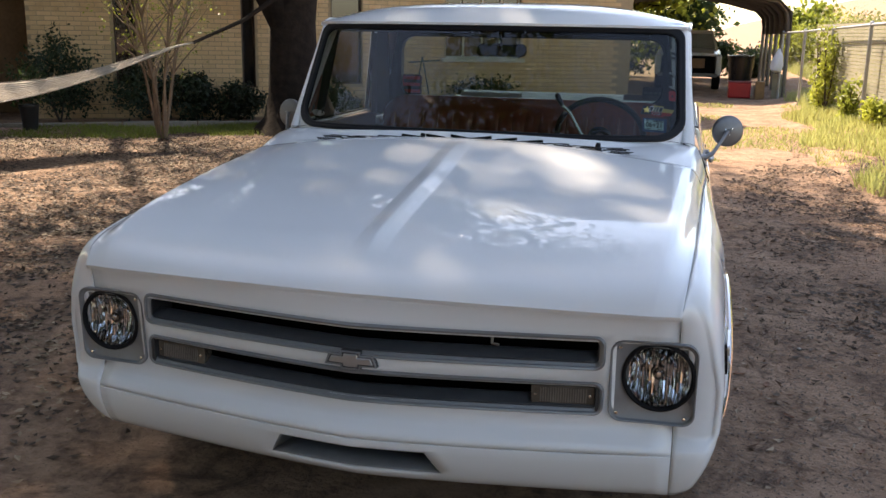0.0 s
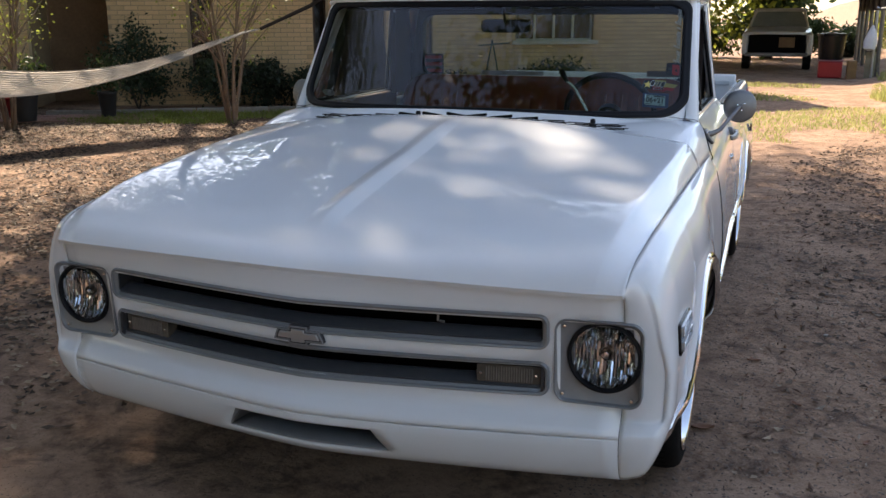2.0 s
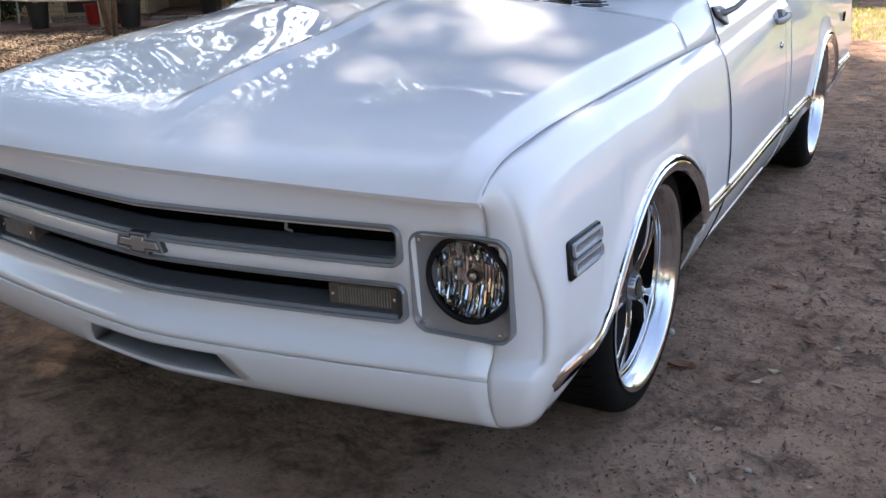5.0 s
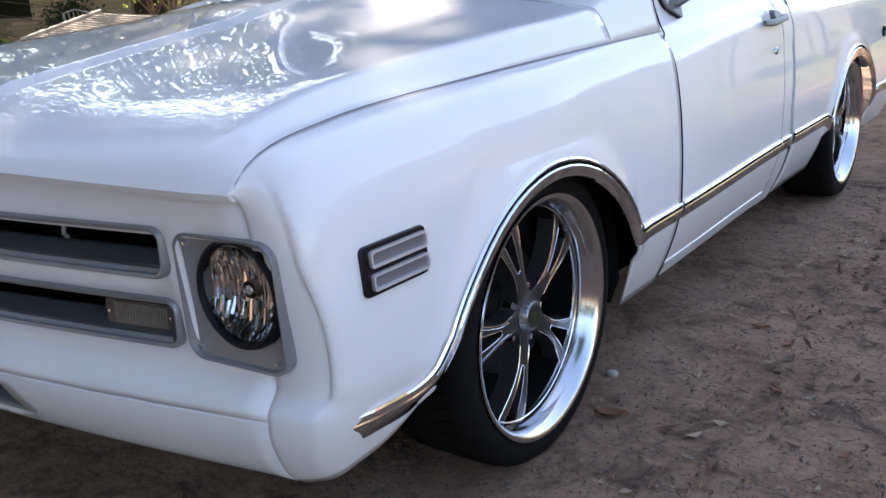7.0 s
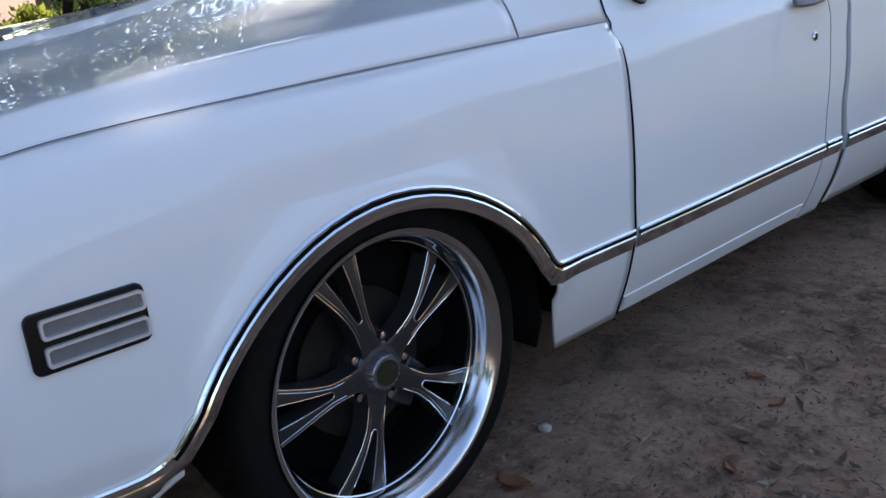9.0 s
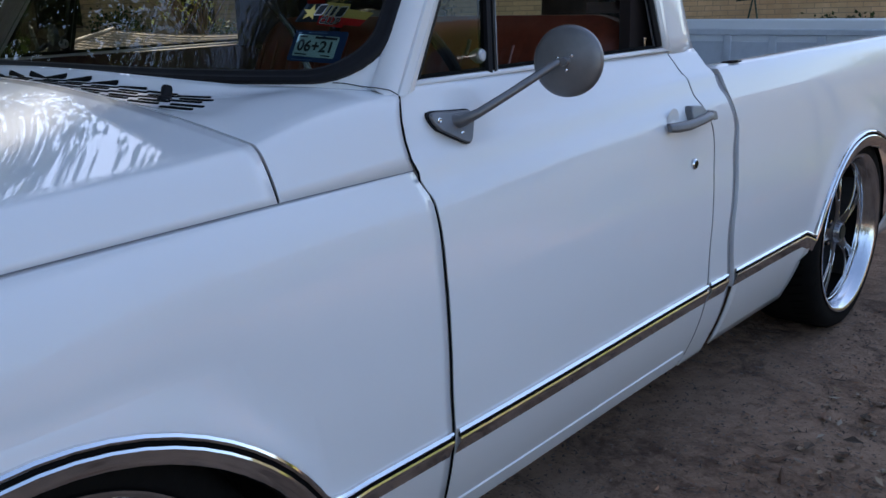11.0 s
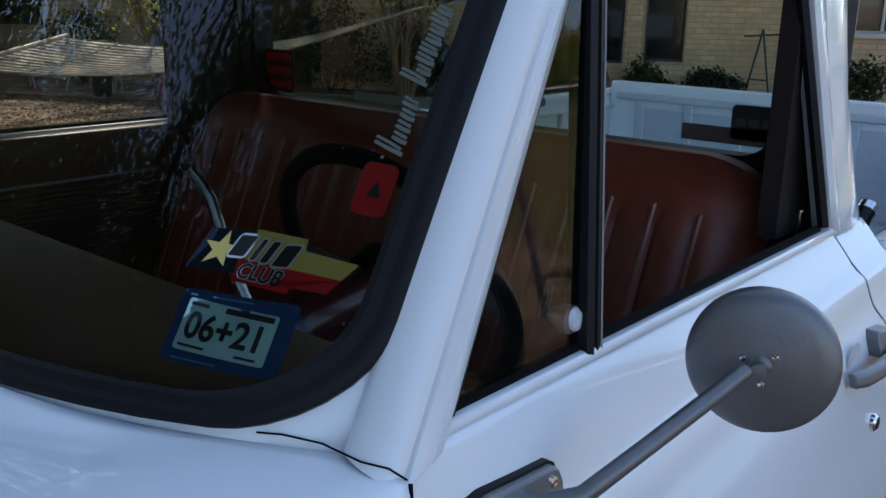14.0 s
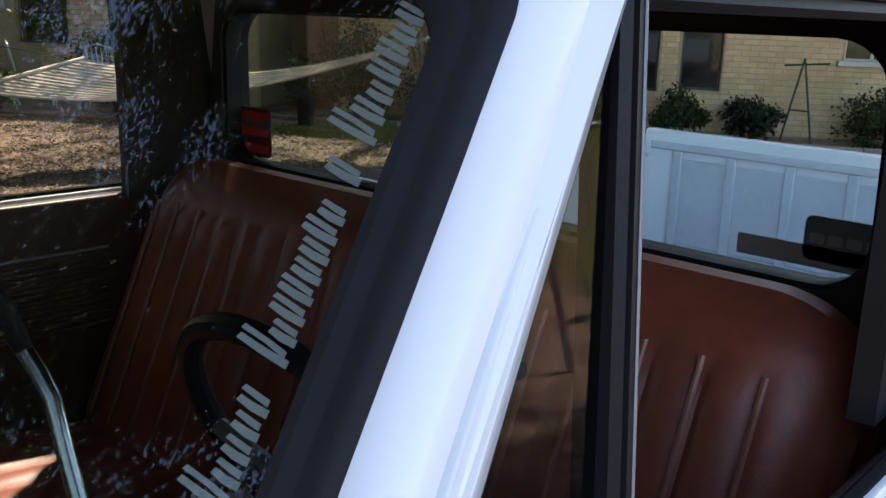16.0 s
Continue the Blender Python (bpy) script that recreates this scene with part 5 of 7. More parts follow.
def tree(name, at, trunk, r0, limbs, crown, leaves, size, leafm, barkm, label, seed, lumps=26, category="tree", gaps=(), spread=0.20, along=SUN_TO):
    rs = np.random.RandomState(seed)
    rn = random.Random(seed)
    ob = thing(name, label, category)
    bm = bmesh.new()
    x, y = at
    pts, rad = [], []
    for i in range(9):
        t = i / 8
        pts.append((x + 0.10 * trunk[2] * math.sin(2.1 * t + seed) * t + trunk[0] * t * t, y + 0.08 * trunk[2] * math.cos(1.7 * t + seed) * t + trunk[1] * t * t, -0.05 + trunk[2] * t))
        rad.append(r0 * (1.35 - 0.9 * t ** 0.25 + 0.25 * t ** 3 + 0.35 * (1 - t) ** 6))
    tube(pts, rad, 14, bm)
    part("trunk", bm, barkm, ob)
    fork = Vector(pts[-1])
    for j in range(limbs):
        a = 2 * math.pi * j / limbs + rn.uniform(-0.3, 0.3)
        end = Vector(crown[0]) + Vector((math.cos(a) * crown[1][0] * 0.75, math.sin(a) * crown[1][1] * 0.75, rn.uniform(-0.2, 0.5) * crown[1][2]))
        lp, lr = [], []
        for i in range(7):
            t = i / 6
            q = fork.lerp(end, t)
            q += Vector((0.12 * rn.uniform(-1, 1), 0.12 * rn.uniform(-1, 1), 0.35 * math.sin(math.pi * t)))
            lp.append(q if i else fork - Vector((0, 0, 0.15)))
            lr.append(r0 * 0.62 * (1 - t) ** 0.8 + 0.02)
        part("limb", tube(lp, lr, 8), barkm, ob)
    pts = crown_points(rs, leaves, crown[0], crown[1], lumps, spread)
    for foot, wide, thin in gaps:
        # a thin place in the crown, along a line through its foot
        rel = pts - np.array(foot)
        d = np.array(along.normalized())
        off = np.linalg.norm(rel - np.outer(rel @ d, d), axis=1)
        pts = pts[(off > wide) | (rs.uniform(size=len(pts)) < thin)]
    quads("crown", leaf_quads(pts, size, rs, 0.1, 1.5), leafm, ob)
    return ob


# gaps in the unseen crown put sun patches on hood, drive and cushion
tree("oak_tree", (-4.57, 9.5), (0.05, -0.1, 2.6), 0.53, 9, ((-4.1, 6.1, 7.6), (4.6, 6.0, 2.4)), 61000, 0.16, LEAF, BARK, "big oak tree with a thick dark trunk beside the house", 4, 120, spread=0.195, gaps=(((0.30, 0.10, 1.0), 0.45, 0.46), ((0.60, 0.42, 1.05), 0.30, 0.42), ((2.3, 4.6, 0.0), 0.5, 0.5), ((-0.50, 1.17, 0.63), 0.20, 0.02), ((-0.20, 1.17, 0.62), 0.17, 0.02)))
part("limb", tube([(-4.60, 9.48, 1.25), (-4.80, 9.46, 1.75), (-5.10, 9.42, 2.25), (-5.55, 9.30, 2.8), (-6.2, 9.0, 3.4)], [0.26, 0.30, 0.27, 0.23, 0.16], 12), BARK, bpy.data.objects["oak_tree"])
# unseen crown, added to break the sun into dapples on the yard
tree("house_tree", (-13.6, 17.0), (0.6, -0.8, 3.2), 0.34, 7, ((-11.0, 12.5, 8.0), (5.4, 5.0, 1.9)), 2600, 0.17, LEAF, BARK, "unseen tree added over the house roof to dapple the yard", 23, 34)
# unseen tree, added for yard shade, glass reflections and the hammock rope
tree("yard_tree", (-9.2, 0.6), (0.3, 0.2, 3.0), 0.24, 6, ((-8.4, 0.2, 5.6), (3.8, 5.2, 2.3)), 24000, 0.12, LEAF, BARK, "unseen yard tree added for shade and the hammock rope", 9, 40, spread=0.16)
# unseen crown, thinned where its sky gaps reflect in the windshield
tree("street_tree", (-3.4, -11.5), (0.2, 0.3, 2.8), 0.26, 6, ((-1.0, -6.0, 7.6), (7.0, 5.8, 2.8)), 90000, 0.12, LEAF, BARK, "leafy tree in front of the truck", 14, 52, spread=0.135, gaps=(((-3.6, -5.9, 7.6), 0.75, 0.22), ((-2.5, -6.6, 7.6), 0.45, 0.25), ((-1.6, -5.4, 7.6), 0.55, 0.25), ((-4.9, -5.0, 7.6), 0.5, 0.3)), along=Vector((-0.38, -0.67, 0.63)))
tree("street_tree", (-9.5, -7.5), (0.2, 0.3, 2.5), 0.22, 6, ((-8.6, -6.4, 5.8), (5.2, 4.6, 3.6)), 85000, 0.115, LEAF, BARK, "leafy tree in front of the truck", 19, 50)
tree("street_tree", (-6.5, -18.5), (0.2, 0.3, 3.0), 0.26, 6, ((-6.0, -18.0, 6.6), (8.0, 4.0, 4.6)), 26000, 0.26, LEAF, BARK, "leafy tree in front of the truck", 27, 50)
tree("small_tree", (-9.0, 3.65), (0.1, 0.1, 1.6), 0.095, 7, ((-9.1, 4.1, 2.55), (2.0, 2.2, 1.15)), 3600, 0.085, LEAF, BARK, "slender yard tree with sparse green leaves near the house", 61, 26, spread=0.16)
for i, (x, y, r, zc) in enumerate(((-15.5, 1.0, 4.0, 5.2), (-17.0, 12.0, 4.8, 6.2), (-10.5, 20.0, 5.2, 6.6), (-17.5, 5.5, 4.4, 5.6), (-6.5, 26.0, 4.6, 6.2))):
    tree("back_tree", (x, y), (0.2, 0.1, 2.6), 0.22, 6, ((x, y, zc), (r, r, 3.0)), (9000, 7000, 15000, 6500, 9000)[i], 0.22, LEAF, BARK, "tall leafy tree behind the yard", 300 + i, 50, spread=0.17)


def bare_shrub(at, h, stems, seed, label, leaves=1500):
    rn = random.Random(seed)
    rs = np.random.RandomState(seed)
    ob = thing("crepe_myrtle", label, "shrub", "crepe myrtles in the yard")
    tips = []
    for i in range(stems):
        a = 2 * math.pi * i / stems + rn.uniform(-0.3, 0.3)
        lean = rn.uniform(0.25, 0.85)
        pts = [(at[0] + 0.05 * math.cos(a), at[1] + 0.05 * math.sin(a), -0.02)]
        for k in range(1, 7):
            t = k / 6
            pts.append((at[0] + math.cos(a) * (0.05 + lean * h * 0.45 * t ** 1.3) + rn.uniform(-0.03, 0.03), at[1] + math.sin(a) * (0.05 + lean * h * 0.45 * t ** 1.3) + rn.uniform(-0.03, 0.03), h * t * rn.uniform(0.95, 1.0)))
        part("stem", tube(pts, [0.022 * (1 - 0.7 * k / 6) for k in range(7)], 7), PALEBARK, ob)
        for b in range(9):
            k = rn.randint(2, 6)
            st = Vector(pts[k])
            an = rn.uniform(0, 6.28)
            q = [st + Vector((math.cos(an) * 0.5 * t, math.sin(an) * 0.5 * t, 0.55 * t ** 0.8 + rn.uniform(-0.04, 0.04))) for t in lin(0, 1, 5)]
            part("branch", tube(q, [0.014, 0.011, 0.009, 0.006, 0.003], 5), PALEBARK, ob)
            tips.append(q[-1])
            tips.append(q[2])
    c = np.array([list(rn.choice(tips)) for _ in range(leaves)]) + rs.normal(size=(leaves, 3)) * 0.16
    quads("leaves", leaf_quads(c, 0.045, rs), SUNLEAF, ob)
    return ob


bare_shrub((-6.1, 8.25), 2.5, 8, 31, "multi-stemmed crepe myrtle with sparse yellow-green leaves")
bare_shrub((-8.35, 6.5), 2.4, 6, 37, "crepe myrtle with a stout brown stem and few leaves")


def bush(at, r, h, n, size, m, seed, label, name="bush", category="bush", group=""):
    rs = np.random.RandomState(seed)
    ob = thing(name, label, category, group)
    rn = random.Random(seed)
    for i in range(5):
        a = rn.uniform(0, 6.28)
        part("stem", tube([(at[0], at[1], at[2] - 0.02), (at[0] + 0.3 * r * math.cos(a), at[1] + 0.3 * r * math.sin(a), at[2] + h * 0.4), (at[0] + 0.6 * r * math.cos(a), at[1] + 0.6 * r * math.sin(a), at[2] + h * 0.75)], [0.015, 0.01, 0.005], 5), TWIGM, ob)
    c = crown_points(rs, n, (at[0], at[1], at[2] + h * 0.52), (r, r, h * 0.5), 22)
    c[:, 2] = np.maximum(c[:, 2], at[2] + 0.03)
    quads("foliage", leaf_quads(c, size, rs), m, ob)
    return ob


for i, (x, y, r, h) in enumerate(((-14.2, -3.4, 1.3, 1.9), (-14.6, -1.0, 1.4, 2.2), (-14.0, 1.2, 1.2, 1.7), (-14.8, 3.4, 1.4, 2.0), (-13.4, -5.6, 1.3, 1.8), (-11.2, 5.0, 0.6, 1.0), (-10.7, 3.9, 0.5, 0.8))):
    bush((x, y, 0.0), r, h, 4200, 0.12, LEAF if i % 2 else SUNLEAF, 400 + i, "dense green hedge bush at the edge of the yard", "hedge_bush", "bush", "bushes at the yard edge")


# unseen bushes, added to block low sky and darken the truck's front
for i, (x, y, r, h) in enumerate(((-12.5, -12.0, 2.6, 5.8), (-9.0, -13.5, 2.6, 6.2), (-5.2, -14.2, 2.6, 5.6), (-1.2, -13.8, 2.4, 4.4), (2.8, -14.0, 2.3, 3.9), (6.6, -13.2, 2.4, 4.2), (9.6, -10.5, 2.2, 3.6))):
    bush((x, y, 0.0), r, h, 11000 if h > 5 else 7000, 0.18, LEAF if i % 2 else DARKLEAF, 430 + i, "unseen tall bush added to block low sky before the truck", "front_bush", "bush", "bushes before the yard")


# grass by the house and along the fence
def blades(name, p, h, m, label, rs):
    n = len(p)
    a = rs.uniform(0, 6.28, n)
    hh = h * rs.uniform(0.5, 1.3, n)
    w = 0.006 + 0.10 * hh * 0.12
    side = np.stack([np.cos(a) * w, np.sin(a) * w, np.zeros(n)], 1)
    lean = np.stack([rs.normal(size=n) * 0.35 * hh, rs.normal(size=n) * 0.35 * hh, hh], 1)
    arr = np.stack([p - side, p + side, p + side * 0.3 + lean, p - side * 0.3 + lean], 1)
    return tagged(quads(name, arr, m), label, "grass", kind="stuff")


rs = np.random.RandomState(8)
p = on_ground(rs, 24000, -8.5, -2.5, 7.4, 10.8, 0)
k = np.array([abs((b - 8.9) - 0.55 * (a + 6.3)) < 0.9 and noise.noise((a, b, 2)) > -0.25 for a, b, _ in p])
blades("lawn_strip", p[k], 0.06, GRASS, "thin strip of sunlit lawn before the house", rs)
p = on_ground(rs, 22000, 2.2, 4.6, 6.0, 21, 0)
k = np.array([noise.noise((a * 0.8, b * 0.5, 5)) + 0.7 * (a - 3.2) > -0.05 for a, b, _ in p])
blades("verge_grass", p[k], 0.14, DRYGRASS, "dry yellowed verge grass along the fence", rs)
p = on_ground(rs, 60000, 4.2, 14.0, 7.0, 34, 0)
blades("hill_grass", p, 0.26, DRYGRASS, "tall pale grass on the bank beyond the fence", rs)
p = on_ground(rs, 14000, -0.2, 3.0, 8.5, 18.5, 0)
k = np.array([noise.noise((a * 0.7, b * 0.4, 9)) > -0.05 for a, b, _ in p])
blades("drive_grass", p[k], 0.045, DRYGRASS, "thin grass between the wheel tracks", rs)

# ---- house ----
HOUSE = Matrix.Translation((-7.3, 10.7, 0)) @ Matrix.Rotation(math.atan2(0.51, 0.86), 4, "Z")
house = thing("house", "single-storey tan brick house with dark windows", "house")
house.matrix_world = HOUSE
BRICK = mat("tan_brick", (0.70, 0.50, 0.29), 0.85, color2=(0.53, 0.35, 0.19), scale=6, bump=0.3, bump_scale=60, island=0.16)
MORTAR = mat("grey_mortar", (0.40, 0.30, 0.19), 0.95, vary=0.25, scale=15, bump=0.4)
DARKGLASS = mat("dark_window_glass", (0.012, 0.013, 0.014), 0.08, vary=0.2, coat=0.5)
FRAMEW = mat("aged_white_frame", (0.55, 0.52, 0.46), 0.6, vary=0.2)
BROWN = mat("brown_door_paint", (0.055, 0.03, 0.02), 0.5, vary=0.3)
OPEN = [(-7.4, -6.5, 0.8, 2.0), (-4.75, -4.15, 0.05, 2.05), (-3.4, -2.2, 0.0, 2.3), (-0.92, -0.58, 0.55, 2.05), (1.08, 1.30, 0.50, 2.05), (1.62, 2.28, 0.52, 2.10), (2.57, 3.10, 0.56, 2.10), (4.6, 6.0, 1.02, 2.1)]
S0, S1, TOP = -9.5, 8.2, 2.65


def clear(a, b, z0, z1):
    return all(b <= o[0] + 1e-6 or a >= o[1] - 1e-6 or z1 <= o[2] + 1e-6 or z0 >= o[3] - 1e-6 for o in OPEN)


wall = bmesh.new()
cuts = sorted({S0, S1, *[o[0] for o in OPEN], *[o[1] for o in OPEN]})
for a, b in zip(cuts[:-1], cuts[1:]):
    holes = [o for o in OPEN if o[0] <= a + 1e-6 and o[1] >= b - 1e-6]
    if not holes:
        box(a, b, 0.0, 0.22, -0.05, TOP, wall)
    else:
        o = holes[0]
        if o[2] > 0.01:
            box(a, b, 0.0, 0.22, -0.05, o[2], wall)
        box(a, b, 0.0, 0.22, o[3], TOP, wall)
box(S0, S0 + 0.2, 0.22, 7, -0.05, TOP, wall)
box(S1 - 0.2, S1, 0.22, 7, -0.05, TOP, wall)
box(S0, S1, 7, 7.2, -0.05, TOP, wall)
house_wall = part("wall", wall, MORTAR, house, smooth=False)
roofm = mat("brown_shingles", (0.10, 0.075, 0.06), 0.9, color2=(0.05, 0.04, 0.035), scale=5, bump=0.5)
rb = bmesh.new()
for k, (ya, yb, za, zb) in enumerate(((-0.35, 3.6, 2.60, 4.2), (7.55, 3.6, 2.60, 4.2))):
    v = [rb.verts.new(c) for c in ((S0 - 0.5, ya, za), (S1 + 0.5, ya, za), (S1 + 0.5, yb, zb), (S0 - 0.5, yb, zb))]
    rb.faces.new(v)
part("roof", rb, roofm, house, solid=0.12)
part("soffit", box(S0 - 0.4, S1 + 0.4, -0.3, 0.0, 2.56, 2.60), FRAMEW, house)
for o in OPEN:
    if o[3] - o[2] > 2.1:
        # recess wall: its tan is darkened to hold the porch shade
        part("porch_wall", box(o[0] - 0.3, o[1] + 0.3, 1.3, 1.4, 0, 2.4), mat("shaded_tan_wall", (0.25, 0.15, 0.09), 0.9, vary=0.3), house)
        part("porch_side", box(o[0] - 0.1, o[0], 0.22, 1.3, 0, 2.4), MORTAR, house)
        continue
    win = part("window", box(o[0], o[1], 0.12, 0.135, o[2], o[3]), DARKGLASS if o[2] > 0.1 else BROWN, house)
    fr = 0.03
    for q in ((o[0], o[0] + fr, o[2], o[3]), (o[1] - fr, o[1], o[2], o[3]), (o[0], o[1], o[2], o[2] + fr), (o[0], o[1], o[3] - fr, o[3])):
        part("frame", box(q[0], q[1], 0.09, 0.14, q[2], q[3]), FRAMEW if o[0] > 4 else BROWN, win)
    if o[0] > 4:
        part("sill", box(o[0] - 0.08, o[1] + 0.08, -0.06, 0.10, o[2] - 0.07, o[2]), FRAMEW, win, bevel=0.01)
        for m_ in (0.25, 0.5, 0.75):
            xm = lerp(o[0], o[1], m_)
            part("mullion", box(xm - 0.02, xm + 0.02, 0.09, 0.14, o[2], o[3]), FRAMEW, win)
# bricks in running bond
BL, BH, PITCH, COURSE = 0.205, 0.062, 0.215, 0.0725
bmb = bmesh.new()
box(-BL / 2, BL / 2, -0.008, 0.01, 0, BH, bmb)
brick_mesh = bpy.data.meshes.new("brick")
bmb.to_mesh(brick_mesh)
bmb.free()
brick_mesh.materials.append(BRICK)
verts, faces, singles = [], [], 0
for j in range(int(2.3 / COURSE)):
    z = 0.02 + j * COURSE
    i0 = int((-7.0) / PITCH)
    for i in range(i0, int(8.05 / PITCH)):
        x = i * PITCH + (PITCH / 2 if j % 2 else 0)
        half = 0.0
        if not clear(x - BL / 2, x + BL / 2, z, z + BH):
            half = next((h for h in (-0.0265, 0.0265, -0.053, 0.053, -0.075, 0.075) if clear(x + h - BL / 2 + abs(h), x + h + BL / 2 - abs(h), z, z + BH)), 0.0)
            if not half:
                continue
            n0 = len(verts)
            hw = BL / 2 - abs(half)
            verts += [(x + half + a, b, z + c) for a in (-hw, hw) for b in (-0.008, 0.01) for c in (0, BH)]
            faces += [tuple(n0 + k for k in f) for f in ((0, 1, 3, 2), (4, 6, 7, 5), (0, 4, 5, 1), (2, 3, 7, 6), (0, 2, 6, 4), (1, 5, 7, 3))]
            continue
        if -1.95 < x < 1.05 and 0.62 < z < 1.62 and singles < 300:
            ob = new("brick", brick_mesh)
            ob.parent = house_wall
            ob.location = (x, 0, z)
            singles += 1
            continue
        n0 = len(verts)
        verts += [(x + a, b, z + c) for a in (-BL / 2, BL / 2) for b in (-0.008, 0.01) for c in (0, BH)]
        faces += [tuple(n0 + k for k in f) for f in ((0, 1, 3, 2), (4, 6, 7, 5), (0, 4, 5, 1), (2, 3, 7, 6), (0, 2, 6, 4), (1, 5, 7, 3))]
for j in range(int(2.6 / COURSE)):
    z = 0.02 + j * COURSE
    for i in range(31):
        y = 0.13 + i * PITCH + (PITCH / 2 if j % 2 else 0)
        n0 = len(verts)
        verts += [(S1 + a, y + b, z + c) for a in (-0.01, 0.008) for b in (-BL / 2, BL / 2) for c in (0, BH)]
        faces += [tuple(n0 + k for k in f) for f in ((0, 1, 3, 2), (4, 6, 7, 5), (0, 4, 5, 1), (2, 3, 7, 6), (0, 2, 6, 4), (1, 5, 7, 3))]
me = bpy.data.meshes.new("brickwork")
me.from_pydata(verts, [], faces)
me.materials.append(BRICK)
bw = new("brickwork", me)
bw.parent = house_wall
bw["kind"] = "stuff"


def by_house(s, out, z=0.0):
    p = HOUSE @ Vector((s, -out, z))
    return (p.x, p.y, p.z)


# planting along the wall
for i, (s, o, r, h, m) in enumerate(((-1.75, 0.55, 0.55, 0.95, DARKLEAF), (-0.35, 0.55, 0.65, 0.75, DARKLEAF), (0.25, 0.5, 0.40, 0.6, DARKLEAF), (0.95, 0.5, 0.35, 0.5, DARKLEAF), (2.6, 0.5, 0.34, 0.42, LEAF), (3.5, 0.5, 0.30, 0.38, DARKLEAF), (-5.6, 0.5, 0.5, 0.8, LEAF), (5.2, 0.6, 0.6, 0.5, LEAF))):
    bush(by_house(s, o), r * 1.15, h * 1.3, 2600, 0.065, m, 50 + i, "dark green shrub against the brick wall", group="shrubs along the house")
vine = thing("climbing_plant", "thin climbing plant on the brick wall", "plant")
pts = [by_house(-1.72 + 0.10 * math.sin(k), 0.08, 0.25 * k) for k in range(6)]
part("stem", tube(pts, 0.012, 5), TWIGM, vine)
rs = np.random.RandomState(77)
c = np.array([pts[rs.randint(1, 6)] for _ in range(160)]) + rs.normal(size=(160, 3)) * (0.10, 0.06, 0.10)
quads("leaves", leaf_quads(c, 0.07, rs), DARKLEAF, vine)
edging = thing("bed_edging", "low concrete edging of the flower bed", "edging")
for k in range(17):
    a, b = by_house(-3.0 + 0.55 * k, 1.25 + 0.05 * math.sin(k)), by_house(-3.0 + 0.55 * k + 0.53, 1.25 + 0.05 * math.sin(k + 1))
    bm = bmesh.new()
    d = (Vector(b) - Vector(a))
    box(0, d.length, -0.04, 0.04, -0.03, 0.07, bm, Matrix.Translation(a) @ Matrix.Rotation(math.atan2(d.y, d.x), 4, "Z"))
    part("edging_block", bm, mat("weathered_concrete", (0.30, 0.26, 0.22), 0.9, vary=0.3, bump=0.3) if k == 0 else bpy.data.materials["weathered_concrete"], edging, bevel=0.01)


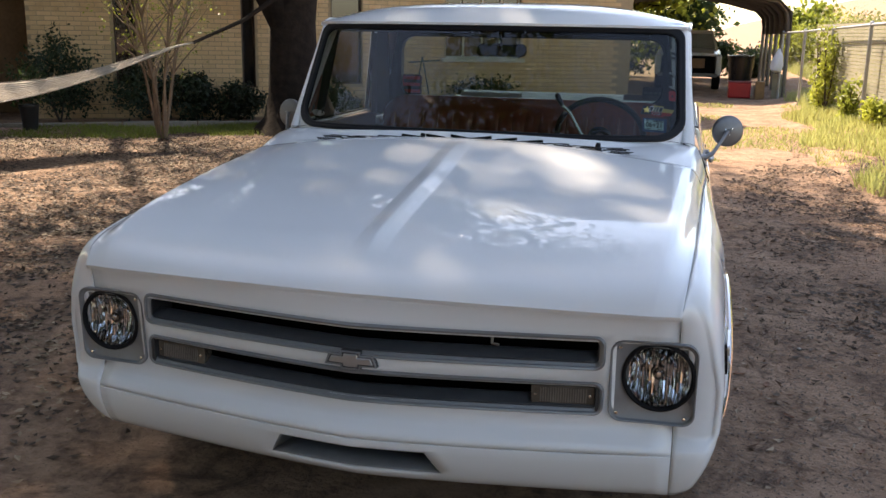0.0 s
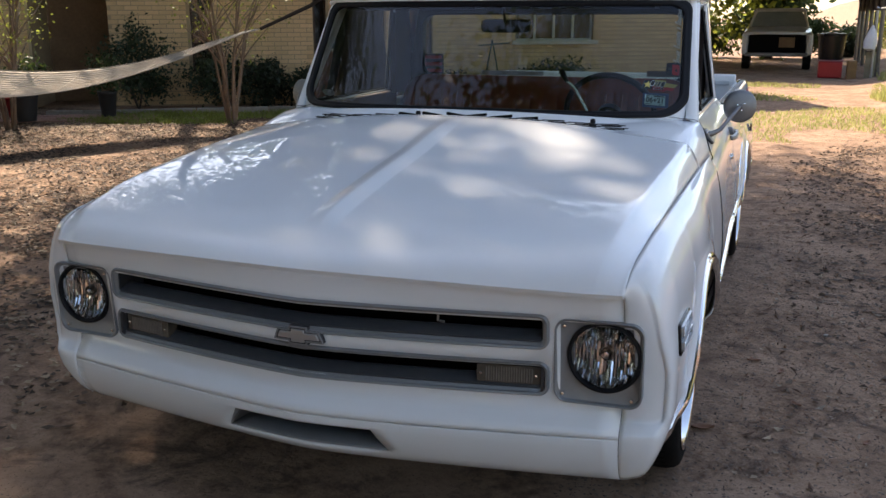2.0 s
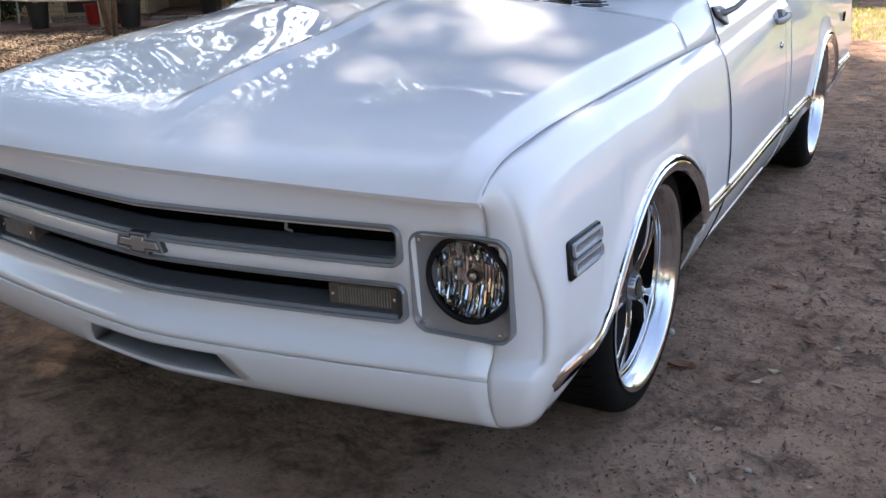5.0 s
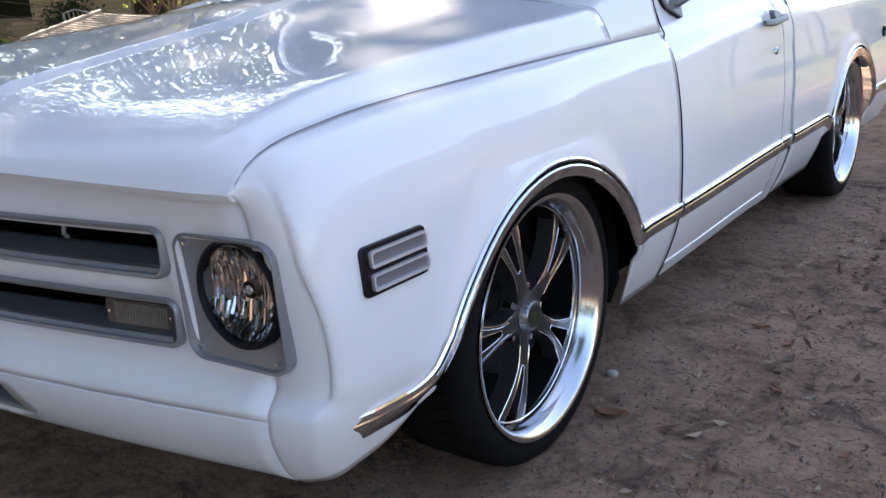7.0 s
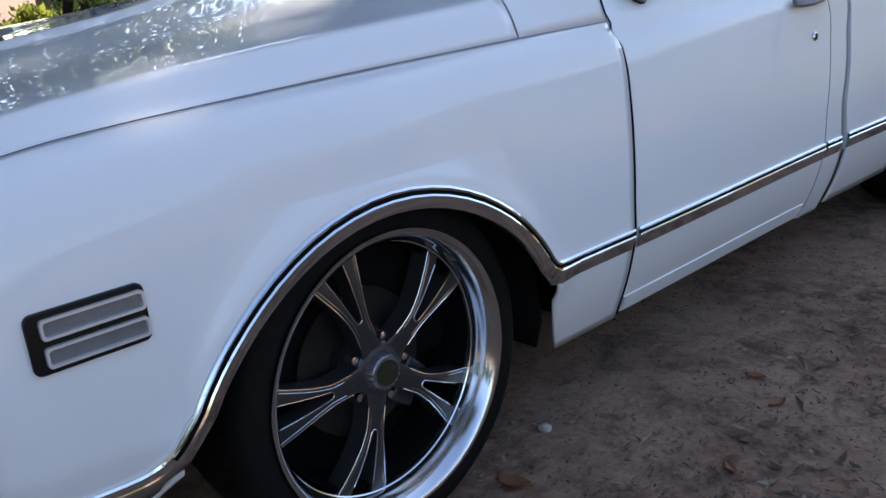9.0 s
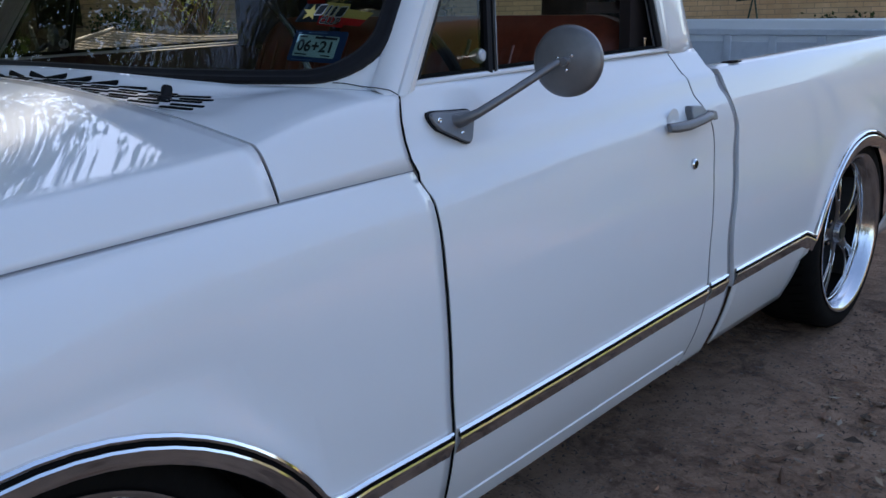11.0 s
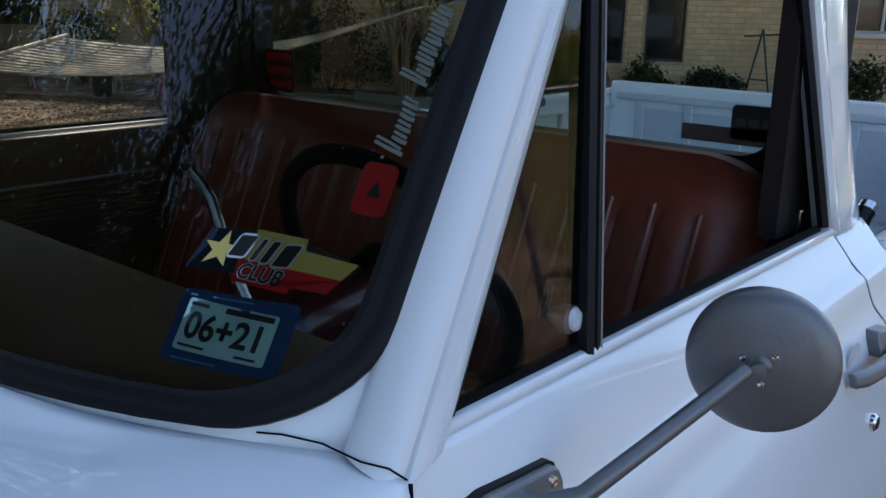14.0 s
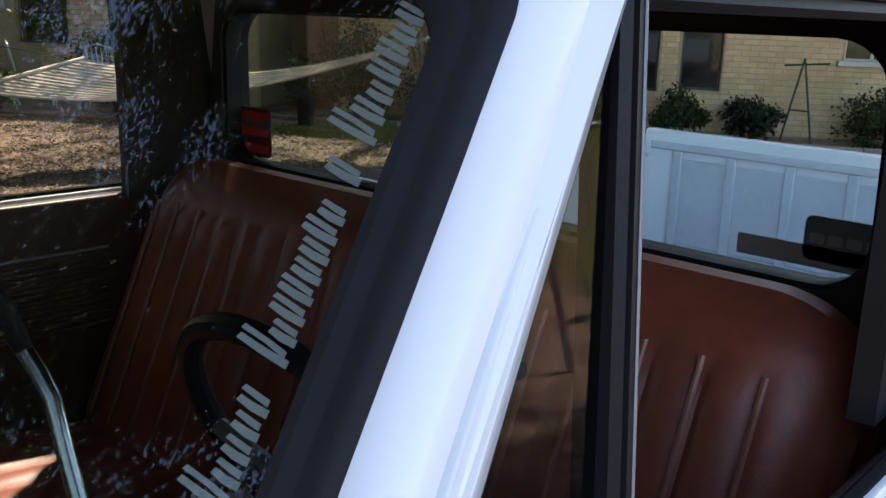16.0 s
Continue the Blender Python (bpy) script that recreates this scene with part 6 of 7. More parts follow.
# ---- lamps, mirrors and handles on the truck ----
MARK = mat("milky_marker_lens", (0.15, 0.157, 0.168), 0.18, vary=0.15, scale=60, coat=1, bump=0.25, bump_scale=200)
RIMM = mat("bright_plated_rim", (0.66, 0.67, 0.69), 0.28, 0.5)
KNOBM = mat("cast_pale_metal", (0.62, 0.63, 0.65), 0.42, vary=0.15, scale=80)
GLOSSBLACK = mat("gloss_black_plastic", (0.008, 0.008, 0.009), 0.25, vary=0.2, spec=0.25)
for s in (1, -1):
    def mk(u, v, d, s=s):
        y, z = -0.534 + u * 0.995, 0.640 + v + 0.02 * u
        return (s * (side_x(y, z) + d), y, z)
    m0 = part("side_marker", prism(dense(rounded(0.168, 0.086, 0.012, 4), 0.03), mk, -0.006, 0.006), GLOSSBLACK, T, "black side marker lamp with two clear bars", bevel=0.002)
    for dv in (0.0195, -0.0195):
        o = dense(rounded(0.147, 0.029, 0.006, 4), 0.03)
        part("lens_bar", prism([(u + 0.007, v + dv) for u, v in o], mk, 0.003, 0.0070), MARK, m0, bevel=0.002)
        o2 = shrink(o, 0.147, 0.029, 0.0042)
        part("lens_rim", ring([(u + 0.007, v + dv) for u, v in o], [(u + 0.007, v + dv) for u, v in o2], mk, 0.006, 0.0125), RIMM, m0)
    # door mirror
    pl = lambda u, v, d, s=s: (s * (SIDE(0.99 + v) + 0.001 + d), 0.852 + u, 0.993 + v)
    tri = [(-0.048, 0.012), (-0.045, 0.0), (-0.035, -0.014), (0.010, -0.038), (0.024, -0.045), (0.034, -0.045), (0.044, -0.039), (0.070, -0.011), (0.074, -0.002), (0.073, 0.010), (0.066, 0.014), (0.02, 0.0165), (-0.028, 0.020), (-0.044, 0.018)]
    tri = [(0.9 * u + 0.006, 0.9 * v + 0.002) for u, v in tri]
    mir = part("door_mirror", prism(tri, pl, 0.002, 0.012), SATIN, T, "round satin-grey door mirror on a bent arm", bevel=0.003)
    part("gasket", prism([(u * 1.06, v * 1.08) for u, v in tri], pl, -0.004, 0.003), RUBBER, mir)
    for u, v in ((-0.022, 0.006), (0.024, -0.023), (0.057, 0.005)):
        q = Vector(pl(u, v, 0.012))
        part("screw", lathe([(0.0012, 0.002), (0.0035, 0.003), (0.0055, 0.002), (0.006, -0.004)], Matrix.Translation(q) @ pose(0, 0, 0, 0, 90 * s, 0), 12), CHROME, mir)
    arm = [pl(0.020, -0.002, 0.004), pl(0.026, 0.0, 0.022), (s * 0.950, 0.892, 1.008), (s * 0.972, 0.950, 1.036), (s * 1.000, 1.020, 1.072), (s * 1.010, 1.050, 1.086)]
    part("arm", tube(arm, [0.014, 0.011, 0.0085, 0.008, 0.008, 0.008], 12), SATIN, mir)
    facing = look((s * 1.012, 1.080, 1.086), (s * 1.012 - s * 0.30, 1.078 + 1.0, 1.088 - 0.05))
    head = part("mirror_head", lathe([(0.0, 0.016), (0.030, 0.013), (0.050, 0.0095), (0.0600, 0.007), (0.0648, 0.004), (0.0667, 0.0), (0.0667, -0.010), (0.062, -0.012)], facing, 48), SATIN, mir)
    part("mirror_glass", lathe([(0.0, -0.010), (0.0635, -0.010)], facing, 40), mat("mirror_silver", (0.9, 0.9, 0.9), 0.02, 1.0), mir)
    part("ball_joint", lathe([(0, 0.034), (0.007, 0.033), (0.0085, 0.026), (0.006, 0.018), (0.010, 0.016), (0.010, 0.010)], facing, 14), SATIN, mir)
    for a in (40, 160, 280):
        part("rivet", lathe([(0, 0.018), (0.003, 0.0175), (0.004, 0.012)], facing @ Matrix.Translation((0.016 * math.cos(radians(a)), 0.016 * math.sin(radians(a)), 0.0)), 10), CHROME, mir)
    # door handle and lock
    hx = lambda y, z, d, s=s: (s * (side_x(y, z) + d), y, z)
    secs = [(1.577, 0.893, 0.014, 0.010), (1.606, 0.891, 0.021, 0.0115), (1.651, 0.891, 0.027, 0.0115), (1.696, 0.895, 0.031, 0.010), (1.735, 0.899, 0.032, 0.010), (1.768, 0.901, 0.029, 0.010)]
    rows = []
    for y, z, d, h in secs:
        rows.append([hx(y, z + h * b, d + 0.007 * a) for a, b in ((-1, 1), (0.4, 1), (1, 0.55), (1, -0.55), (0.4, -1), (-1, -1))])
    bm = sheet(rows, close=True)
    bm.verts.ensure_lookup_table()
    bm.faces.new([bm.verts[k] for k in range(6)][::-1])
    bm.faces.new([bm.verts[len(bm.verts) - 6 + k] for k in range(6)])
    hnd = part("door_handle", bm, SATIN, T, "satin-grey pull door handle", bevel=0.003)
    part("handle_base", prism([(-0.038, -0.012), (0.035, -0.012), (0.038, 0.006), (0.020, 0.020), (-0.026, 0.024), (-0.038, 0.014)], lambda u, v, d: hx(1.730 + u, 0.906 + v, d), -0.004, 0.020), SATIN, hnd, bevel=0.003)
    part("handle_end", prism(rounded(0.022, 0.022, 0.006, 3), lambda u, v, d: hx(1.776 + u, 0.901 + v, d), -0.01, 0.034), SATIN, hnd, bevel=0.002)
    part("handle_dish", lathe([(0.0, -0.0005), (0.018, 0.0008), (0.028, 0.001)], Matrix.Translation(hx(1.625, 0.905, 0.0005)) @ pose(0, 0, 0, 0, 90 * s, 0), 24), WHITE, hnd)
    lock = part("key_lock", lathe([(0.0, 0.003), (0.0035, 0.0035), (0.005, 0.007), (0.010, 0.008), (0.0135, 0.005), (0.0145, -0.004)], Matrix.Translation(hx(1.704, 0.788, 0)) @ pose(0, 0, 0, 0, 88 * s, 0), 24), CHROME, T, "round key lock with a dark face")
    part("lock_face", lathe([(0.0, 0.0085), (0.0095, 0.0085), (0.0100, 0.006)], Matrix.Translation(hx(1.704, 0.788, 0)) @ pose(0, 0, 0, 0, 88 * s, 0), 20), GLOSSBLACK, lock)
    # vent window
    vp = lambda y, z, d, s=s: (s * (lerp(0.862, 0.790, (z - 1.06) / 0.43) + d), y, z)
    rows = []
    for v in lin(0, 1, 8):
        y, z = lerp(1.043, 1.116, v), lerp(1.060, 1.482, v)
        rows.append([vp(y - 0.014, z, -0.022), vp(y - 0.014, z, 0.002), vp(y - 0.004, z, 0.004), vp(y - 0.003, z, -0.001), vp(y + 0.003, z, -0.001), vp(y + 0.004, z, 0.003), vp(y + 0.014, z, 0.001), vp(y + 0.014, z, -0.022)])
    post = part("vent_post", sheet(rows), RUBBER, T, "black vent window post with a thin bright edge")
    part("post_trim", tube([vp(lerp(1.043, 1.116, v) + 0.013, lerp(1.060, 1.482, v), 0.0015) for v in lin(0, 1, 4)], 0.0014, 6), SATIN, post)
    fr = []
    for v in lin(0.01, 0.985, 10):
        q = door_line(v)
        fr.append([(s * (q.x - 0.012), q.y - 0.002, q.z), (s * (q.x - 0.006), q.y + 0.006, q.z), (s * (q.x - 0.008), q.y + 0.016, q.z), (s * (q.x - 0.02), q.y + 0.018, q.z)])
    part("vent_seal", sheet(fr), RUBBER, post)
    part("sill_seal", tube([vp(y, 1.067, -0.012) for y in lin(0.83, 1.69, 6)], 0.008, 6), BLACK, post)
    part("rear_channel", tube([(s * lerp(0.850, 0.782, v), lerp(1.715, 1.647, v), lerp(1.07, 1.49, v)) for v in lin(0, 1, 5)], 0.009, 6), RUBBER, post)
    part("head_channel", tube([(s * 0.783, y, 1.482) for y in lin(1.10, 1.62, 4)], 0.009, 6), RUBBER, post)
    bm = bmesh.new()
    a, b = door_line(0.02), door_line(0.97)
    quadv = [(s * (a.x - 0.016), a.y + 0.01, a.z), (s * (a.x - 0.014), 1.040, 1.066), (s * (b.x - 0.012), 1.108, 1.475), (s * (b.x - 0.014), b.y + 0.004, b.z)]
    bm.faces.new([bm.verts.new(p) for p in quadv])
    vg = part("vent_glass", bm, VENTGLASS, post, "tinted vent window glass", smooth=False)
    face_out(vg, (s, 0, 0))
    vg.visible_shadow = False
    part("vent_knob", lathe([(0, 0.015), (0.009, 0.0135), (0.0145, 0.006), (0.0145, -0.003), (0.006, -0.02)], Matrix.Translation(vp(1.030, 1.096, -0.018)) @ pose(0, 0, 0, 0, 90 * s, 0), 20), KNOBM, post)
    part("vent_latch", tube([vp(1.012, 1.098, -0.035), vp(1.018, 1.115, -0.03), vp(1.030, 1.125, -0.035)], 0.004, 6), DKGREY, post)
    part("vent_hinge", prism(rounded(0.014, 0.008, 0.003, 3), lambda u, v, d: vp(0.990 + u, 1.305 + v, d), -0.020, 0.002), RUBBER, post)
    part("lock_pin", lathe([(0, 0.030), (0.006, 0.030), (0.006, 0.026), (0.003, 0.024), (0.003, -0.01)], Matrix.Translation((s * 0.816, 1.704, 1.062)), 12), CHROME, T)
part("bed_marker", box(0.972, 0.985, 3.55, 3.575, 0.70, 0.75), GLOSSBLACK, T)

cut = [(0.62, 2.62, 0.61), (0.60, 2.70, 0.71), (0.585, 2.80, 0.80), (0.59, 2.885, 0.868)]
bedpipe = tagged(part("pipe", tube(cut, 0.025, 14), GLOSSBLACK), "black pipe with a bright rim standing in the truck bed", "pipe")
part("rim", tube([(0.589, 2.876, 0.860), (0.591, 2.893, 0.875)], 0.027, 16), CHROME, bedpipe)

# ---- inside the cab ----
part("cab_floor", box(-0.82, 0.82, 0.62, 1.90, 0.36, 0.40), LINER, T)
part("firewall", box(-0.80, 0.80, 0.60, 0.64, 0.40, 1.02), LINER, T)
DASHTOP = mat("taupe_dash_pad", (0.24, 0.160, 0.112), 0.6, vary=0.2, scale=30, bump=0.1, bump_scale=300)
rows = []
for x in lin(-0.80, 0.80, 25):
    y0 = 0.615 + 0.13 * (x / 0.8) ** 2
    rows.append([(x, y0, 1.035), (x, y0 + 0.07, 1.048), (x, 0.90, 1.045), (x, 0.945, 1.030), (x, 0.95, 1.0), (x, 0.93, 0.93), (x, 0.92, 0.80), (x, 0.88, 0.76)])
dash = part("dashboard", sheet(rows), DASHTOP, T, "dark brown padded dashboard", solid=0.01)
part("instrument_panel", prism(rounded(0.50, 0.10, 0.02), lambda u, v, d: (0.38 + u, 0.942 + d, 0.95 + v), 0.0, 0.012), GLOSSBLACK, dash)
# bench seat with pleats
def pleat(x):
    return 0.013 * abs(math.sin(math.pi * (x + 0.735) / 0.07)) ** 0.5


rows = []
for x in lin(-0.76, 0.76, 187):
    e = min(1.0, max(0.0, (0.76 - abs(x)) / 0.14))
    k = math.sqrt(max(0.0, 1 - (1 - e) ** 2))
    row = []
    for t in lin(0, 1, 22):
        y, z = lerp(1.52, 1.735, t), lerp(0.58, 1.095, t)
        f = pleat(x) if 0.08 < t < 0.95 else 0.0
        row.append((x, y - (0.04 + f) * (0.3 + 0.7 * k) + 0.03 * (1 - k), z * (1 - 0.10 * (1 - k) * t)))
    topz = 1.145 - 0.10 * (1 - k)
    row += [(x, 1.735, topz - 0.004 - 0.02), (x, 1.765, topz), (x, 1.80, topz), (x, 1.83, topz - 0.03), (x, 1.84, 0.60)]
    rows.append(row)
seat = part("bench_seat", sheet(rows), VINYL, T, "saddle-brown pleated vinyl bench seat")
SEAMV = mat("light_vinyl_seam", (0.30, 0.10, 0.06), 0.4, vary=0.3, scale=60)
for x in (0.35, 0.43, 0.51, 0.59, 0.67, -0.35, -0.43, -0.51, -0.59, -0.67):
    k = math.sqrt(max(0.0, 1 - (1 - min(1.0, (0.76 - abs(x)) / 0.14)) ** 2))
    part("seat_seam", tube([(x, lerp(1.52, 1.735, t) - 0.050 * (0.3 + 0.7 * k) + 0.03 * (1 - k) - 0.002, lerp(0.58, 1.095, t) * (1 - 0.10 * (1 - k) * t)) for t in lin(0.1, 0.95, 14)], 0.0042, 6), SEAMV, seat)
rows = []
for x in lin(-0.68, 0.68, 81):
    f = pleat(x)
    rows.append([(x, 0.98, 0.42), (x, 0.975, 0.56), (x, 1.0, 0.62), (x, 1.2, 0.635 + f), (x, 1.5, 0.60 + f), (x, 1.56, 0.56)])
part("cushion", sheet(rows), VINYL, seat)
# steering wheel, column and shift lever
wheel_m = look((0.46, 1.186, 1.025), (0.46, 0.711, 0.79))
bm = bmesh.new()
n1, n2 = 48, 10
rows = [[wheel_m @ Vector(((0.195 + 0.013 * math.cos(2 * math.pi * j / n2)) * math.cos(2 * math.pi * i / n1), (0.195 + 0.013 * math.cos(2 * math.pi * j / n2)) * math.sin(2 * math.pi * i / n1), 0.013 * math.sin(2 * math.pi * j / n2))) for j in range(n2)] for i in range(n1 + 1)]
sheet(rows, bm, close=True)
tidy(bm)
sw = part("steering_wheel", bm, RUBBER, T, "thin black steering wheel")
for a in (0, 180, 270):
    ca, sa = math.cos(radians(a)), math.sin(radians(a))
    part("spoke", tube([wheel_m @ Vector((0.03 * ca, 0.03 * sa, -0.02)), wheel_m @ Vector((0.19 * ca, 0.19 * sa, 0))], 0.010, 8), SATIN, sw)
part("horn_cap", lathe([(0, 0.012), (0.04, 0.010), (0.055, 0.0), (0.055, -0.03)], wheel_m, 30), RUBBER, sw)
col = part("steering_column", tube([(0.46, 1.17, 1.015), (0.455, 1.02, 0.99), (0.45, 0.90, 0.965), (0.44, 0.70, 0.87)], [0.030, 0.040, 0.042, 0.04], 18), mat("dark_red_column", (0.10, 0.018, 0.022), 0.3, vary=0.2, coat=0.5), T, "dark red steering column")
part("collar", tube([(0.452, 0.945, 0.974), (0.4535, 0.965, 0.979), (0.4545, 0.995, 0.985), (0.455, 1.01, 0.988)], [0.043, 0.047, 0.047, 0.043], 20), mat("blue_grey_collar", (0.05, 0.075, 0.13), 0.25, 0.4, vary=0.2), col, "blue-grey shift collar")
# teal cast of the tinted glass is put into the lever's colour
LEVER = mat("teal_tinted_chrome", (0.62, 0.70, 0.70), 0.24, 1.0, vary=0.15, scale=50)
part("shift_lever", tube([(0.430, 0.972, 1.005), (0.402, 0.970, 1.050), (0.368, 0.973, 1.105), (0.347, 0.975, 1.143), (0.332, 0.973, 1.160), (0.311, 0.970, 1.177)], 0.0078, 12), LEVER, col, "bent chrome shift lever")
part("lever_knob", tube([(0.311, 0.970, 1.177), (0.304, 0.967, 1.190), (0.295, 0.961, 1.208), (0.289, 0.956, 1.222), (0.286, 0.953, 1.228)], [0.0082, 0.0095, 0.0125, 0.012, 0.006], 14), RUBBER, col)
rm = thing("rearview_mirror", "black interior mirror hanging at the windshield", "mirror")
part("housing", prism(rounded(0.22, 0.055, 0.02, 5), lambda u, v, d: (0.03 + u, 1.00 + d, 1.405 + v), -0.012, 0.012), GLOSSBLACK, rm, bevel=0.004)
part("stalk", tube([(0.03, 0.99, 1.42), (0.03, 0.96, 1.47), (0.03, 0.945, 1.49)], 0.006, 8), GLOSSBLACK, rm)
part("visor", box(-0.62, -0.10, 0.97, 1.12, 1.475, 1.49), LINER, T)
part("visor", box(0.14, 0.66, 0.97, 1.12, 1.475, 1.49), LINER, T)

# ---- decals ----
def flat(name, c, r=0.5):
    return mat(name, c, r, vary=0.08, scale=60)


DBLUE, DTEAL, DBLACK, DRED, DYEL, DWHITE = flat("blue_print", (0.012, 0.05, 0.16)), flat("pale_teal_print", (0.42, 0.66, 0.68)), flat("black_print", (0.01, 0.01, 0.012)), flat("red_print", (0.58, 0.010, 0.014)), flat("yellow_print", (0.62, 0.50, 0.14)), flat("white_print", (0.62, 0.64, 0.66))


def screen_uv(x, z):
    v = (z - 1.070) / 0.442
    return x / lerp(0.838, 0.802, v) * 0.79, (v - 0.5) * 0.53


def glass_fn(x, z, turn=0.0, depth=-0.0065):
    u0, v0 = screen_uv(x, z)
    c, sn = math.cos(radians(turn)), math.sin(radians(turn))
    return lambda u, v, d: on_screen(u0 + u * c - v * sn, v0 + u * sn + v * c, depth + d)


def text_mesh(body, size, fn, d, grow=0.0):
    cu = bpy.data.curves.new("letters", "FONT")
    cu.offset = grow
    cu.body, cu.size, cu.align_x, cu.align_y = body, size, "CENTER", "CENTER"
    ob = bpy.data.objects.new("letters", cu)
    scene.collection.objects.link(ob)
    bpy.context.view_layer.update()
    me = bpy.data.meshes.new_from_object(ob.evaluated_get(bpy.context.evaluated_depsgraph_get()))
    bpy.data.objects.remove(ob)
    bm = bmesh.new()
    bm.from_mesh(me)
    for v in bm.verts:
        v.co = fn(v.co.x, v.co.y, d)
    return bm


# registration sticker
def on_glass(x, z, d):
    u, v = screen_uv(x, z)
    return on_screen(u, v, -0.0065 + d)


def patch(corners):
    """Maps (a, b) in 0..1 onto the glass between four (x, z) corners: upper two, then lower two."""
    (xa, za), (xb, zb), (xc, zc), (xd, zd) = corners
    return lambda a, b, d: on_glass(lerp(lerp(xd, xc, a), lerp(xa, xb, a), b), lerp(lerp(zd, zc, a), lerp(za, zb, a), b), d)


def in_box(o, w, h):
    return [(u / w + 0.5, v / h + 0.5) for u, v in o]


g = patch(((0.668, 1.163), (0.762, 1.158), (0.766, 1.105), (0.672, 1.112)))
reg = part("registration_sticker", prism(in_box(dense(rounded(0.094, 0.055, 0.004, 2), 0.02), 0.094, 0.055), g, -0.001, 0.0), DBLUE, T, "blue and teal registration sticker on the glass")
g2 = patch(((0.6762, 1.1563), (0.7507, 1.1487), (0.7535, 1.1130), (0.679, 1.1200)))
part("sticker_panel", prism(in_box(dense(rounded(0.074, 0.036, 0.002, 2), 0.02), 0.074, 0.036), g2, 0.0, 0.0006), DTEAL, reg)
part("sticker_date", text_mesh("06+21", 0.0262, lambda u, v, d: g2(0.5 + u / 0.0765, 0.47 + v / 0.037, d), 0.001, 0.0007), DBLACK, reg, smooth=False)
for a, b, w, h in ((0.14, 0.90, 0.2, 0.07), (0.70, 0.90, 0.52, 0.11), (0.2, 0.10, 0.3, 0.05), (0.8, 0.09, 0.22, 0.05)):
    part("print_bar", prism([(a - w / 2, b - h / 2), (a + w / 2, b - h / 2), (a + w / 2, b + h / 2), (a - w / 2, b + h / 2)], g2, 0.0005, 0.001), DBLACK, reg, smooth=False)
for a, b, w in ((0.10, 0.92, 0.06), (0.45, 0.93, 0.35), (0.3, 0.05, 0.4)):
    part("print_bar", prism([(a - w / 2, b - 0.012), (a + w / 2, b - 0.012), (a + w / 2, b + 0.012), (a - w / 2, b + 0.012)], g, 0.0003, 0.0008), flat("pale_blue_print", (0.10, 0.22, 0.38)), reg, smooth=False)
# club decal: star, yellow and red fields, dark lettering
club = part("club_decal", prism([(0.666, 1.208), (0.7045, 1.208), (0.7045, 1.1685), (0.703, 1.1765), (0.658, 1.1775)], on_glass, -0.001, 0.0), flat("night_blue_print", (0.008, 0.018, 0.035)), T, "state-flag coloured club decal with a star")
part("yellow_field", prism([(0.7045, 1.2095), (0.7455, 1.2050), (0.7470, 1.1965), (0.7885, 1.1888), (0.7808, 1.1772), (0.704, 1.1870)], on_glass, 0.0, 0.0006), DYEL, club, smooth=False)
part("red_field", prism([(0.7000, 1.1872), (0.7808, 1.1770), (0.7748, 1.1668), (0.7478, 1.1698), (0.7468, 1.165), (0.701, 1.1712)], on_glass, 0.0, 0.0006), DRED, club, smooth=False)
star = [((0.0165 if k % 2 == 0 else 0.0066) * math.sin(2 * math.pi * k / 10 + 0.1) + 0.6815, (0.0140 if k % 2 == 0 else 0.0056) * math.cos(2 * math.pi * k / 10 + 0.1) + 1.1925) for k in range(10)]
part("star", prism(star, on_glass, 0.0, 0.0008), DYEL, club, smooth=False)
for x, w in ((0.6985, 0.013), (0.7125, 0.0035), (0.7220, 0.0055), (0.7355, 0.012)):
    z = 1.1965 - 0.13 * (x - 0.6985)
    for grow, m, d in ((0.0016, DWHITE, 0.0006), (0.0, DBLACK, 0.0011)):
        part("print_bar", prism([(x + p + 0.30 * q, z + q) for p, q in rounded(w + 2 * grow, 0.0155 + 2 * grow, 0.0015 + grow, 3)], on_glass, d, d + 0.0004), m, club, smooth=False)
for grow, m, d in ((0.0009, DWHITE, 0.0009), (0.0003, DBLACK, 0.0015)):
    part("letters", text_mesh("CLUB", 0.0150, lambda u, v, d_: on_glass(0.7215 + u * 0.98 + 0.12 * v, 1.1765 + v - 0.12 * u, d_), d, grow), m, club, smooth=False)
# red emblem and the row of light strokes up the edge of the glass
k_ = patch(((0.7610, 1.2660), (0.7874, 1.2620), (0.7905, 1.2230), (0.7640, 1.2270)))
em = part("red_emblem", prism(in_box(rounded(0.026, 0.039, 0.006, 5), 0.026, 0.039), k_, -0.001, 0.0), DRED, T, "red rounded emblem decal with a dark triangle")
part("triangle", prism([(0.34, 0.36), (0.72, 0.36), (0.52, 0.66)], k_, 0.0, 0.0006), DBLACK, em, smooth=False)
rn = random.Random(2)
script = part("script_decal", prism([(0.770, 1.268), (0.772, 1.268), (0.772, 1.270), (0.770, 1.270)], on_glass, -0.001, 0.0), DWHITE, T, "row of slanted pale strokes up the windshield edge")
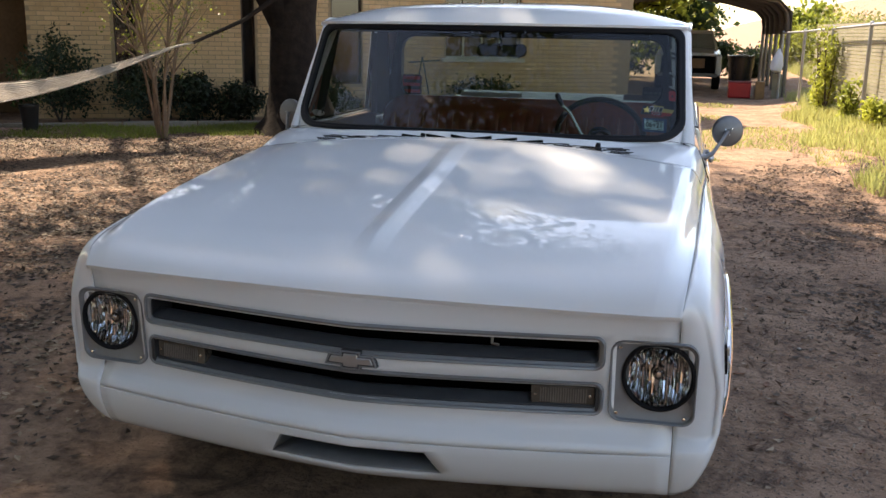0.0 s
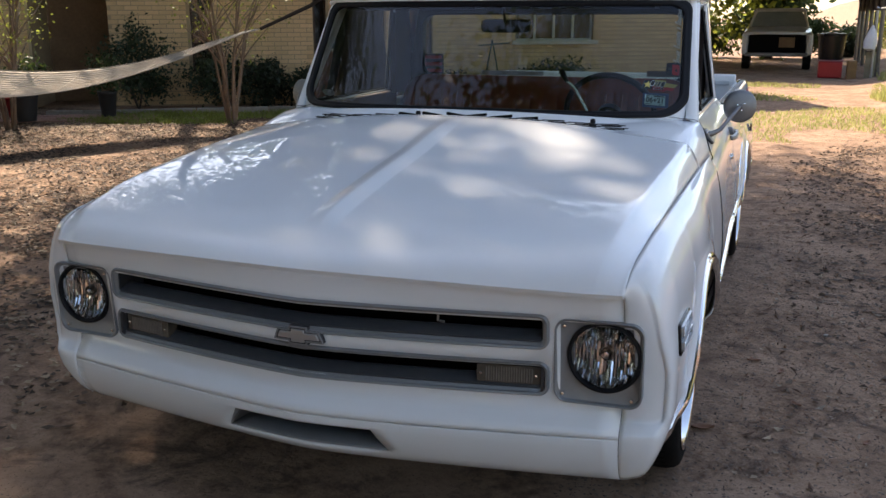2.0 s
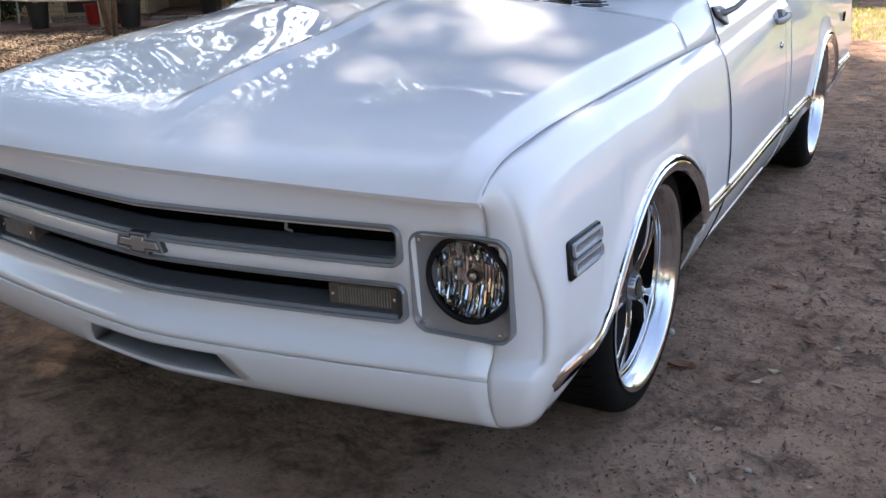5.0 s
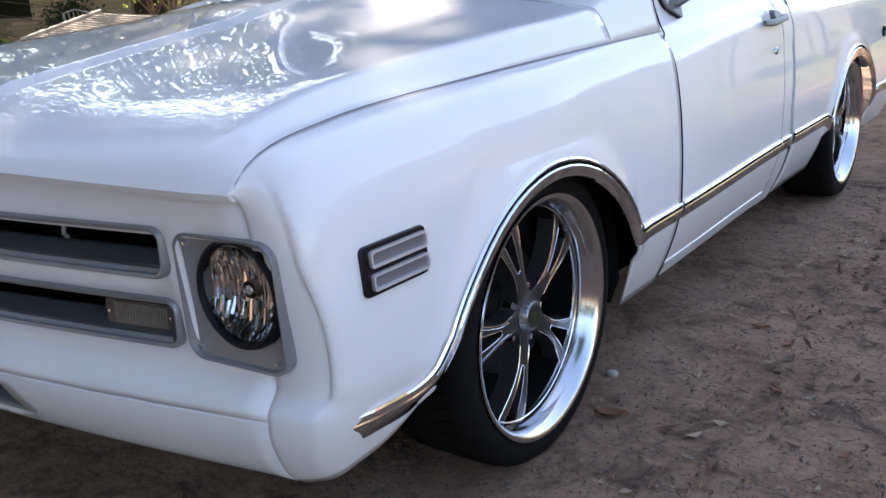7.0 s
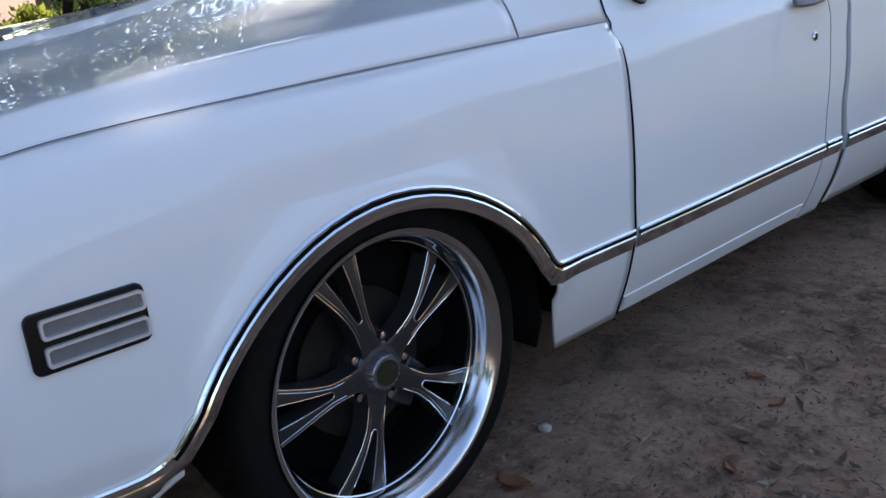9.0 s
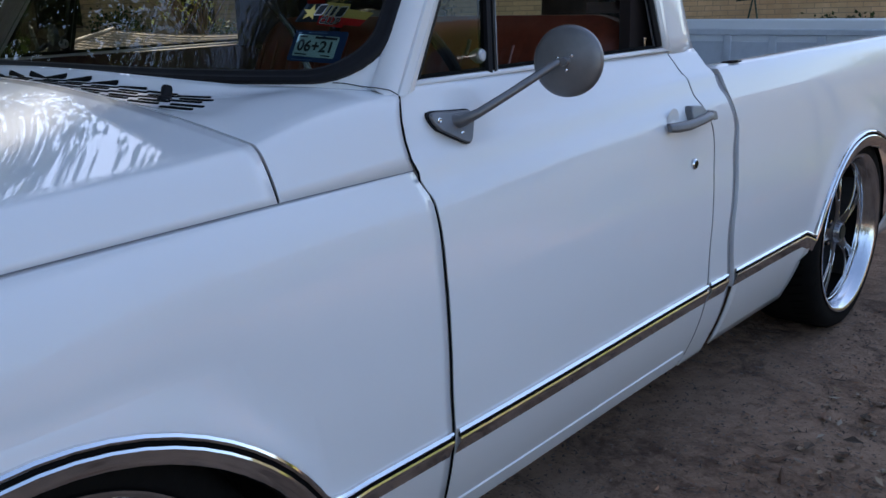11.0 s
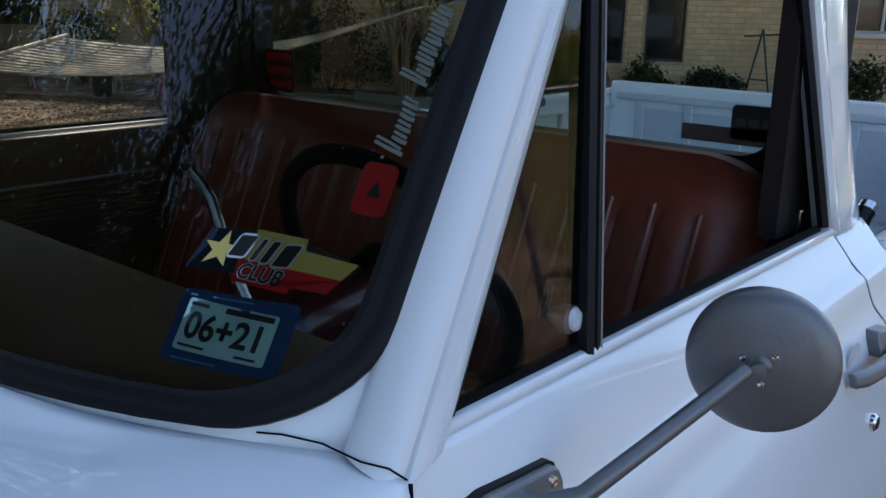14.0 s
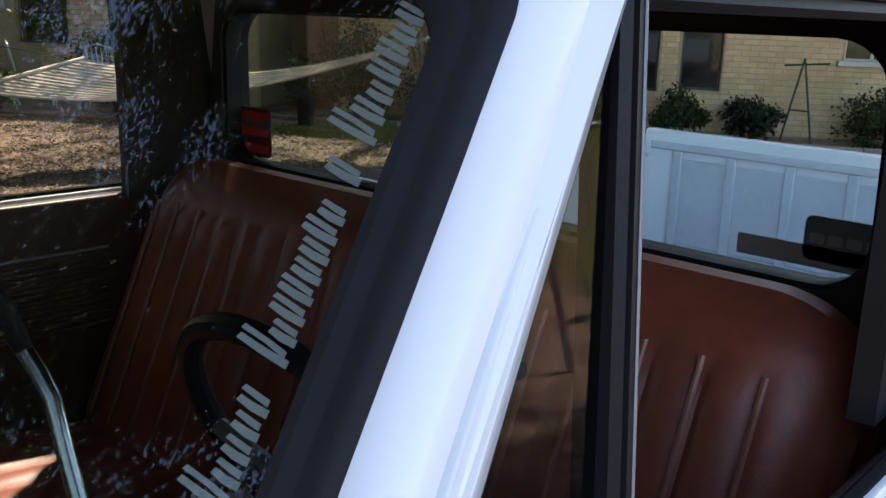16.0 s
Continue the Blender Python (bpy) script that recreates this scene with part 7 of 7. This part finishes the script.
for z0, z1, n_ in ((1.268, 1.312, 5), (1.322, 1.386, 8), (1.3945, 1.402, 1), (1.411, 1.472, 7)):
    for i in range(n_):
        z = lerp(z0, z1, (i + 0.5) / n_)
        pitch = (z1 - z0) / n_
        xr = 0.7845 - 0.075 * (z - 1.27)
        tall = 0.024 if i == 0 and n_ > 1 else (0.017 if n_ == 1 else rn.choice((0.0125, 0.014, 0.0165)))
        for off, w, cut in ((-0.22, 0.0021, 0.0), (0.24, 0.0017, 0.10)):
            zz = z + off * pitch
            part("stroke", prism([(xr - tall * cut, zz - w * 0.5), (xr - tall * 0.5, zz - w + 0.25 * tall), (xr - tall, zz - w * 0.4 + 0.42 * tall), (xr - tall + 0.001, zz + w * 0.6 + 0.42 * tall), (xr - tall * 0.5, zz + w * 0.7 + 0.22 * tall), (xr - tall * cut, zz + w)], on_glass, 0.0, 0.0006), DWHITE, script, smooth=False)
# decals on the rear window
rwf = lambda x, z: (lambda u, v, d: wall_fn(x + u, z - 1.292 + v, -0.014 - d))
e = rwf(-0.66, 1.192)
ed = part("rear_letter_decal", prism(rounded(0.135, 0.108, 0.012, 3), e, -0.001, 0.0), flat("dark_red_print", (0.10, 0.006, 0.010)), T, "dark red block-letter decal on the rear glass")
for v0 in (0.036, 0.0, -0.036):
    part("decal_bar", prism(rounded(0.108, 0.018, 0.003, 2), lambda u, v, d, v0=v0: e(u + 0.003, v0 + v, d), 0.0, 0.0006), DRED, ed, smooth=False)
part("decal_bar", prism(rounded(0.016, 0.09, 0.003, 2), lambda u, v, d: e(u - 0.046, v, d), 0.0, 0.0006), DRED, ed, smooth=False)
DGR = flat("smoke_grey_print", (0.05, 0.052, 0.058))
pd = part("rear_plate_decal", prism(rounded(0.135, 0.062, 0.010, 3), rwf(0.672, 1.186), -0.001, 0.0), DGR, T, "dark grey decal on the rear glass")
part("decal_strip", prism(rounded(0.22, 0.030, 0.002, 1), rwf(0.62, 1.160), -0.001, 0.0), flat("faded_grey_print", (0.16, 0.13, 0.12)), pd)
for i in range(5):
    part("print_bar", prism(rounded(0.02, 0.014, 0.002, 1), rwf(0.622 + 0.025 * i, 1.186), 0.0, 0.0006), flat("grey_letters", (0.12, 0.12, 0.12)) if i == 0 else bpy.data.materials["grey_letters"], pd, smooth=False)
part("lower_decal", prism(rounded(0.34, 0.022, 0.002, 1), rwf(-0.2, 1.150), -0.001, 0.0), flat("pale_strip_print", (0.35, 0.38, 0.40)), pd)


# ---- hammock between the trees ----
ROPE = mat("weathered_cotton_rope", (0.40, 0.34, 0.28), 0.9, vary=0.3, scale=40, bump=0.3, bump_scale=150)
WOODL = mat("pale_wood_bar", (0.50, 0.42, 0.32), 0.6, vary=0.3, scale=12)
ham = thing("hammock", "weathered rope hammock with a pale wooden spreader bar", "hammock")
tip = Vector((-5.45, 8.05, 1.28))
near, far = Vector((-6.95, 3.62, 0.72)), Vector((-7.45, 4.85, 0.92))
rows = []
for a in lin(0, 1, 34):
    wdt = 1 - a ** 2.2
    mid = ((near + far) / 2).lerp(tip, a)
    dirw = (far - near) / 2 * wdt
    sag = 0.36 * math.sin(math.pi * min(1, a * 1.05)) * (1 - 0.3 * a)
    rows.append([mid + dirw * b - Vector((0, 0, sag * (1 - 0.15 * b * b))) for b in lin(-1, 1, 15)])
net = bmesh.new()
for r in rows[::4]:
    tube(r, 0.0045, 4, net, caps=False)
part("bed_ropes", net, ROPE, ham)["kind"] = "stuff"
net = bmesh.new()
for k in range(15):
    tube([r[k] for r in rows], 0.005, 4, net, caps=False)
part("long_ropes", net, ROPE, ham)["kind"] = "stuff"
part("cloth", sheet([[p - Vector((0, 0, 0.012)) for p in r] for r in rows]), ROPE, ham, solid=0.006)
part("spreader_bar", tube([near - (far - near) * 0.05, (near + far) / 2, far + (far - near) * 0.05], 0.022, 10), WOODL, ham)
part("tie_rope", tube([tip, Vector((-5.1, 8.8, 1.58)), Vector((-4.62, 9.35, 2.05))], [0.022, 0.03, 0.04], 8), BARK, ham, "brown twisted tie rope")
for q in (near, (near + far) / 2, far):
    part("tie_rope", tube([q, Vector((-8.9, 1.2, 1.6))], 0.004, 5), TWIGM, ham)

# ---- patio corner ----
WALK = mat("red_brick_paving", (0.30, 0.17, 0.13), 0.9, vary=0.35, scale=8, bump=0.4, bump_scale=50)
path = thing("patio_walk", "narrow red brick walk beside the lawn", "walkway")
path["kind"] = "structure"
rn = random.Random(6)
pave = bmesh.new()
box(-0.048, 0.048, -0.098, 0.098, -0.02, 0.022, pave)
pm = bpy.data.meshes.new("paver")
pave.to_mesh(pm)
pave.free()
pm.materials.append(WALK)
for i in range(37):
    for j in range(8):
        s_, o_ = -8.9 + 0.205 * i, 1.55 + 0.102 * j
        c = by_house(s_ + (0.1 if j % 2 else 0), o_)
        ob = new("paver", pm)
        ob.parent = path
        ob.matrix_world = Matrix.Translation((c[0], c[1], rn.uniform(-0.004, 0.004) + 0.006)) @ Matrix.Rotation(math.atan2(0.51, 0.86) + math.pi / 2 + rn.uniform(-0.02, 0.02), 4, "Z")
POT = mat("black_plastic_pot", (0.015, 0.015, 0.016), 0.5, vary=0.3)
for i, (x, y, r) in enumerate(((-8.75, 7.2, 0.17), (-8.05, 8.05, 0.13), (-9.9, 6.6, 0.15))):
    pot = thing("potted_plant", "leafy plant in a black plastic pot", "plant", "potted plants on the walk")
    part("pot", lathe([(0.0, 0.0), (r * 0.75, 0.0), (r, 0.32), (r * 1.06, 0.33), (r * 1.06, 0.36), (r * 0.95, 0.36), (r * 0.92, 0.30), (0, 0.30)], Matrix.Translation((x, y, 0.03)), 20), POT, pot)
    rs = np.random.RandomState(90 + i)
    quads("foliage", leaf_quads(crown_points(rs, 500, (x, y, 0.62), (0.32, 0.32, 0.28), 14), 0.07, rs), LEAF, pot)
for i, (x, y) in enumerate(((-9.55, 7.3), (-9.25, 7.55))):
    b = tagged(part("red_bucket", lathe([(0, 0), (0.12, 0), (0.15, 0.26), (0.156, 0.26), (0.156, 0.28), (0.145, 0.28), (0.115, 0.02), (0, 0.02)], Matrix.Translation((x, y, 0.03)), 20), mat("red_plastic", (0.40, 0.012, 0.016), 0.4, vary=0.2) if i == 0 else bpy.data.materials["red_plastic"]), "red plastic bucket on the brick walk", "bucket", "buckets")
IRON = mat("white_painted_iron", (0.62, 0.60, 0.55), 0.5, vary=0.25, scale=30)


def patio_chair(x, y, turn):
    ob = thing("patio_chair", "white painted metal patio chair", "chair", "patio chairs", at=(x, y, 0.03))
    ob.rotation_euler = (0, 0, radians(turn))
    part("seat", box(-0.24, 0.24, -0.22, 0.24, 0.42, 0.445), IRON, ob, bevel=0.01)
    for a, b in ((-0.22, -0.2), (0.22, -0.2), (-0.22, 0.22), (0.22, 0.22)):
        part("leg", tube([(a, b, 0.42), (a * 1.05, b * 1.05, 0.2), (a * 1.2, b * 1.2, 0)], 0.013, 6), IRON, ob)
    for k in range(6):
        a = -0.2 + 0.08 * k
        part("back_bar", tube([(a, 0.23, 0.44), (a, 0.28, 0.65), (a, 0.31, 0.85)], 0.008, 6), IRON, ob)
    part("back_rail", tube([(-0.22, 0.23, 0.44), (-0.22, 0.31, 0.84), (0, 0.32, 0.89), (0.22, 0.31, 0.84), (0.22, 0.23, 0.44)], 0.013, 6), IRON, ob)
    return ob


pc = patio_chair(-10.6, 6.9, 200)
copy_thing(pc, pose(-11.5, 6.2, 0.03, 0, 0, 160))
bench = thing("garden_bench", "small pale garden bench by the walk", "bench")
bench.matrix_world = Matrix.Translation((-9.6, 6.95, 0.03)) @ Matrix.Rotation(radians(30), 4, "Z")
for k in range(4):
    part("slat", box(-0.55, 0.55, -0.18 + 0.1 * k, -0.10 + 0.1 * k, 0.40, 0.43), WOODL, bench, bevel=0.005)
for a in (-0.45, 0.45):
    for b in (-0.15, 0.17):
        part("leg", box(a - 0.025, a + 0.025, b - 0.025, b + 0.025, 0, 0.40), WOODL, bench)
dk = thing("metal_stand", "green metal A-frame stand by the wall", "stand")
c = Vector(by_house(4.05, 0.5))
for dx in (-0.2, 0.2):
    part("leg", tube([c + Vector((dx, 0, 0)), c + Vector((0, 0, 1.05))], 0.014, 6), mat("dark_green_metal", (0.02, 0.05, 0.035), 0.5) if dx < 0 else bpy.data.materials["dark_green_metal"], dk)
part("crossbar", tube([c + Vector((-0.25, 0, 0.95)), c + Vector((0.30, 0.05, 1.0))], 0.012, 6), bpy.data.materials["dark_green_metal"], dk)
part("brace", tube([c + Vector((-0.12, 0, 0.4)), c + Vector((0.12, 0, 0.4))], 0.010, 6), bpy.data.materials["dark_green_metal"], dk)

# ---- fence along the drive ----
GALV = mat("galvanised_steel", (0.42, 0.43, 0.44), 0.45, 0.7, vary=0.25, scale=20)
fence = thing("chain_link_fence", "tall galvanised chain-link fence beside the drive", "fence")


def fence_at(y):
    return lerp(3.9, 2.95, (y - 8) / 12.0)


posts = [y for y in lin(-10, 20.4, 13)]
for y in posts:
    x = fence_at(y)
    part("post", tube([(x, y, -0.05), (x, y, ground_z(x, y) + 1.55)], 0.03, 10), GALV, fence)
    part("post_cap", lathe([(0, 0.03), (0.025, 0.02), (0.034, 0)], Matrix.Translation((x, y, ground_z(x, y) + 1.55)), 10), GALV, fence)
part("top_rail", tube([(fence_at(y), y, ground_z(fence_at(y), y) + 1.52) for y in posts], 0.022, 8), GALV, fence)
strands = []
z0, z1, y0, y1 = 0.0, 1.50, -10.0, 20.4
step = 0.075
n_ = int((y1 - y0 + 1.5) / step)
for k in range(n_):
    for sgn in (1, -1):
        ya = y0 - 1.5 + k * step if sgn == 1 else y0 + k * step
        a = [ya, z0]
        b = [ya + sgn * 1.5, z1]
        if min(a[0], b[0]) < y0 or max(a[0], b[0]) > y1:
            continue
        pts = [(fence_at(a[0]), a[0], a[1] + ground_z(fence_at(a[0]), a[0])), (fence_at(b[0]), b[0], b[1] + ground_z(fence_at(b[0]), b[0]))]
        w = 0.0022
        strands.append([(pts[0][0], pts[0][1] - w, pts[0][2]), (pts[0][0], pts[0][1] + w, pts[0][2]), (pts[1][0], pts[1][1] + w, pts[1][2]), (pts[1][0], pts[1][1] - w, pts[1][2])])
quads("wire_mesh", strands, GALV, fence)["kind"] = "stuff"
# weathered boards of a second fence behind the wire
GREYWOOD = mat("weathered_grey_wood", (0.33, 0.30, 0.21), 0.9, vary=0.4, scale=6, bump=0.4, bump_scale=30)
bf = thing("board_fence", "weathered horizontal board fence behind the wire", "fence")
for k in range(24):
    z = 0.34 + 0.0585 * k
    bm = bmesh.new()
    pts = [(fence_at(y) + 0.16, y) for y in lin(7.0, 17.5, 4)]
    for (xa, ya), (xb, yb) in zip(pts[:-1], pts[1:]):
        d = Vector((xb - xa, yb - ya, 0))
        box(0, d.length, -0.012, 0.012, 0, 0.049, bm, Matrix.Translation((xa, ya, z)) @ Matrix.Rotation(math.atan2(d.y, d.x), 4, "Z"))
    part("board", bm, GREYWOOD, bf, smooth=False)
for i, (y, h, r) in enumerate(((15.7, 1.75, 0.22), (15.1, 1.6, 0.22), (13.4, 0.7, 0.30), (11.6, 0.5, 0.3), (15.4, 0.8, 0.30))):
    x = fence_at(y) - 0.05
    bush((x, y, ground_z(x, y)), r, h, 700, 0.075, SUNLEAF, 120 + i, "yellow-green vine growing up the wire fence", "fence_vine", "vine", "vines on the fence")
# brush beyond the fence
for i, (x, y, r, h) in enumerate(((6.5, 16, 2.2, 2.6), (7.5, 22, 2.8, 3.4), (5.8, 26, 2.5, 3.2), (9.5, 13, 2.6, 2.6), (8.2, 6, 2.4, 2.0), (9.0, 0, 2.6, 2.0), (5.5, 31, 2.4, 3.8), (9.5, 29, 3.5, 4.6), (8.6, -6, 2.5, 2.0))):
    bush((x, y, ground_z(x, y) - 0.05), r * 0.6, h * 0.45, 4000, 0.10, DRYGRASS if i % 3 else SUNLEAF, 140 + i, "sunlit pale brush beyond the fence", "brush", "bush", "brush beyond the fence")

# ---- carport, parked truck and clutter at the end of the drive ----
CORR = mat("aged_sheet_metal", (0.20, 0.19, 0.18), 0.5, 0.5, vary=0.3, scale=5)
cp = thing("carport", "old metal carport with curved tube ribs", "carport")
CPX0, CPX1 = -1.9, 3.05
for y in lin(20.6, 28.8, 6):
    rib = [(CPX1, y, 0), (CPX1, y, 1.75), (CPX1 - 0.05, y, 2.05), (CPX1 - 0.28, y, 2.28), (CPX1 - 1.2, y, 2.52), ((CPX0 + CPX1) / 2, y, 2.72), (CPX0 + 1.2, y, 2.52), (CPX0 + 0.28, y, 2.28), (CPX0, y, 1.75), (CPX0, y, 0)]
    part("rib", tube(rib, 0.05, 8), CORR, cp)
sec = [(CPX1 + 0.05, 1.55), (CPX1 + 0.02, 2.06), (CPX1 - 0.26, 2.33), (CPX1 - 1.2, 2.58), ((CPX0 + CPX1) / 2, 2.78), (CPX0 + 1.2, 2.58), (CPX0 + 0.26, 2.33), (CPX0 - 0.02, 2.06), (CPX0 - 0.05, 1.55)]
part("sheet_roof", sheet([[(x, y, z) for x, z in sec] for y in lin(20.4, 29.0, 16)]), CORR, cp, solid=0.01)
bag = tagged(part("white_bag", tube([(2.86, 20.4, 1.22), (2.86, 20.4, 1.05), (2.84, 20.4, 0.85), (2.82, 20.4, 0.70), (2.82, 20.4, 0.66)], [0.02, 0.10, 0.15, 0.13, 0.04], 12), mat("white_cloth", (0.62, 0.64, 0.68), 0.8, vary=0.15, bump=0.3)), "white bag hanging on the carport post", "bag")
part("hook", tube([(2.86, 20.4, 1.22), (2.95, 20.5, 1.35), (3.03, 20.6, 1.35)], 0.008, 5), CORR, bag)

OLDWHITE = mat("faded_white_paint", (0.60, 0.60, 0.58), 0.35, vary=0.15, scale=5, coat=0.4)


def old_truck(x, y):
    ob = thing("parked_truck", "old white truck with its grille taken out under the carport", "truck")
    k = 0.86
    prof = [(0.0, 0.95), (0.25, 1.0), (0.9, 1.08), (1.0, 1.12)]
    rows = []
    for a in lin(-1, 1, 13):
        e = 1 - abs(a) ** 6 * 0.06
        rows.append([(x + a * k, y + yy, z * e) for yy, z in [(0.0, 0.50), (0.0, 0.94), (0.06, 1.0), (1.0, 1.10), (1.12, 1.12)]])
    front = part("hood", sheet([[r[k2] for r in rows] for k2 in (1, 2, 3, 4)]), OLDWHITE, ob, solid=0.02)
    # a black box gives the empty grille opening its shade
    part("grille_cavity", box(x - 0.72, x + 0.72, y + 0.02, y + 0.3, 0.42, 0.93), BLACK, ob)
    for s in (1, -1):
        part("fender", box(x + s * 0.74, x + s * 0.90, y, y + 1.9, 0.40, 0.98), OLDWHITE, ob, bevel=0.05)
        part("wheel", lathe([(0, 0.1), (0.2, 0.1), (0.22, 0.12), (0.34, 0.1), (0.35, 0.0), (0.34, -0.1), (0, -0.1)], Matrix.Translation((x + s * 0.78, y + 0.45, 0.35)) @ pose(0, 0, 0, 0, 90, 0), 24), TYRE, ob)
    part("bumper", box(x - 0.80, x + 0.80, y - 0.06, y + 0.02, 0.36, 0.46), SATIN, ob, bevel=0.02)
    part("junk_box", box(x + 0.05, x + 0.45, y - 0.02, y + 0.04, 0.60, 0.86), mat("cardboard", (0.22, 0.13, 0.07), 0.9, vary=0.3), ob)
    part("cab", box(x - 0.78, x + 0.78, y + 1.2, y + 3.0, 0.40, 1.12), OLDWHITE, ob, bevel=0.10)
    bm = bmesh.new()
    w = [(x - 0.72, y + 1.10, 1.12), (x + 0.72, y + 1.10, 1.12), (x + 0.74, y + 1.18, 1.18), (x + 0.62, y + 1.48, 1.48), (x + 0.54, y + 1.55, 1.54), (x - 0.54, y + 1.55, 1.54), (x - 0.62, y + 1.48, 1.48), (x - 0.74, y + 1.18, 1.18)]
    bm.faces.new([bm.verts.new(p) for p in w])
    part("windshield", bm, mat("pale_grey_glass", (0.30, 0.34, 0.33), 0.15, vary=0.2), ob, smooth=False)
    part("roof", prism(rounded(1.34, 1.4, 0.15, 5), lambda u, v, d: (x + u, y + 2.2 + v, 1.53 + d), 0, 0.10), OLDWHITE, ob, bevel=0.06)
    for s in (1, -1):
        part("pillar", tube([(x + s * 0.77, y + 1.10, 1.10), (x + s * 0.64, y + 1.55, 1.55)], 0.035, 8), OLDWHITE, ob)
        part("side_window_frame", box(x + s * 0.64, x + s * 0.70, y + 1.6, y + 2.9, 1.10, 1.55), OLDWHITE, ob)
    return ob


old_truck(0.8, 24.0)
tagged(part("dark_bin", lathe([(0, 0), (0.26, 0), (0.32, 0.55), (0.34, 0.56), (0.34, 0.60), (0, 0.64)], Matrix.Translation((2.05, 20.9, 0.42)), 20), GLOSSBLACK), "black lidded bin on a crate", "bin")
cooler = thing("red_cooler", "red ice chest with a pale lid", "cooler")
part("body", box(1.80, 2.32, 20.6, 21.2, 0.02, 0.40), bpy.data.materials["red_plastic"], cooler, bevel=0.03)
part("lid", box(1.78, 2.34, 20.58, 21.22, 0.40, 0.43), mat("grey_lid", (0.25, 0.10, 0.10), 0.5), cooler, bevel=0.01)
tagged(part("wood_scraps", box(2.42, 2.62, 20.5, 20.9, 0.0, 0.42), mat("orange_wood", (0.30, 0.17, 0.07), 0.8, vary=0.4, scale=6)), "stack of orange-brown timber offcuts", "timber")
tagged(part("dark_board", box(2.78, 3.0, 20.5, 20.56, 0.02, 0.62), GREYWOOD), "dark board leaning at the carport post", "board")
car = thing("far_car", "small pale car parked far behind", "car")
part("body", box(-4.6, -2.9, 33, 35, 0.3, 0.9), OLDWHITE, car, bevel=0.15)
part("cabin", box(-4.4, -3.1, 33.4, 34.6, 0.9, 1.4), DARKGLASS, car, bevel=0.15)
part("tyre", box(-4.5, -4.3, 32.95, 33.3, 0, 0.55), TYRE, car, bevel=0.05)
part("tyre", box(-3.2, -3.0, 32.95, 33.3, 0, 0.55), TYRE, car, bevel=0.05)

# far trees that close the view
for i, (x, y, rx, h) in enumerate(((-2.5, 29, 3.2, 4.2), (0.4, 31, 1.7, 3.7), (4.9, 34, 1.6, 2.4), (-7.5, 31, 3.6, 5.0), (-13, 30, 4.5, 6.0), (-20, 20, 4.5, 6.0), (-19, 9, 4.0, 5.5), (-18, -2, 4.0, 5.5), (19, 38, 4.0, 5.0))):
    tree("far_tree", (x, y), (0.1, 0.1, h * 0.35), 0.16, 5, ((x, y, h * 0.60), (rx, rx * 0.8, h * 0.50)), 4200, 0.22, LEAF if i % 2 else SUNLEAF, BARK, "leafy tree behind the yard", 200 + i, 30)

for i, (x, r, h) in enumerate(((-3.4, 1.0, 1.7), (-1.6, 1.1, 1.5), (0.2, 1.0, 1.6), (1.7, 0.9, 1.3), (3.0, 0.9, 1.2))):
    bush((x, 31.5, 0.0), r, h, 2600, 0.15, LEAF if i % 2 else DARKLEAF, 460 + i, "dark green bush behind the carport", "back_bush", "bush", "bushes behind the carport")
